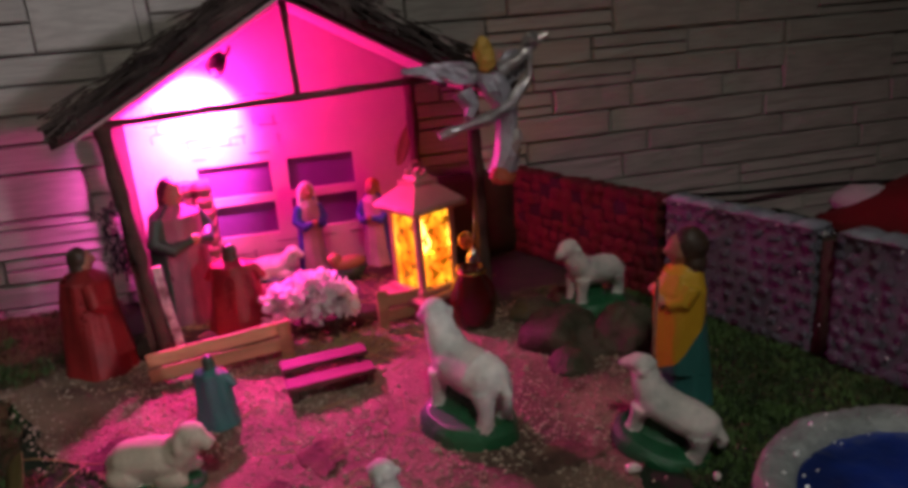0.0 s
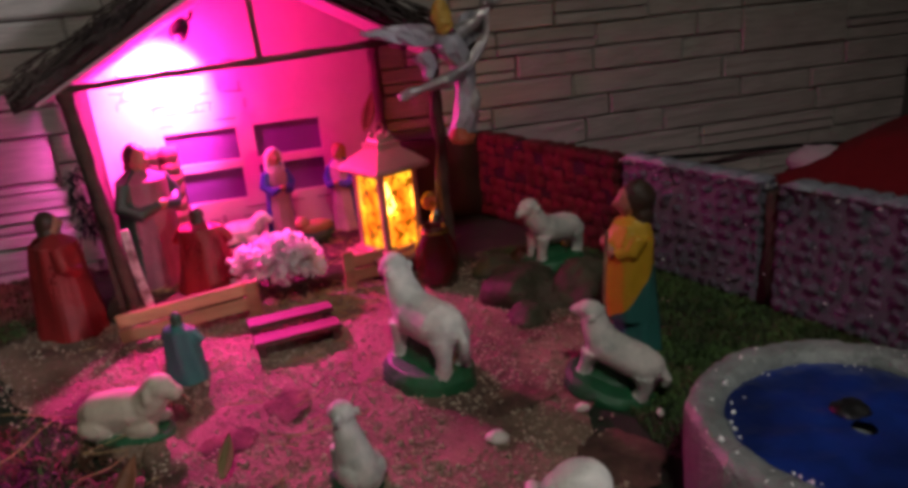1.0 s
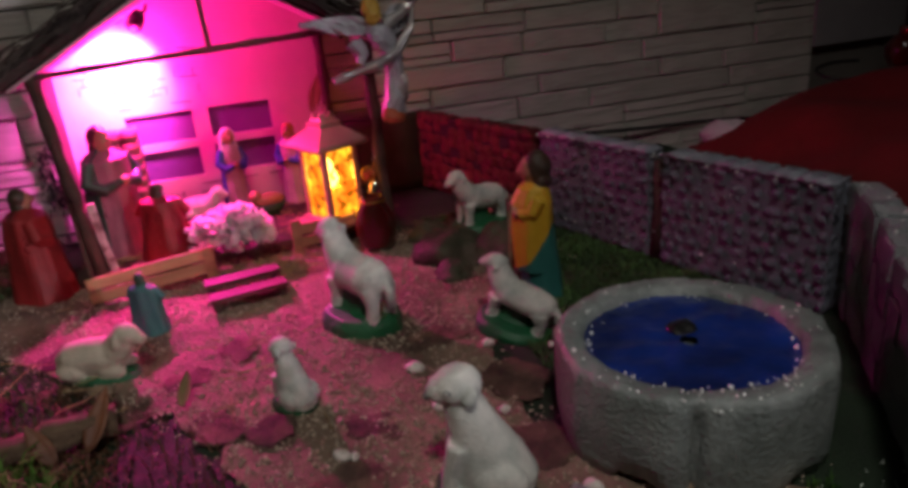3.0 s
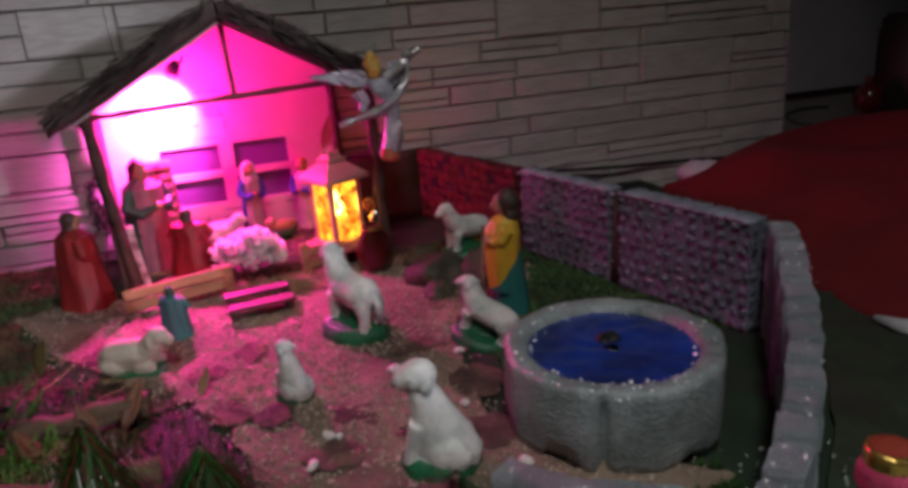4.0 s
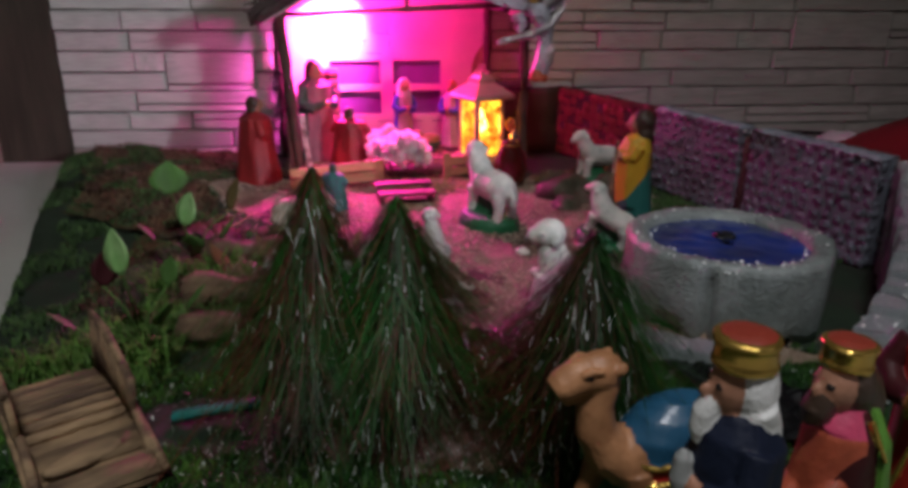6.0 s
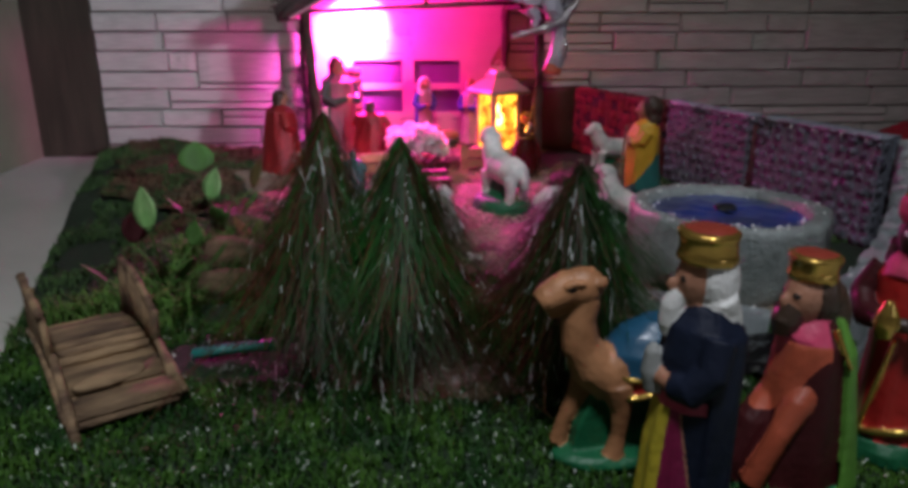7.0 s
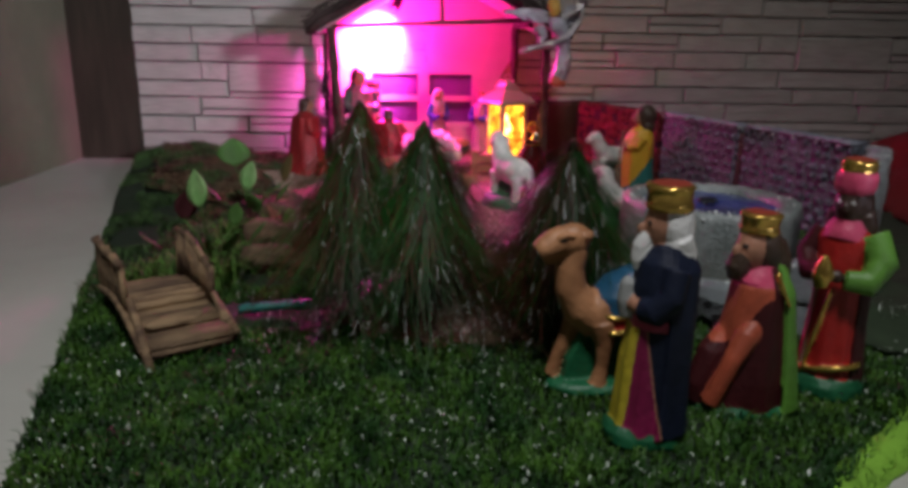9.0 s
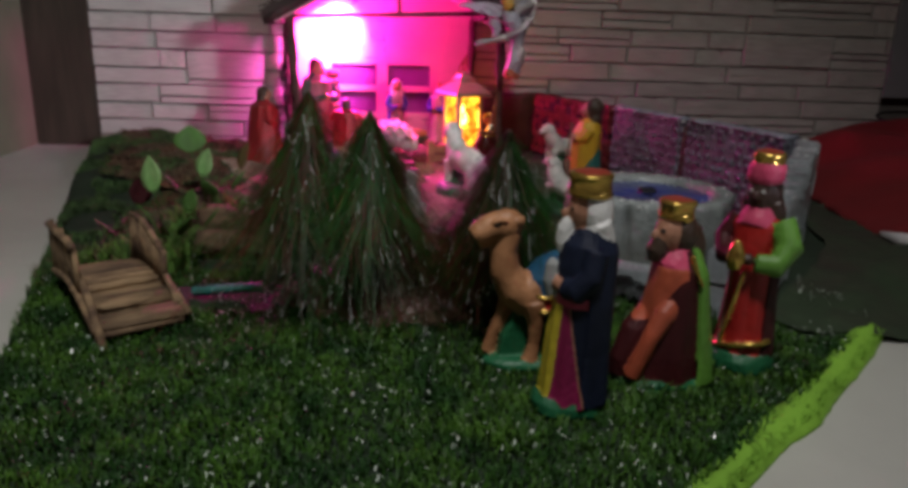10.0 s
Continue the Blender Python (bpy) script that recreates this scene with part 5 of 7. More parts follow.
def strand_tree(tip, foot, radius, seed, count, brown, front=0.0, red_side=0.0):
    """A drooping brush of long thin glossy strands round a thin stem."""
    t = thing("tinsel_tree", "conical toy tree of dark green glossy strands", "toy tree", None, "toy trees")
    rg = random.Random(seed)
    H = tip[2] - foot[2]
    bm = bmesh.new()
    tube(bm, [(foot[0], foot[1], foot[2] - 0.004), (tip[0] * .5 + foot[0] * .5, tip[1] * .5 + foot[1] * .5, foot[2] + H * .5), tip], [0.006, 0.004, 0.0022], 0, 8)
    part("trunk", bm, DARKWOOD, t)

    def spot(a, u, r):
        if math.sin(a) < 0 and u > 0.35:
            r *= 1 + front * math.sin(a) * (u - 0.35)
        return Vector((tip[0] + (foot[0] - tip[0]) * u + r * math.cos(a), tip[1] + (foot[1] - tip[1]) * u + r * math.sin(a), tip[2] - H * u))

    green, red = ([], []), ([], [])
    tufts = [(rg.uniform(0, 6.3), rg.uniform(0, 0.5) ** 1.15, rg.uniform(0.3, 0.62), 0.3 + 0.85 * rg.random() ** 1.3) for _ in range(70)]
    for k in range(count):
        ca, cu, cl, cs = rg.choice(tufts)
        loose = rg.random() < 0.4
        a = rg.uniform(0, 6.283) if loose else ca + rg.gauss(0, 0.16)
        u0 = rg.uniform(0, 0.55) if loose else max(0.0, cu + rg.gauss(0, 0.02))
        u1 = min(1.02, u0 + (rg.uniform(0.3, 0.6) if loose else cl * rg.uniform(0.55, 1.1)))
        wide = rg.uniform(1.0, 1.5) if k % 12 == 0 else 0.1 + 1.05 * rg.random() ** 1.4 if loose else cs * rg.uniform(0.75, 1.1)
        odds = brown + red_side * math.cos(a)
        verts, faces = red if rg.random() < odds else green
        w = rg.uniform(0.00022, 0.00055)
        side = Vector((-math.sin(a), math.cos(a), 0))
        bend, lift, kink = rg.gauss(0, 0.28), rg.uniform(-0.004, 0.016), rg.gauss(0, 0.003)
        base = len(verts)
        for j in range(5):
            s = j / 4
            u = u0 + (u1 - u0) * s
            r = radius * (0.14 * (1 - math.exp(-6 * u)) + 0.9 * u) * (0.1 + 0.9 * s ** 0.7) * wide + 0.0012
            p = spot(a + bend * s * s, u, r) + Vector((kink * math.sin(s * 7), kink * math.cos(s * 6), lift * math.sin(s * 3.1)))
            ww = w * (1 - 0.6 * s)
            verts += [p - side * ww, p + side * ww]
        faces += [(base + 2 * j, base + 2 * j + 1, base + 2 * j + 3, base + 2 * j + 2) for j in range(4)]
    for (verts, faces), material, words in ((green, NEEDLE, "glossy dark green strands"), (red, REDSTRAND, "glossy red-brown strands")):
        me = bpy.data.meshes.new("crown")
        me.from_pydata(verts, [], faces)
        me.materials.append(material)
        tagged(new("crown", me), words, "", "", "stuff").parent = t
    # pale dashes laid along the strands as painted highlights
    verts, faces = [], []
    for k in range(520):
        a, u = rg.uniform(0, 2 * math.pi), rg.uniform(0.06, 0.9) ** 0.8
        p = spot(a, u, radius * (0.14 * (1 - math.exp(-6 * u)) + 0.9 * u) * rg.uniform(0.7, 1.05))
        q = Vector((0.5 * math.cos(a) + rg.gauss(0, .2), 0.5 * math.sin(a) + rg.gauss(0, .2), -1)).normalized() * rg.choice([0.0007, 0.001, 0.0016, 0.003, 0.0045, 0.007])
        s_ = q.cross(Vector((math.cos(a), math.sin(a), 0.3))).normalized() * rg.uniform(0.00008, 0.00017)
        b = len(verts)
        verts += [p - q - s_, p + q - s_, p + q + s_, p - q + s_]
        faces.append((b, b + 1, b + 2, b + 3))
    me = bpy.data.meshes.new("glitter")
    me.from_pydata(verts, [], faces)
    me.materials.append(GLINT)
    tagged(new("glitter", me), "pale dashes painted in as glints on the strands", "", "", "stuff").parent = t
    return t


strand_tree((-0.372, 0.016, 0.272), (-0.385, 0.03, G), 0.140, 11, 4200, 0.45)
strand_tree((-0.309, -0.009, 0.256), (-0.306, 0.0, G), 0.138, 12, 5800, 0.26, 0.25, 0.30)
strand_tree((-0.181, -0.080, 0.250), (-0.174, -0.038, G), 0.128, 13, 5200, 0.34, 1.0, -0.40)

# crumpled brown foil between the trees


def foil_z(x, y):
    r = abs(noise.noise((x * 26, y * 26, 2))) + 0.5 * abs(noise.noise((x * 60, y * 60, 4)))
    k = lump(x, y, -0.245, 0.02, 0.075, 1) + 0.35 * lump(x, y, -0.34, 0.05, 0.09, 1) + 0.4 * lump(x, y, -0.15, 0.03, 0.07, 1)
    return G - 0.006 + 0.075 * min(1, k) + 0.05 * r * min(1, k * 1.5)


bm = sheet(span(-0.46, -0.05, 0.006), span(-0.06, 0.16, 0.006), foil_z, lambda x, y: foil_z(x, y) > G + 0.004)
tagged(part("foil_drape", bm, FOIL), "crumpled glossy red-brown foil between the toy trees", "foil")

# ---------------------------------------------------------------- earth, gravel, moss and turf
EARTH_EDGE = wobble([(-0.93, 1.09), (-0.86, 0.80), (-0.80, 0.60), (-0.66, 0.52), (-0.56, 0.50), (-0.58, 0.64), (-0.66, 0.80), (-0.60, 0.90), (-0.56, 1.09)], 0.03)


def earth_z(x, y):
    return ground_z(x, y) + 0.007 + 0.012 * abs(noise.noise((x * 14, y * 14, 8))) + 0.006 * noise.noise((x * 45, y * 45, 8))


tagged(part("earth", snap(sheet(span(-0.94, -0.55, 0.01), span(0.49, 1.1, 0.01), earth_z, lambda x, y: in_poly(x, y, EARTH_EDGE)), EARTH_EDGE), DIRT), "crumpled brown earth-coloured paper by the wall", "ground", "", "structure")


def gravel_z(x, y):
    return ground_z(x, y) + 0.004 + 0.002 * noise.noise((x * 70, y * 70, 1))


tagged(part("gravel_bed", snap(sheet(span(-0.68, 0.18, 0.008), span(0.09, 0.92, 0.008), gravel_z, lambda x, y: in_poly(x, y, GRAVEL_EDGE)), GRAVEL_EDGE), GRAVELBED), "sandy bed of the crib yard", "ground", "", "structure")

rng = random.Random(31)
verts, faces = [], []
OCT = [(1, 0, 0), (0, 1, 0), (-1, 0, 0), (0, -1, 0), (0, 0, 1), (0, 0, -1)]
OF = [(0, 1, 4), (1, 2, 4), (2, 3, 4), (3, 0, 4), (1, 0, 5), (2, 1, 5), (3, 2, 5), (0, 3, 5)]
n = 0
while n < 9000:
    x, y = rng.uniform(-0.67, 0.17), rng.uniform(0.1, 0.9)
    if not in_poly(x + rng.gauss(0, 0.02), y + rng.gauss(0, 0.02), GRAVEL_EDGE):
        continue
    if noise.noise((x * 8, y * 8, 6)) < -0.28 and rng.random() < 0.75:
        continue
    r = rng.uniform(0.0011, 0.0026) * (1.5 if rng.random() < 0.05 else 1)
    q = Euler((rng.uniform(0, 6), rng.uniform(0, 6), rng.uniform(0, 6))).to_matrix()
    c = Vector((x, y, gravel_z(x, y) + r * 0.35))
    b = len(verts)
    verts += [c + q @ Vector(o) * (r * rng.uniform(0.7, 1.2)) for o in OCT]
    faces += [tuple(b + i for i in f) for f in OF]
    n += 1
soup("gravel", verts, faces, GRAVEL, "pale beige gravel strewn over the yard", "gravel")


def blades(name, count, test, zf, length, width, material, label, category, seed, box_, lean=0.7):
    rg = random.Random(seed)
    verts, faces = [], []
    n = tries = 0
    while n < count and tries < count * 12:
        tries += 1
        x, y = rg.uniform(box_[0], box_[1]), rg.uniform(box_[2], box_[3])
        if not test(x, y):
            continue
        a = rg.uniform(0, 2 * math.pi)
        L = length * rg.uniform(0.5, 1.25) * (1 + 0.5 * noise.noise((x * 18, y * 18, 9)))
        k = lean * rg.uniform(0.3, 1.2)
        o = Vector((math.cos(a), math.sin(a), 0))
        s = Vector((-math.sin(a), math.cos(a), 0)) * width * rg.uniform(0.6, 1.3)
        p = Vector((x, y, zf(x, y) - 0.001))
        m = p + o * (L * k * 0.4) + Vector((0, 0, L * 0.6))
        t = p + o * (L * k) + Vector((0, 0, L * (1.0 - 0.35 * k)))
        b = len(verts)
        verts += [p - s, p + s, m - s * 0.8, m + s * 0.8, t]
        faces += [(b, b + 1, b + 3, b + 2), (b + 2, b + 3, b + 4)]
        n += 1
    return soup(name, verts, faces, material, label, category)


def free(x, y, m=0.0):
    return in_poly(x, y, TURF_EDGE) and not in_poly(x, y, GRAVEL_EDGE) and not in_poly(x, y, EARTH_EDGE)


blades("turf", 52000, lambda x, y: y < 0.12 + 0.3 * max(0, -0.5 - x) and free(x, y) and (x < 0.125 or y < -0.08) and not ((x + 0.46) ** 2 / 0.006 + (y - 0.04) ** 2 / 0.002 < 1), ground_z, 0.012, 0.0009, TURF, "glossy dark green artificial turf", "turf", 1, (-0.78, 0.3, -0.46, 0.3))
# whitish blades scattered over the turf in place of its shine
blades("turf_glint", 2300, lambda x, y: y < 0.12 and free(x, y), lambda x, y: ground_z(x, y) + 0.005, 0.0034, 0.00055, plain("pale_fibre_glint", (0.75, 0.85, 0.75), 0.25), "pale fibres set in the turf as painted glints", "turf", 2, (-0.7, 0.25, -0.46, 0.15), 1.4)
blades("moss", 16000, lambda x, y: x > 0.0 and y > 0.36 and free(x, y) and x < 0.2 + (0.8 - y) * 0.3, ground_z, 0.008, 0.0011, MOSS, "bright green dyed moss beside the block wall", "moss", 3, (0.0, 0.36, 0.36, 0.9))
blades("side_moss", 9000, lambda x, y: x < -0.42 and y > 0.08 and free(x, y) and noise.noise((x * 9, y * 9, 4)) > (-0.25 if y < 0.26 or x < -0.66 else 0.08), ground_z, 0.011, 0.001, MOSS, "green moss along the edge of the crib", "moss", 4, (-0.97, -0.42, 0.08, 1.1))

blades("earth_moss", 4500, lambda x, y: in_poly(x, y, EARTH_EDGE) and noise.noise((x * 13, y * 13, 14)) > 0.12, earth_z, 0.010, 0.0011, MOSS, "patches of green moss on the brown earth", "moss", 8, (-0.94, -0.55, 0.49, 1.1), 1.0)
blades("earth_litter", 2600, lambda x, y: in_poly(x, y, EARTH_EDGE), earth_z, 0.012, 0.0013, DRYGRASS, "brown plant litter on the earth", "litter", 9, (-0.94, -0.55, 0.49, 1.1), 1.6)
blades("side_litter", 3200, lambda x, y: free(x, y) and noise.noise((x * 9, y * 9, 4)) < 0.16, ground_z, 0.011, 0.0012, DRYGRASS, "brown plant litter behind the toy bridge", "litter", 10, (-0.68, -0.42, 0.24, 0.62), 1.6)
blades("dry_grass", 600, lambda x, y: free(x, y) and (x + 0.43) ** 2 / 0.02 + (y - 0.36) ** 2 / 0.025 < 1, ground_z, 0.022, 0.0009, DRYGRASS, "withered red-brown grass beside the gravel", "grass", 6, (-0.6, -0.28, 0.2, 0.55), 1.1)

# narrow lime felt strip along the edge, with a frayed rim
bm = bmesh.new()
edge = [(0.235, -0.048), (0.195, -0.088), (0.12, -0.16), (0.062, -0.215), (0.0, -0.262), (-0.073, -0.33), (-0.15, -0.41), (-0.21, -0.475)]
fine_edge = []
for (x0, y0), (x1, y1) in zip(edge, edge[1:]):
    fine_edge += [(x0 + (x1 - x0) * k / 6, y0 + (y1 - y0) * k / 6) for k in range(6)]
loops = []
for i, (x, y) in enumerate(fine_edge):
    w = 0.010 + 0.004 * noise.noise((x * 20, y * 20, 3)) + 0.002 * noise.noise((x * 90, y * 90, 3))
    loops.append([(x - 0.010, y + 0.010, G - 0.002), (x + 0.000, y, G + 0.001 + 0.002 * noise.noise((x * 40, y * 40, 1))), (x + w * 0.7, y - w * 0.7, FLOOR + 0.007), (x + w, y - w, FLOOR + 0.003), (x + w, y - w, FLOOR + 0.0005), (x - 0.010, y + 0.010, FLOOR + 0.0005)])
skin(bm, loops)
tagged(part("felt_strip", bm, LIME), "bright lime green felt edging over pale floor", "felt")


def near_rim(x, y):
    for (x0, y0), (x1, y1) in zip(edge, edge[1:]):
        dx, dy = x1 - x0, y1 - y0
        t = ((x - x0) * dx + (y - y0) * dy) / (dx * dx + dy * dy)
        if 0 <= t <= 1:
            return -0.012 < ((x - x0) * -dy + (y - y0) * dx) / math.hypot(dx, dy) < 0.012
    return False


blades("felt_fringe", 3400, near_rim, lambda x, y: FLOOR + 0.010, 0.008, 0.0006, LIME, "frayed lime green felt fibres along the rim", "felt", 7, (-0.22, 0.40, -0.48, 0.13), 1.3)

# dark cloth beside the curb
def cloth_z(x, y):
    k = max(0, min(1, (0.30 - x + 0.9 * (y + 0.02)) / 0.08))
    low = FLOOR + 0.005 + lump(x, y, 0.43, 0.22, 0.14, 0.035)
    return low + (ground_z(x, y) + 0.006 - low) * k + 0.007 * noise.noise((x * 14, y * 14, 21)) * min(1, 0.3 + k) + 0.003 * noise.noise((x * 50, y * 50, 22)) * min(1, 0.3 + k)


CLOTH_EDGE = wobble([(0.40, 0.36), (0.365, 0.26), (0.31, 0.18), (0.24, 0.10), (0.17, 0.03), (0.12, -0.02), (0.14, -0.075), (0.20, -0.062), (0.27, -0.065), (0.45, -0.07), (0.66, -0.03), (0.64, 0.14), (0.52, 0.27), (0.57, 0.5), (0.44, 0.5)], 0.012)
tagged(part("dark_cloth", snap(sheet(span(0.1, 0.69, 0.008), span(-0.1, 0.52, 0.008), cloth_z, lambda x, y: in_poly(x, y, CLOTH_EDGE)), CLOTH_EDGE), DARKCLOTH), "rumpled dark green cloth beside the curb", "cloth", "", "structure")

# crumpled black plastic showing before the curb
def plastic_z(x, y):
    return ground_z(x, y) + 0.010 + 0.012 * abs(noise.noise((x * 38, y * 38, 31))) + 0.005 * noise.noise((x * 95, y * 95, 32))


PLASTIC_EDGE = wobble([(-0.06, 0.085), (-0.035, 0.045), (-0.02, 0.0), (0.0, -0.045), (0.035, -0.06), (0.06, -0.035), (0.065, 0.01), (0.045, 0.035), (0.0, 0.062), (-0.035, 0.092)], 0.012)
tagged(part("plastic_sheet", snap(sheet(span(-0.08, 0.08, 0.004), span(-0.075, 0.11, 0.004), plastic_z, lambda x, y: in_poly(x, y, PLASTIC_EDGE)), PLASTIC_EDGE), BLACKFILM), "crumpled glossy black plastic sheet before the curb", "plastic sheet")

# stream and little pond edge
bm = bmesh.new()
path = [(-0.505, 0.036), (-0.48, 0.044), (-0.455, 0.05), (-0.432, 0.052)]
skin(bm, [[(x, y - 0.003, G + 0.007), (x, y + 0.004, G + 0.009), (x, y + 0.004, G), (x, y - 0.003, G)] for x, y in path])
tagged(part("stream", bm, STREAM), "strip of teal foil stream under the bridge", "stream")
bm = sheet(span(-0.55, -0.37, 0.01), span(-0.01, 0.09, 0.01), lambda x, y: ground_z(x, y) + 0.004 + 0.004 * noise.noise((x * 40, y * 40, 2)), lambda x, y: (x + 0.46) ** 2 / 0.0075 + (y - 0.038) ** 2 / 0.0022 < 1)
tagged(part("stream_bed", bm, TURFBASE), "dark stream bed cloth under the bridge", "stream")

# bark logs
for i, (x, y, z, L, ry, r) in enumerate(((-0.47, 0.275, 0.066, 0.16, 4, 0.020), (-0.45, 0.18, 0.060, 0.17, -6, 0.017), (-0.49, 0.43, 0.06, 0.14, 8, 0.016), (-0.235, -0.05, 0.052, 0.05, 20, 0.009))):
    bm = bmesh.new()
    tube(bm, [(-L / 2 + L * k / 10, 0, 0.003 * math.sin(k)) for k in range(11)], [r * (0.9 + 0.15 * math.sin(k * 1.3)) for k in range(11)], 0, 14)
    rough_up(bm, 0.006, 45, i)
    place(tagged(part("bark_log", bm, BARKLOG), "brown bark log lying in moss", "log", "bark logs"), pose(x, y, z, 20 * i, 0, ry))

# rocks of brown paper
for i, (x, y, r) in enumerate(((0.02, 0.705, 0.062), (0.08, 0.675, 0.048), (-0.01, 0.645, 0.034), (0.085, 0.80, 0.055), (0.0, 0.80, 0.035))):
    bm = bmesh.new()
    ball(bm, (0, 0, 0), (r, r * 0.8, r * (0.55 if i != 3 else 0.25)), 0, (0, 0, 0), 28, 18)
    rough_up(bm, r * 0.45, 24, i * 3)
    rough_up(bm, r * 0.12, 90, i)
    place(tagged(part("rock", bm, ROCK), "crumpled dark brown paper rock", "rock", "paper rocks"), pose(x, y, G + 0.003, 0, 0, 40 * i))

# pebbles and shells
for i, (x, y, r) in enumerate(((-0.128, 0.421, 0.011), (-0.125, 0.344, 0.010), (-0.225, 0.306, 0.009), (-0.04, 0.434, 0.007), (-0.249, 0.255, 0.009), (-0.048, 0.181, 0.009), (-0.045, 0.152, 0.010), (-0.215, 0.30, 0.006), (-0.09, 0.27, 0.006), (-0.07, 0.31, 0.007), (0.02, 0.40, 0.005), (-0.30, 0.24, 0.006))):
    bm = bmesh.new()
    ball(bm, (0, 0, 0), (r, r * 0.75, r * 0.6), 0, u=12, v=8)
    rough_up(bm, r * 0.35, 90, i)
    place(tagged(part("pebble", bm, SHELL), "white pebble lying on the gravel", "pebble", "white pebbles"), pose(x, y, G + 0.004, 10 * i, 0, 60 * i))

# dark foil scraps on the gravel
for i, (x, y, r) in enumerate(((-0.22, 0.27, 0.034), (-0.28, 0.375, 0.03), (-0.04, 0.36, 0.045), (-0.06, 0.25, 0.04), (-0.36, 0.51, 0.03), (-0.01, 0.63, 0.04), (-0.33, 0.405, 0.035), (-0.43, 0.47, 0.04), (-0.5, 0.64, 0.035), (-0.3, 0.56, 0.03), (-0.19, 0.34, 0.03), (-0.09, 0.48, 0.035), (-0.57, 0.75, 0.04))):
    bm = bmesh.new()
    ball(bm, (0, 0, 0), (r, r * 0.7, 0.0018), 0, u=40, v=14)
    for v in bm.verts:
        a = math.atan2(v.co.y, v.co.x)
        k = 1 + 0.4 * noise.noise((math.cos(a) * 1.6, math.sin(a) * 1.6, i * 5)) + 0.12 * noise.noise((math.cos(a) * 5, math.sin(a) * 5, i * 7))
        v.co.x, v.co.y = v.co.x * k, v.co.y * k
        v.co.z += 0.003 * abs(noise.noise((v.co.x * 70, v.co.y * 70, i))) * (1 if v.co.z > 0 else 0)
    place(tagged(part("foil_scrap", bm, EARTHRED), "scrap of crumpled dark brown paper on the gravel", "foil", "foil scraps"), pose(x, y, G + 0.001, 0, 0, 50 * i))

# ---------------------------------------------------------------- bridge
bridge = thing("toy_bridge", "toy footbridge of brown sticks with picket rails", "bridge")
BL, BW = 0.178, 0.076


def deck_z(t):
    return 0.006 + 0.022 * math.sin(math.pi * (0.04 + 0.8 * t))


def deck_tilt(t):
    return math.degrees(math.atan(0.022 * math.pi * 0.8 * math.cos(math.pi * (0.04 + 0.8 * t)) / BL))


bm = bmesh.new()
skin(bm, [[(x, y, z) for x, z in ((-BW / 2, deck_z(t)), (BW / 2, deck_z(t)), (BW / 2, deck_z(t) - 0.005), (-BW / 2, deck_z(t) - 0.005))] for t, y in [(k / 12, BL * k / 12) for k in range(13)]])
part("deck", bm, BRIDGEWOOD, bridge)
rng = random.Random(41)
for k in range(8):
    t = 0.42 + 0.56 * k / 7
    bm = bmesh.new()
    tube(bm, [(-BW / 2 + 0.002 + (BW - 0.004) * i / 5, BL * t + rng.uniform(-0.0012, 0.0012), deck_z(t) + 0.0025) for i in range(6)], [0.0042, 0.0048, 0.0045, 0.0048, 0.0044, 0.004], 0, 8)
    part("plank", bm, BRIDGEWOOD, bridge)
# bare front boards and a chip of bark lying on them
for t, w, d, lift in ((0.075, BW + 0.006, 0.024, 0.0022), (0.24, BW - 0.002, 0.026, 0.0018)):
    bm = bmesh.new()
    box(bm, (0, BL * t, deck_z(t) + lift), (w, d, 0.004), rot=(deck_tilt(t), 0, rng.uniform(-1.5, 1.5)), bevel=0.001)
    part("plank", bm, BRIDGEWOOD, bridge)
bm = bmesh.new()
ball(bm, (-0.004, BL * 0.2, deck_z(0.2) + 0.0056), (0.029, 0.009, 0.0024), 0, (deck_tilt(0.2), 0, 10), 20, 8)
rough_up(bm, 0.003, 70, 4)
part("bark_chip", bm, BRIDGEWOOD, bridge, "pale chip of bark")
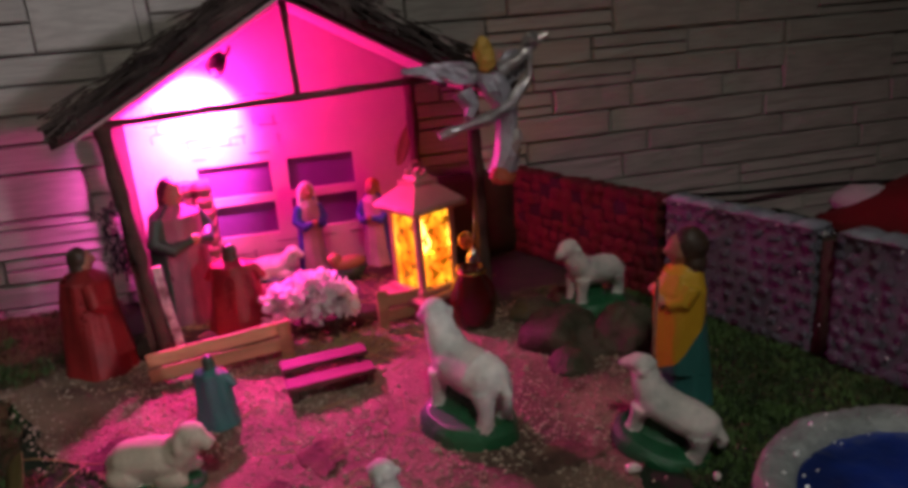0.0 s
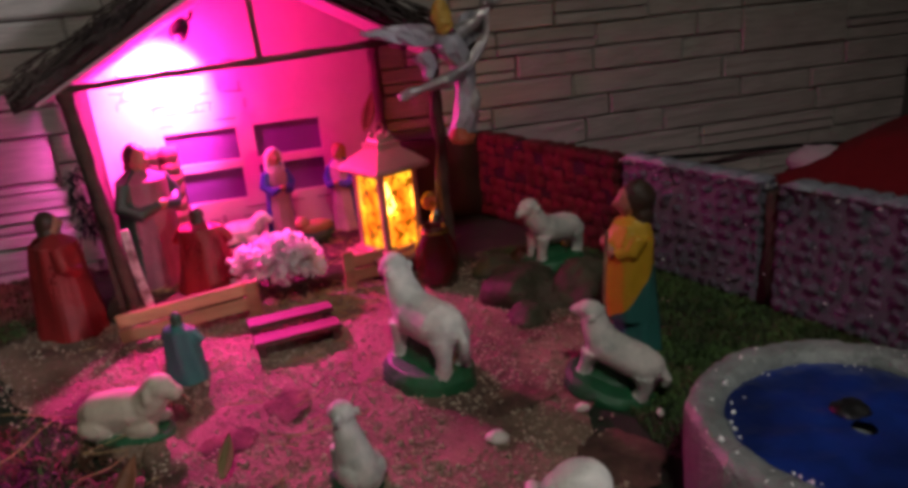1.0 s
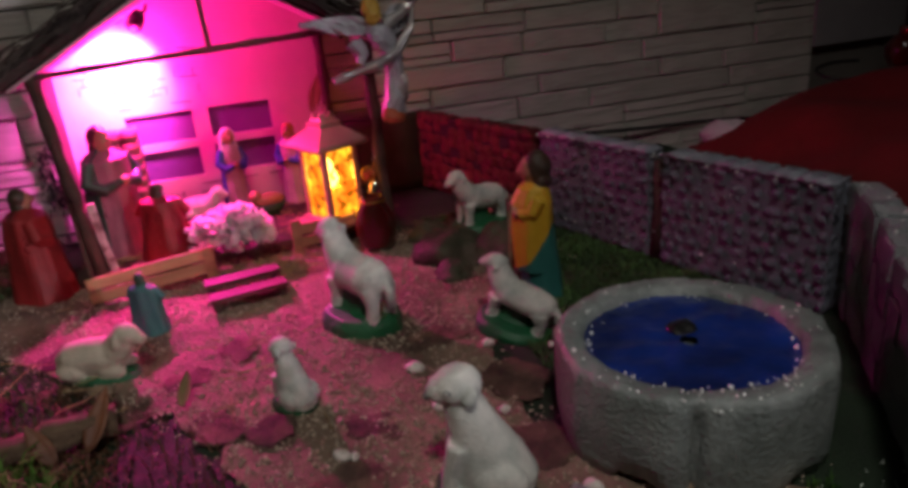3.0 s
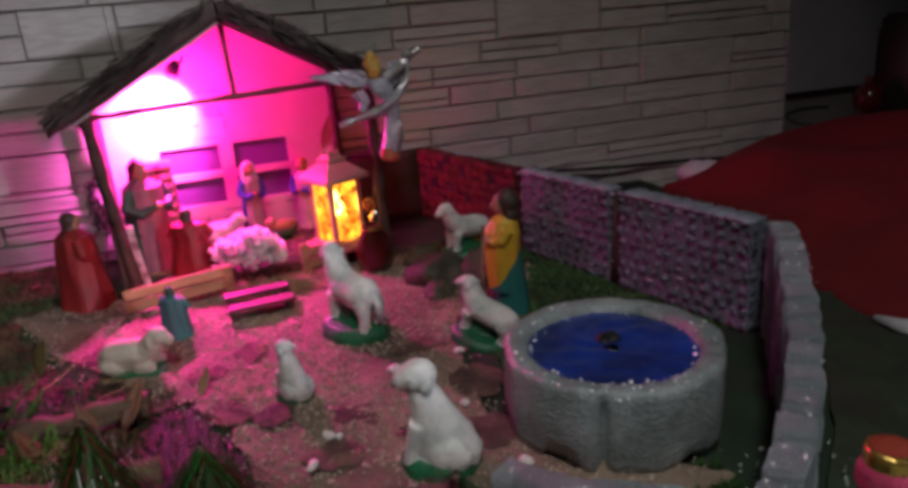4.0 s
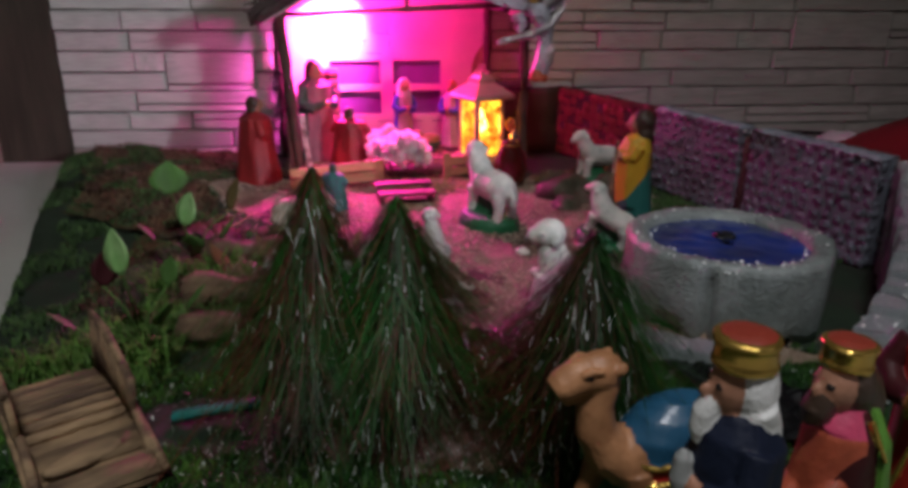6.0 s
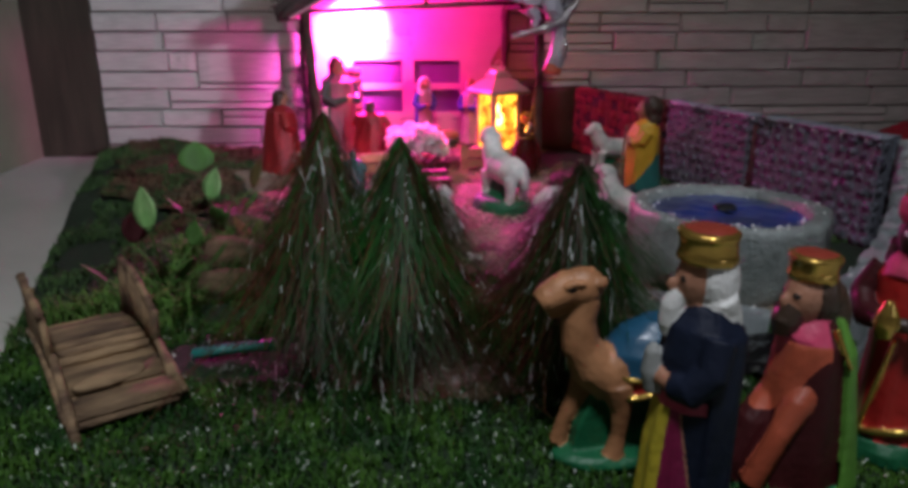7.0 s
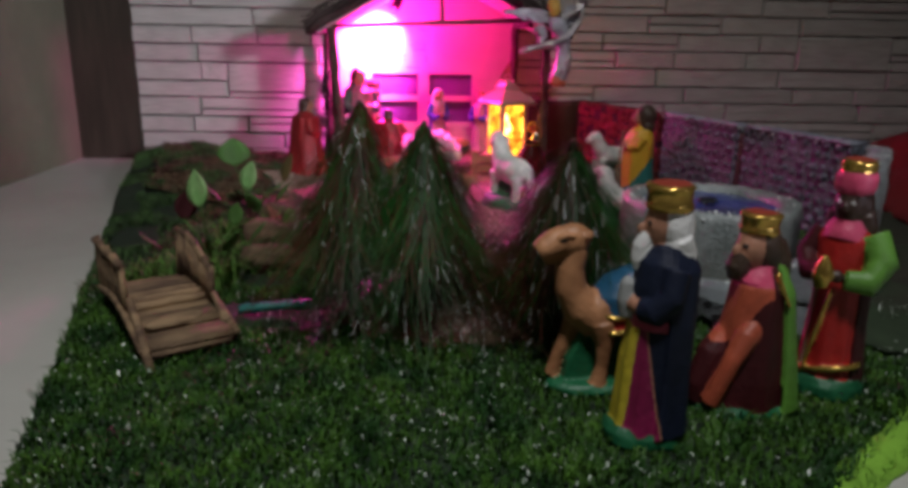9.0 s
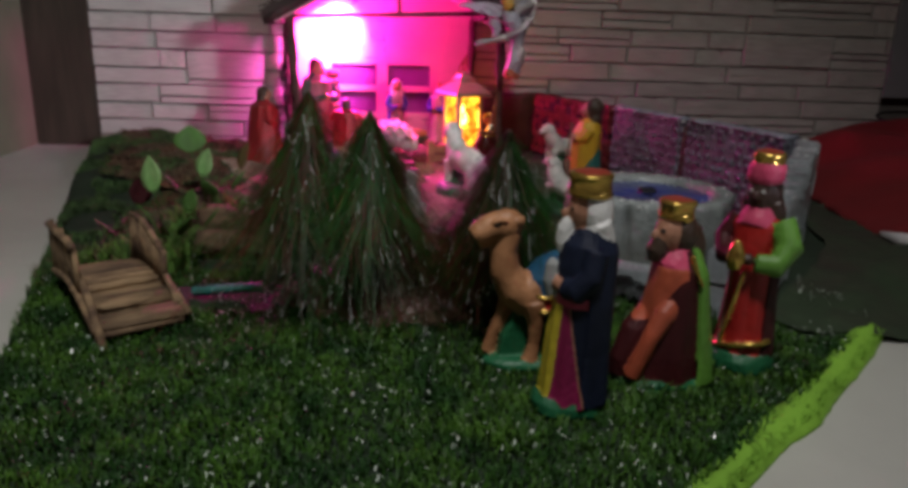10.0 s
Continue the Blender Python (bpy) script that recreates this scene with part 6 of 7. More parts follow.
for s in (-1, 1):
    x = s * (BW / 2 + 0.002)
    front_top = 0.078 if s < 0 else 0.056
    bm = bmesh.new()
    tube(bm, [(x, -0.012, -0.004), (x, 0.004, 0.014), (x, 0.03, 0.034), (x, 0.052, 0.047)] if s < 0 else [(x, 0.004, 0.008), (x, 0.03, 0.02), (x, 0.058, 0.036)], [0.0042, 0.0045, 0.004, 0.0034] if s < 0 else [0.0036, 0.0036, 0.003], 0, 8)
    part("end_post", bm, BRIDGEWOOD, bridge)
    bm = bmesh.new()
    tube(bm, [(x + s * 0.003, y, z) for y, z in ((0.062 if s < 0 else 0.07, front_top), (0.1, front_top * 0.6 + 0.031), (0.135, 0.075), (0.165, 0.075), (0.19, 0.073))], [0.0034, 0.0036, 0.0034, 0.0034, 0.003], 0, 8)
    hand_rail = part("hand_rail", bm, BRIDGEWOOD, bridge)
    bm = bmesh.new()
    tube(bm, [(x + s * 0.003, y, deck_z(min(1, y / BL)) + 0.004) for y in (0.0, 0.03, 0.07, 0.1, 0.13, 0.16, 0.186)], 0.0034, 0, 8)
    part("bottom_rail", bm, BRIDGEWOOD, bridge)
    for k in range(13):
        y = 0.064 + 0.0098 * k
        top = front_top + (0.075 - front_top) * min(1, k / 8) + rng.uniform(-0.002, 0.007)
        bm = bmesh.new()
        tube(bm, [(x, y + 0.002, deck_z(min(1, y / BL)) - 0.002), (x + s * 0.002, y + rng.uniform(-0.002, 0.002), top)], [0.0036, 0.0027], 0, 6)
        rough_up(bm, 0.0012, 300, k)
        part("picket", bm, BRIDGEWOOD, hand_rail)
bridge.matrix_world = pose(-0.5225, -0.070, G, 0, 0, 33)

# ---------------------------------------------------------------- plants
RUSTLEAF = mat("rust_leaf", (0.2, 0.07, 0.025), 0.6, vary=0.3, scale=60, bump=0.4, second=(0.11, 0.04, 0.02), patch=25)
FERN = mat("fern_green", (0.09, 0.2, 0.03), 0.6, vary=0.5, scale=60, second=(0.05, 0.1, 0.02), patch=20, spec=0.2, island=True)


def leaf_mesh(bm, L, W, fold=0.25, curl=0.2):
    n = 8
    rows = []
    for i in range(n + 1):
        t = i / n
        w = W * math.sin(math.pi * min(1, t * 0.97 + 0.03) ** 0.8) ** 0.9
        z = curl * L * t * t
        rows.append([(-w, L * t, z + fold * w), (-w * 0.5, L * t, z + fold * w * 0.35), (0, L * t, z), (w * 0.5, L * t, z + fold * w * 0.35), (w, L * t, z + fold * w)])
    loops = [r + [(x, y, z - 0.0006) for x, y, z in r[::-1]] for r in rows]
    skin(bm, loops)


def plant(x, y, leaves, label):
    p = thing("leafy_plant", label, "plant", pose(x, y, G + 0.002))
    for dx, dy, z, L, W, m, rot in leaves:
        bm = bmesh.new()
        tube(bm, [(0, 0, -0.004), (dx * 0.4, dy * 0.4, z * 0.6), (dx, dy, z)], [0.0016, 0.0013, 0.001], 0, 6)
        stem = part("stem", bm, LEAF, p)
        bm = bmesh.new()
        leaf_mesh(bm, L, W)
        ob = part("leaf", bm, m, stem)
        ob.matrix_basis = pose(dx, dy, z, *rot)
    return p


plant(-0.58, 0.20, [(0.0, -0.025, 0.082, 0.046, 0.0165, LEAFPALE, (70, -15, -25)), (-0.03, 0.0, 0.06, 0.04, 0.014, DARKLEAF, (55, 20, 30)), (0.05, 0.0, 0.03, 0.035, 0.013, LEAF, (40, 0, -80)), (-0.045, -0.04, 0.03, 0.034, 0.012, LEAF, (35, 0, 120)), (0.03, -0.03, 0.028, 0.034, 0.013, LEAF, (45, 0, -120)), (0.02, 0.05, 0.04, 0.03, 0.012, LEAF, (60, 0, -20))], "leafy house plant with pale veined leaves in moss")
plant(-0.585, 0.45, [(0.0, -0.025, 0.052, 0.046, 0.018, LEAFPALE, (66, 10, -35)), (-0.03, 0.035, 0.08, 0.044, 0.026, LEAF, (62, 0, 15)), (0.05, 0.03, 0.055, 0.046, 0.022, LEAFBROWN, (60, 0, -60)), (0.045, -0.02, 0.03, 0.04, 0.015, LEAF, (45, 0, -100)), (-0.04, -0.02, 0.03, 0.036, 0.015, LEAF, (40, 0, 110)), (0.02, -0.05, 0.025, 0.036, 0.014, LEAF, (45, 0, 170))], "leafy house plant with round and withered leaves")
blades("fern", 2200, lambda x, y: ((x + 0.60) ** 2 + (y - 0.13) ** 2 < 0.0055) or ((x + 0.53) ** 2 + (y - 0.33) ** 2 < 0.006) or ((x + 0.55) ** 2 + (y - 0.22) ** 2 < 0.004), ground_z, 0.036, 0.0014, FERN, "feathery bright green fern in the moss", "fern", 8, (-0.7, -0.44, 0.03, 0.42), 0.9)

# pale stalks and withered leaves lying by the gravel
for i, (a, b) in enumerate((((-0.593, 0.651, 0.052), (-0.499, 0.605, 0.056)), ((-0.484, 0.49, 0.052), (-0.437, 0.49, 0.070)), ((-0.52, 0.44, 0.052), (-0.455, 0.455, 0.06)), ((-0.56, 0.55, 0.053), (-0.52, 0.60, 0.06)), ((-0.40, 0.745, 0.055), (-0.47, 0.70, 0.052)))):
    bm = bmesh.new()
    a, b = Vector(a), Vector(b)
    tube(bm, [a.lerp(b, k / 6) + Vector((0, 0, 0.002 * math.sin(k + i))) for k in range(7)], [0.0009, 0.0009, 0.0008, 0.0008, 0.0007, 0.0006, 0.0004], 0, 6)
    tagged(part("dry_stalk", bm, STRAW), "pale dry grass stalk lying by the gravel", "stalk", "dry stalks")
for i, (x, y, z, L, W, rot, m, words) in enumerate(((-0.444, 0.411, 0.05, 0.062, 0.010, (40, 10, -20), RUSTLEAF, "rust brown withered leaf standing by the gravel"), (-0.47, 0.40, 0.05, 0.05, 0.009, (35, -15, 25), RUSTLEAF, "rust brown withered leaf standing by the gravel"), (-0.362, 0.452, 0.05, 0.045, 0.007, (20, 0, -12), LEAFBROWN, "dull olive leaf lying on the gravel"), (-0.52, 0.37, 0.05, 0.05, 0.010, (35, 5, 50), RUSTLEAF, "rust brown withered leaf standing by the gravel"))):
    bm = bmesh.new()
    leaf_mesh(bm, L, W, 0.35, 0.1)
    place(tagged(part("withered_leaf", bm, m), words, "leaf", "withered leaves"), pose(x, y, z, *rot))

# ---------------------------------------------------------------- fences, trough, straw, flowers


def fence(x0, x1, y, z0, z1, post_at, turn, label):
    f = thing("fence", label, "fence")
    L = x1 - x0
    for k, dz in enumerate((0.020, 0.040)):
        bm = bmesh.new()
        box(bm, (0, 0.001 * k, dz + (z1 - z0) * 0), (L, 0.005, 0.017), rot=(0, -math.degrees(math.atan2(z1 - z0, L)), 0.5 * k), bevel=0.0012)
        part("rail", bm, WOOD, f, "", False)
    for px in post_at:
        bm = bmesh.new()
        box(bm, (px, -0.005, 0.028), (0.015, 0.006, 0.06), bevel=0.0012)
        part("post", bm, WOOD, f, "", False)
    f.matrix_world = pose((x0 + x1) / 2, y, G - 0.002 + z0, 0, 0, turn)
    return f


fence(-0.49, -0.318, 0.79, 0.0, 0.016, (0.078,), 0, "low fence of pale wooden slats before the stable")
fence(-0.205, -0.125, 0.845, 0.0, 0.0, (-0.034,), 8, "short fence of pale wooden slats beside the lantern")
tr = thing("step", "low step of two dark red stained slats", "step")
for y, z in ((-0.018, 0.018), (0.016, 0.026)):
    bm = bmesh.new()
    box(bm, (0, y, z), (0.1, 0.027, 0.006), bevel=0.0012)
    part("slat", bm, STAINED, tr, "", False)
for s in (-1, 1):
    bm = bmesh.new()
    box(bm, (s * 0.043, -0.002, 0.009), (0.008, 0.05, 0.02), bevel=0.001)
    part("bearer", bm, DARKWOOD, tr, "", False)
tr.matrix_world = pose(-0.283, 0.708, G, 0, 0, 8)

rng = random.Random(77)
verts, faces = [], []
for k in range(620):
    zone = rng.random()
    if zone < 0.55:
        x, y, z = rng.uniform(-0.50, -0.07), rng.uniform(0.855, 1.09), DECK + 0.002
    elif zone < 0.85:
        x, y, z = rng.gauss(-0.24, 0.06), rng.gauss(0.79, 0.03), G + 0.006
    else:
        x, y = rng.uniform(-0.6, -0.2), rng.uniform(0.3, 0.8)
        z = G + 0.006
    if zone >= 0.55 and not in_poly(x, y, GRAVEL_EDGE):
        continue
    a, L, w = rng.uniform(0, 6.3), rng.uniform(0.012, 0.05), 0.0006
    d = Vector((math.cos(a), math.sin(a), rng.uniform(-0.02, 0.12))).normalized()
    s = Vector((-d.y, d.x, 0)) * w
    p = Vector((x, y, z))
    b = len(verts)
    up = Vector((0, 0, w * 1.6))
    verts += [p - s, p + s, p + up, p + d * L - s, p + d * L + s, p + d * L + up]
    faces += [(b, b + 1, b + 4, b + 3), (b + 1, b + 2, b + 5, b + 4), (b + 2, b, b + 3, b + 5)]
soup("straw", verts, faces, STRAW, "loose dry straw on the stable floor", "straw")

fb = thing("flower_bunch", "bunch of white silk blossoms on dark twigs", "flowers")
bm = bmesh.new()
for k in range(12):
    a = k * 0.9
    tube(bm, [(0.045 * math.cos(a), 0.014 * math.sin(a), -0.004), (0.03 * math.cos(a + .4), 0.012 * math.sin(a), 0.02), (0.05 * math.cos(a + .2), 0.02 * math.sin(a), 0.04)], 0.0022, 0, 6)
part("twig_base", bm, DARKWOOD, fb)
verts, faces = [], []
rng = random.Random(4)
for k in range(80):
    u, v = rng.uniform(0, 2 * math.pi), rng.uniform(0.0, 1.0)
    c = Vector((0.054 * math.cos(u) * math.sqrt(v), 0.03 * math.sin(u) * math.sqrt(v), 0.045 + 0.032 * (1 - v) + rng.uniform(-0.012, 0.012)))
    for j in range(14):
        q = Vector((rng.gauss(0, 1), rng.gauss(0, 1) - 0.3, rng.gauss(0.5, 0.8))).normalized()
        s = q.cross(Vector((rng.gauss(0, 1), rng.gauss(0, 1), rng.gauss(0, 1)))).normalized()
        n_ = q.cross(s)
        L, w = rng.uniform(0.012, 0.021), rng.uniform(0.004, 0.007)
        b = len(verts)
        verts += [c, c + q * L * .5 - s * w + n_ * .001, c + q * L * .5 + s * w + n_ * .001, c + q * L * .9 - s * w * .6 - n_ * .002, c + q * L * .9 + s * w * .6 - n_ * .002, c + q * L - n_ * .003]
        faces += [(b, b + 2, b + 1), (b + 1, b + 2, b + 4, b + 3), (b + 3, b + 4, b + 5)]
me = bpy.data.meshes.new("blossom_mass")
me.from_pydata(verts, [], faces)
me.materials.append(PETAL)
o = tagged(new("blossom_mass", me), "white silk petals", "", "", "stuff")
o.parent = fb
fb.matrix_world = pose(-0.288, 0.836, DECK - 0.022, 0, 0, -6)

# manger with a plain bundle
mg = thing("manger", "small straw manger with a plain pale bundle", "manger", pose(-0.228, 1.0, DECK, 0, 0, 15))
bm = bmesh.new()
loft(bm, [(0, 0, 0, 0.022, 0.014), (0.018, 0, 0, 0.034, 0.02), (0.02, 0, 0, 0.03, 0.017)], 0, 20, 6, 0.05)
part("basket", bm, DKGREEN, mg)
bm = bmesh.new()
ball(bm, (0.004, 0, 0.026), (0.028, 0.013, 0.012))
ball(bm, (-0.018, 0, 0.036), (0.011, 0.01, 0.011))
part("swaddling", bm, SKIN, mg, "plain pale bundle")

# block pillar inside the stable
pl = thing("brick_pillar", "rough red toy brick pillar against the back board", "pillar", pose(-0.437, 1.06, DECK))
rng = random.Random(3)
for k in range(9):
    for s in (-1, 1):
        bm = bmesh.new()
        box(bm, (s * 0.0135 + rng.uniform(-.001, .001), 0, 0.0095 + 0.0185 * k), (0.026, 0.05, 0.0178), bevel=0.002, rot=(0, 0, rng.uniform(-2, 2)))
        part("brick", bm, PALEBRICK, pl)

# dark red glazed jar and silver bell
jar = thing("jar", "dark red glazed jar standing beside the fence", "jar", pose(-0.082, 0.80, G) @ Matrix.Diagonal((0.82, 0.82, 0.98, 1)))
bm = bmesh.new()
loft(bm, [(0, 0, 0, 0.024, 0.024), (0.012, 0, 0, 0.034, 0.034), (0.035, 0, 0, 0.0385, 0.0385), (0.058, 0, 0, 0.034, 0.034), (0.072, 0, 0, 0.024, 0.024), (0.08, 0, 0, 0.021, 0.021), (0.085, 0, 0, 0.0235, 0.0235), (0.0855, 0, 0, 0.018, 0.018), (0.07, 0, 0, 0.017, 0.017)], 0, 28)
jar_body = part("body", bm, POTRED, jar)
bm = bmesh.new()
tube(bm, [(0.0222 * math.cos(a), 0.0222 * math.sin(a), 0.079) for a in [2 * math.pi * i / 24 for i in range(25)]], 0.0022, 0, 6)
part("rim_band", bm, GOLD, jar_body, "thin worn gold band")
bell = thing("bell_ornament", "silver bell ornament hanging beside the lantern", "ornament", pose(-0.070, 0.828, 0.118))
bm = bmesh.new()
loft(bm, [(0, 0, 0, 0.012, 0.012), (0.004, 0, 0, 0.0105, 0.0105), (0.016, 0, 0, 0.0085, 0.0085), (0.024, 0, 0, 0.005, 0.005), (0.027, 0, 0, 0.0015, 0.0015)], 0, 18)
part("bell", bm, SILVER, bell)
bm = bmesh.new()
ball(bm, (-0.006, 0.012, 0.034), (0.011, 0.003, 0.013), 0, (0, 0, -25), 16, 10)
rough_up(bm, 0.002, 120)
part("gold_leaf", bm, GOLD, bell, "crinkled gold leaf behind the bell")
bm = bmesh.new()
tube(bm, [(0, 0, 0.026), (0.004, 0.006, 0.05), (0.008, 0.014, 0.075)], 0.0008, 0, 5)
part("thread", bm, SILVER, bell)

# angel hanging at the corner of the roof
bm = bmesh.new()
# crumpled foil dress and arms, blond hair, one wing spread, orange foot
loft(bm, [(0.328, -0.034, 0, 0.013, 0.010), (0.345, -0.04, 0, 0.017, 0.012), (0.362, -0.048, 0, 0.02, 0.012), (0.374, -0.052, 0, 0.013, 0.009)], 4, 16)
loft(bm, [(0.255, -0.042, 0, 0.017, 0.012), (0.275, -0.036, 0, 0.016, 0.013), (0.30, -0.034, 0, 0.012, 0.011), (0.33, -0.034, 0, 0.013, 0.010)], 4, 16, 5, 0.12)
ball(bm, (-0.026, -0.008, 0.288), (0.008, 0.006, 0.018), 0, (0, 8, 0), 14, 10)
loft(bm, [(0.243, -0.044, -0.004, 0.014, 0.012), (0.25, -0.045, -0.004, 0.017, 0.013), (0.262, -0.047, -0.004, 0.009, 0.008)], 3, 16)
ball(bm, (-0.057, 0.0, 0.398), (0.0125, 0.011, 0.018), 1)
ball(bm, (-0.056, -0.004, 0.384), (0.0105, 0.010, 0.012), 1)
tube(bm, [(0.0, 0, 0.39), (-0.006, -0.006, 0.365), (-0.03, -0.012, 0.338), (-0.062, -0.018, 0.323), (-0.094, -0.02, 0.316), (-0.12, -0.02, 0.309)], [0.003, 0.0045, 0.0065, 0.0075, 0.006, 0.004], 0, 14)
tube(bm, [(-0.04, 0.004, 0.372), (-0.015, 0.006, 0.382), (0.004, 0.004, 0.402), (0.02, 0.0, 0.411)], [0.010, 0.009, 0.006, 0.003], 0, 12)
ball(bm, (0.0, -0.002, 0.408), (0.008, 0.007, 0.007), 0, u=12, v=8)
tube(bm, [(-0.085, 0.0, 0.355), (-0.076, -0.004, 0.337), (-0.082, -0.008, 0.325)], [0.012, 0.009, 0.006], 4, 12)
bmesh.ops.subdivide_edges(bm, edges=bm.edges[:], cuts=1)
rough_up(bm, 0.004, 60, 3)
rough_up(bm, 0.0018, 150, 7)
wing = [[(-0.052 - 0.102 * u, 0.004 + 0.006 * noise.noise((u * 7, v * 5, 2)), 0.372 + 0.012 * u + (v - 0.5) * (0.006 + 0.026 * math.sin(3.0 * u ** 0.7)) * (1 - 0.5 * u)) for v in (0, 0.25, 0.5, 0.75, 1)] for u in [k / 10 for k in range(11)]]
for d in (0, 0.0014):
    skin(bm, [[(x, y + d, z) for x, y, z in row] for row in wing], 4, False, False)
wing = [[(-0.04 + 0.045 * u, 0.008 + 0.006 * noise.noise((u * 7, v * 5, 9)), 0.368 + 0.016 * u + (v - 0.4) * 0.04 * math.sin(2.8 * u ** 0.7 + 0.2)) for v in (0, 0.25, 0.5, 0.75, 1)] for u in [k / 8 for k in range(9)]]
for d in (0, 0.0014):
    skin(bm, [[(x, y + d, z) for x, y, z in row] for row in wing], 4, False, False)
WINGFILM = mat("grey_wing_film", (0.5, 0.5, 0.54), 0.3, metal=0.35, vary=0.4, scale=80, bump=0.8, dist=0.003)
place(tagged(part("angel_ornament", bm, [FOILCLOTH, BLOND, SKIN, ORANGE, WINGFILM], None, "", False), "silver foil angel ornament hanging at the roof corner", "ornament"), pose(0, 0.765, 0))
bm = bmesh.new()
tube(bm, [(-0.05, 0.772, 0.41), (-0.045, 0.79, 0.425)], 0.0007, 0, 5)
tagged(part("hanging_thread", bm, SILVER), "thin thread holding the angel ornament", "thread")

# silver tinsel tuft on the post
TINSEL = plain("tinsel_film", (0.3, 0.33, 0.36), 0.2, 1.0)
rng = random.Random(12)
verts, faces = [], []
for k in range(320):
    c = Vector((-0.506 + rng.gauss(0, 0.006), 0.836 + rng.gauss(0, 0.004), rng.uniform(0.175, 0.262)))
    q = Vector((rng.gauss(0, 1), rng.gauss(0, 1), rng.gauss(0, 0.6))).normalized()
    s = q.cross(Vector((0, 0, 1))).normalized() * 0.0011
    L = rng.uniform(0.007, 0.016)
    b = len(verts)
    verts += [c - s, c + s, c + q * L + s + Vector((0, 0, -0.003)), c + q * L - s + Vector((0, 0, -0.003))]
    faces.append((b, b + 1, b + 2, b + 3))
soup("tinsel", verts, faces, TINSEL, "tuft of silver tinsel tied to the stable post", "tinsel")
bm = bmesh.new()
tube(bm, [(-0.432, 0.835, 0.432), (-0.434, 0.835, 0.52), (-0.436, 0.84, 0.9)], 0.0007, 0, 5)
tagged(part("hanging_wire", bm, SILVER), "thin pale wire hanging over the roof", "wire")
bm = bmesh.new()
leaf_mesh(bm, 0.075, 0.011, 0.2, 0.1)
place(tagged(part("dry_palm_leaf", bm, STRAW), "dry pale palm leaf leaning on the back board", "leaf"), pose(-0.118, 1.098, 0.215, 82, 20, 0))

# ---------------------------------------------------------------- red cloth and things beside the wall
RED_EDGE = [(0.60, 1.0), (0.56, 0.74), (0.50, 0.46), (0.475, 0.30), (0.50, 0.20), (0.72, 0.14), (1.1, 0.3), (1.35, 0.7), (1.2, 1.05), (0.8, 1.08)]


def red_z(x, y):
    d = 9.0
    for (x0, y0), (x1, y1) in zip(RED_EDGE, RED_EDGE[1:] + RED_EDGE[:1]):
        dx, dy = x1 - x0, y1 - y0
        t = max(0, min(1, ((x - x0) * dx + (y - y0) * dy) / (dx * dx + dy * dy)))
        d = min(d, math.hypot(x0 + t * dx - x, y0 + t * dy - y))
    h = (0.06 + 0.065 * max(0, min(1, (x - 0.58) / 0.4))) * min(1, d / 0.16) ** 0.7 + 0.02 * noise.noise((x * 6, y * 6, 1)) * min(1, d / 0.05) + 0.012 * math.sin(9 * (x * 0.6 + y) * 3) * min(1, d / 0.08) * 0.5
    return FLOOR + 0.016 + max(0, h)


bm = snap(sheet(span(0.46, 1.36, 0.015), span(0.13, 1.09, 0.015), red_z, lambda x, y: in_poly(x, y, RED_EDGE)), RED_EDGE)
bmesh.ops.solidify(bm, geom=bm.faces[:], thickness=0.008)
rc = thing("red_sack", "red felt sack with white plush trim lying on the floor", "sack")
part("cloth", bm, REDCLOTH, rc)
bm = bmesh.new()
tube(bm, [(0.476, 0.285, 0.054), (0.485, 0.24, 0.054), (0.53, 0.185, 0.054), (0.66, 0.145, 0.054)], [0.006, 0.013, 0.016, 0.016], 0, 12)
rough_up(bm, 0.006, 60)
part("trim", bm, WHITEPLUSH, rc, "white plush trim")
bm = bmesh.new()
ball(bm, (0.70, 0.99, 0.07), (0.055, 0.04, 0.03), 0, (0, 0, -35), 20, 12)
rough_up(bm, 0.008, 50)
part("cuff", bm, WHITEPLUSH, rc, "white plush cuff")

bm = bmesh.new()
pts = []
for i in range(40):
    a = i / 39
    pts.append((0.36 + 0.62 * a, WALL - 0.02 - 0.012 * math.sin(a * 7), 0.098 - 0.045 * a))
tube(bm, pts, 0.004, 0, 7)
tagged(part("cable", bm, BLACK), "black cable running along the foot of the wall", "cable")
bm = bmesh.new()
tube(bm, [(1.04 + 0.09 * math.cos(a), 1.02 + 0.05 * math.sin(a), 0.155 + 0.012 * math.sin(a)) for a in [math.pi * 0.3 + math.pi * 1.2 * i / 20 for i in range(21)]], 0.0035, 0, 7)
tagged(part("cable", bm, BLACK), "loop of black cable lying beside the sack", "cable")
bm = bmesh.new()
ball(bm, (1.17, 1.02, 0.18), (0.035, 0.035, 0.04))
loft(bm, [(0.215, 1.17, 1.02, 0.012, 0.012), (0.235, 1.17, 1.02, 0.011, 0.011)], 0, 14)
tagged(part("bauble", bm, POTRED), "dark glossy red bauble beside the cable", "bauble")
slab("wall_panel", (1.02, WALL - 0.012, 0.2), (1.4, WALL + 0.02, 1.2), GREYPANEL, "pale grey panel fixed on the wall", "panel")
bm = bmesh.new()
box(bm, (1.33, 1.03, 0.2), (0.16, 0.12, 0.34), bevel=0.01)
tagged(part("speaker_box", bm, BROWNJAMB), "dark brown wooden box standing by the wall", "box")

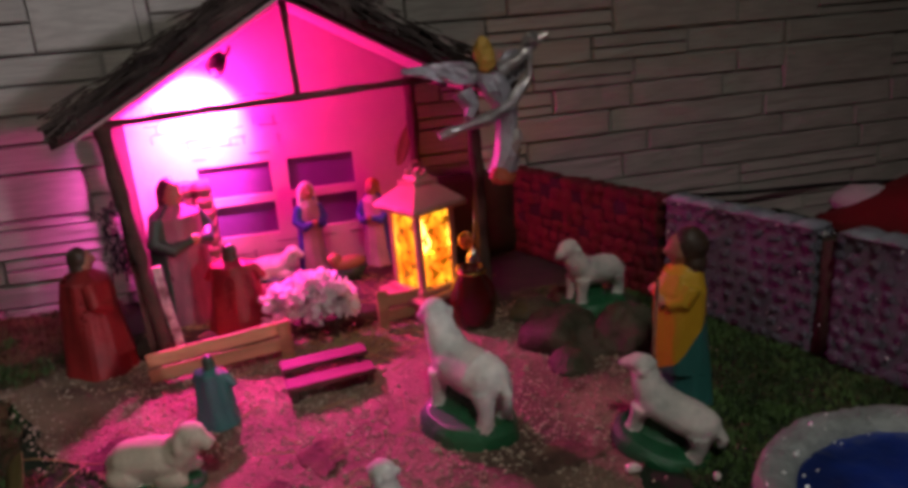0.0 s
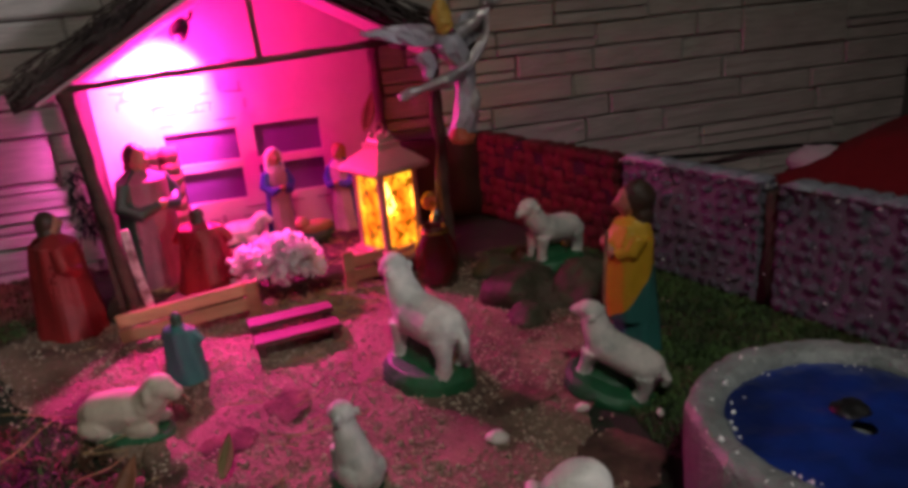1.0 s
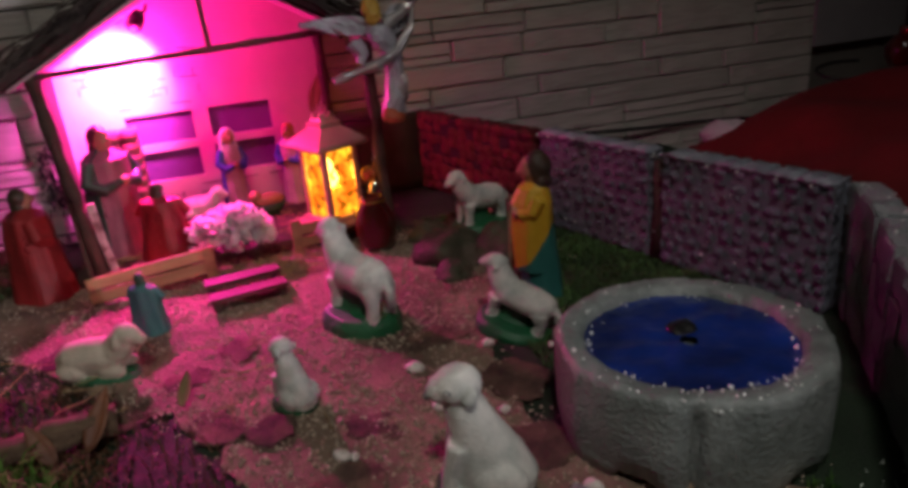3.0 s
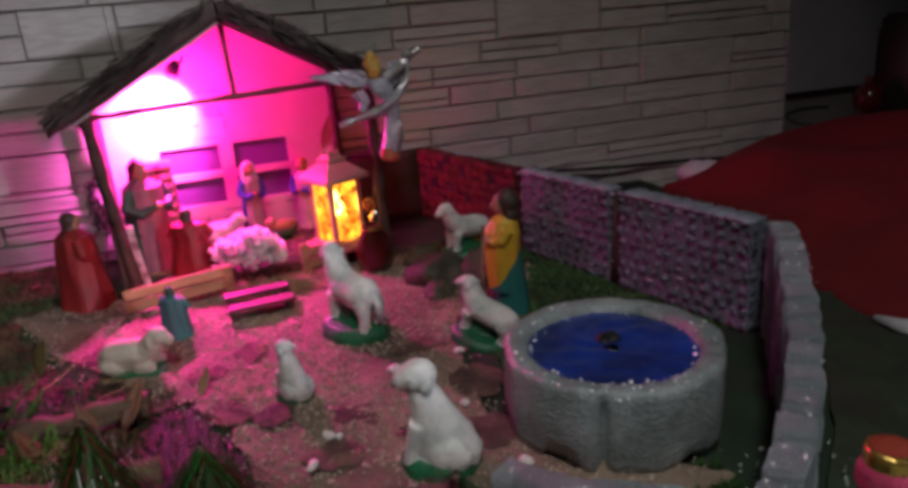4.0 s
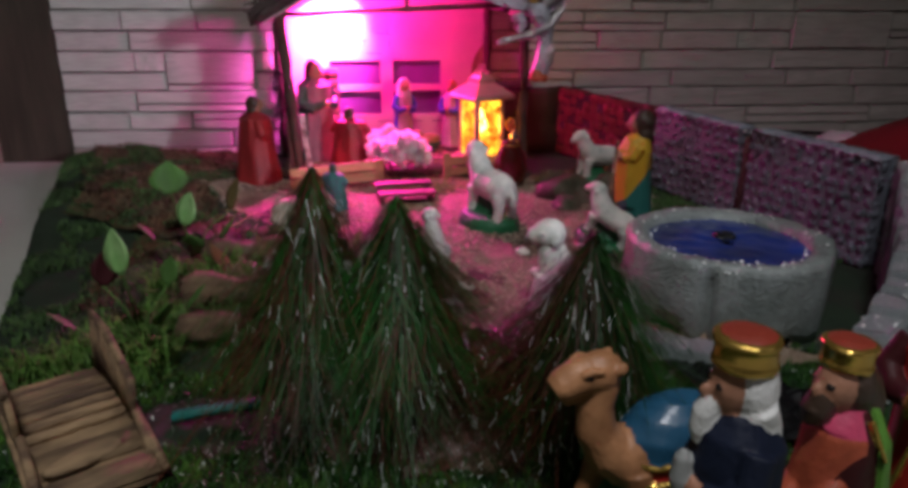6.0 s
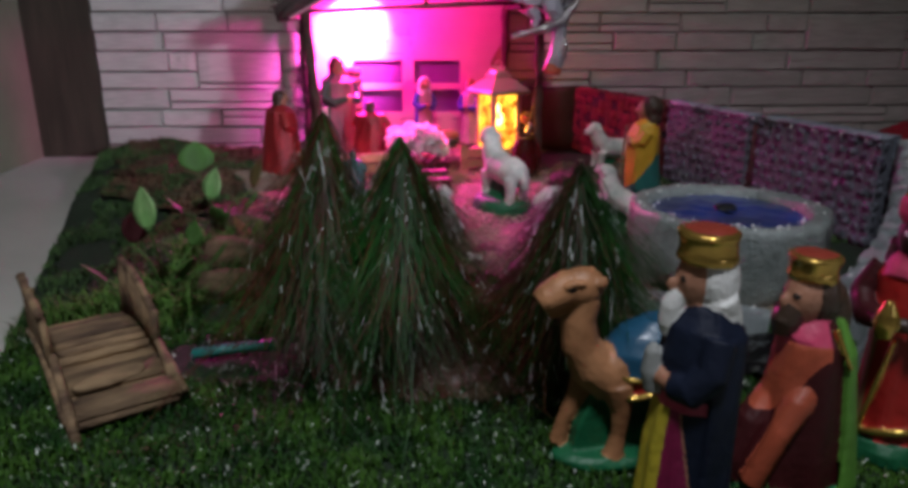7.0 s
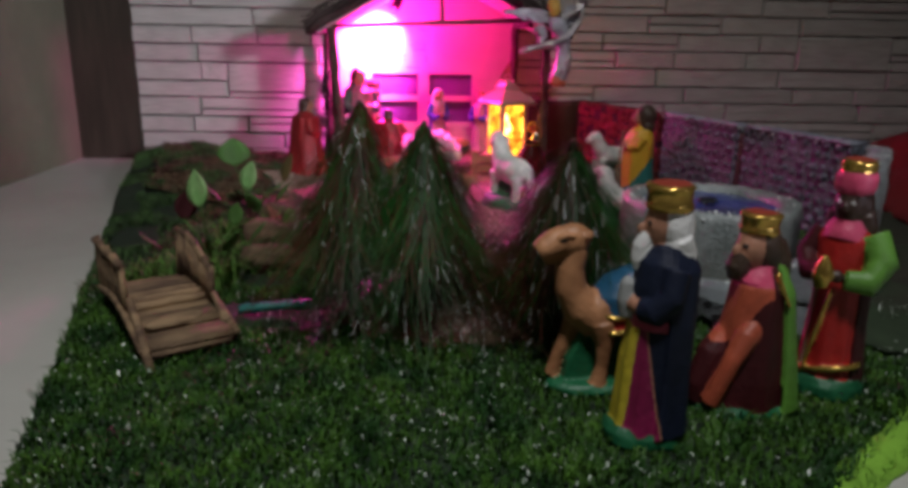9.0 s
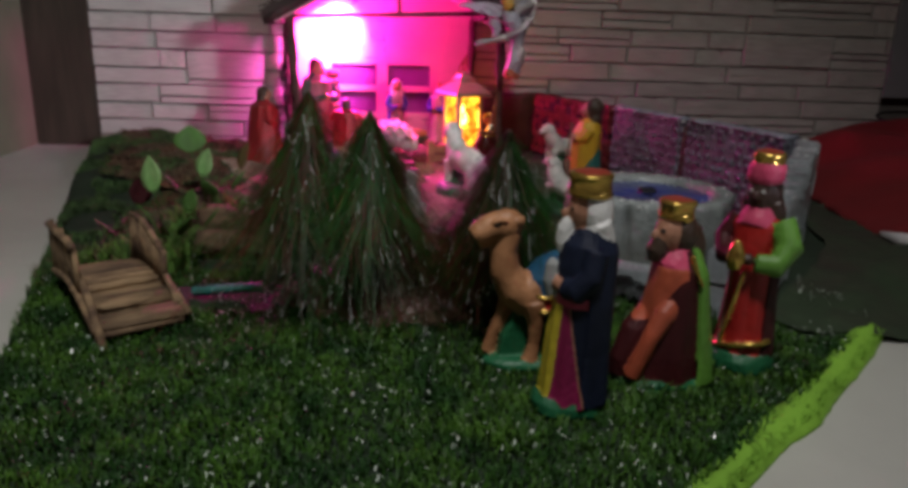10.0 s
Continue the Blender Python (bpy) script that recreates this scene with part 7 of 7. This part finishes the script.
# ---------------------------------------------------------------- stone cladding, piece by piece
rng = random.Random(8)
kinds = []
US = [0, 0.012, 0.14, 0.3, 0.46, 0.62, 0.78, 0.9, 0.988, 1]
VS = [0, 0.05, 0.22, 0.42, 0.62, 0.8, 0.95, 1]
for v in range(12):
    bm = bmesh.new()
    front = []
    for j, w in enumerate(VS):
        row = []
        for i, u in enumerate(US):
            edge_ = i in (0, len(US) - 1) or j in (0, len(VS) - 1)
            d = 0.10 * noise.noise((u * 3.2, w * 1.4, v * 3.1)) + 0.05 * noise.noise((u * 5, w * 9, v * 7.7))
            if v % 4 == 1:
                d += 0.16 * math.floor(3 * w + 0.4 * noise.noise((u * 2, 0, v))) / 3 - 0.08
            row.append(bm.verts.new((-0.5 + u + (0.004 * noise.noise((w * 5, v, 1)) if i in (0, len(US) - 1) else 0), -0.5 + d + (0.26 if edge_ else 0), -0.5 + w + (0.05 * noise.noise((u * 4, v, j)) if j in (0, len(VS) - 1) else 0))))
        front.append(row)
    for j in range(len(VS) - 1):
        for i in range(len(US) - 1):
            bm.faces.new((front[j][i], front[j][i + 1], front[j + 1][i + 1], front[j + 1][i]))
    rim = front[0] + [r[-1] for r in front[1:]] + front[-1][-2::-1] + [r[0] for r in front[-2:0:-1]]
    back = [bm.verts.new((p.co.x, 0.5, p.co.z)) for p in rim]
    for k in range(len(rim)):
        m = (k + 1) % len(rim)
        bm.faces.new((rim[m], rim[k], back[k], back[m]))
    me = bpy.data.meshes.new("stone")
    bmesh.ops.recalc_face_normals(bm, faces=bm.faces)
    bm.to_mesh(me)
    bm.free()
    me.materials.append(STONE)
    kinds.append(me)


def stone(x0, x1, z0, z1):
    o = new("stone", rng.choice(kinds))
    o.parent = wall_back
    o.matrix_basis = pose((x0 + x1) / 2, WALL + 0.003 + rng.uniform(-0.003, 0.003), (z0 + z1) / 2, 0, 0, 0) @ Matrix.Diagonal((x1 - x0 - 0.0024, 0.02, z1 - z0 - 0.0026, 1))


JOINTS = [FLOOR, 0.058, 0.098, 0.138, 0.183, 0.222, 0.266, 0.308, 0.350, 0.392, 0.434, 0.478, 0.52, 0.563, 0.606, 0.65]
BIG = [(-0.781, -0.594, 4, 6), (-0.35, -0.12, 8, 10), (0.28, 0.52, 9, 11), (0.62, 0.86, 6, 8), (-0.62, -0.46, 10, 12), (0.05, 0.2, 11, 13)]
FIXED = {3: [-0.85], 6: [-0.85], 7: [-0.705, -0.86], 8: [-0.715], 2: [-0.87]}
for x0, x1, a, b in BIG:
    stone(x0, x1, JOINTS[a] + (0.012 if a == 4 else 0), JOINTS[b])
    if a == 4:
        stone(x0, x1, JOINTS[a], JOINTS[a] + 0.012)
for r in range(len(JOINTS) - 1):
    z0, z1 = JOINTS[r], JOINTS[r + 1]
    cuts = [-1.0]
    x = -1.0
    while x < 1.02:
        x += rng.uniform(0.14, 0.36)
        cuts.append(min(x, 1.02))
    for fx in FIXED.get(r, []):
        cuts = [c for c in cuts if abs(c - fx) > 0.07 or c == -1.0] + [fx]
    blocks = [(a, b) for a, b, lo_, hi_ in BIG if lo_ <= r < hi_]
    for a, b in blocks:
        cuts = [c for c in cuts if not (a - 0.03 < c < b + 0.03)] + [a, b]
    cuts = sorted(set(cuts))
    for a, b in zip(cuts, cuts[1:]):
        if any(a >= p - 1e-6 and b <= q + 1e-6 for p, q in blocks):
            continue
        if b - a > 0.16 and rng.random() < (0.5 if r in (2, 3) else 0.2):
            m = z0 + (z1 - z0) * rng.uniform(0.35, 0.65)
            stone(a, b, z0, m)
            stone(a, b, m, z1)
        else:
            stone(a, b, z0, z1)
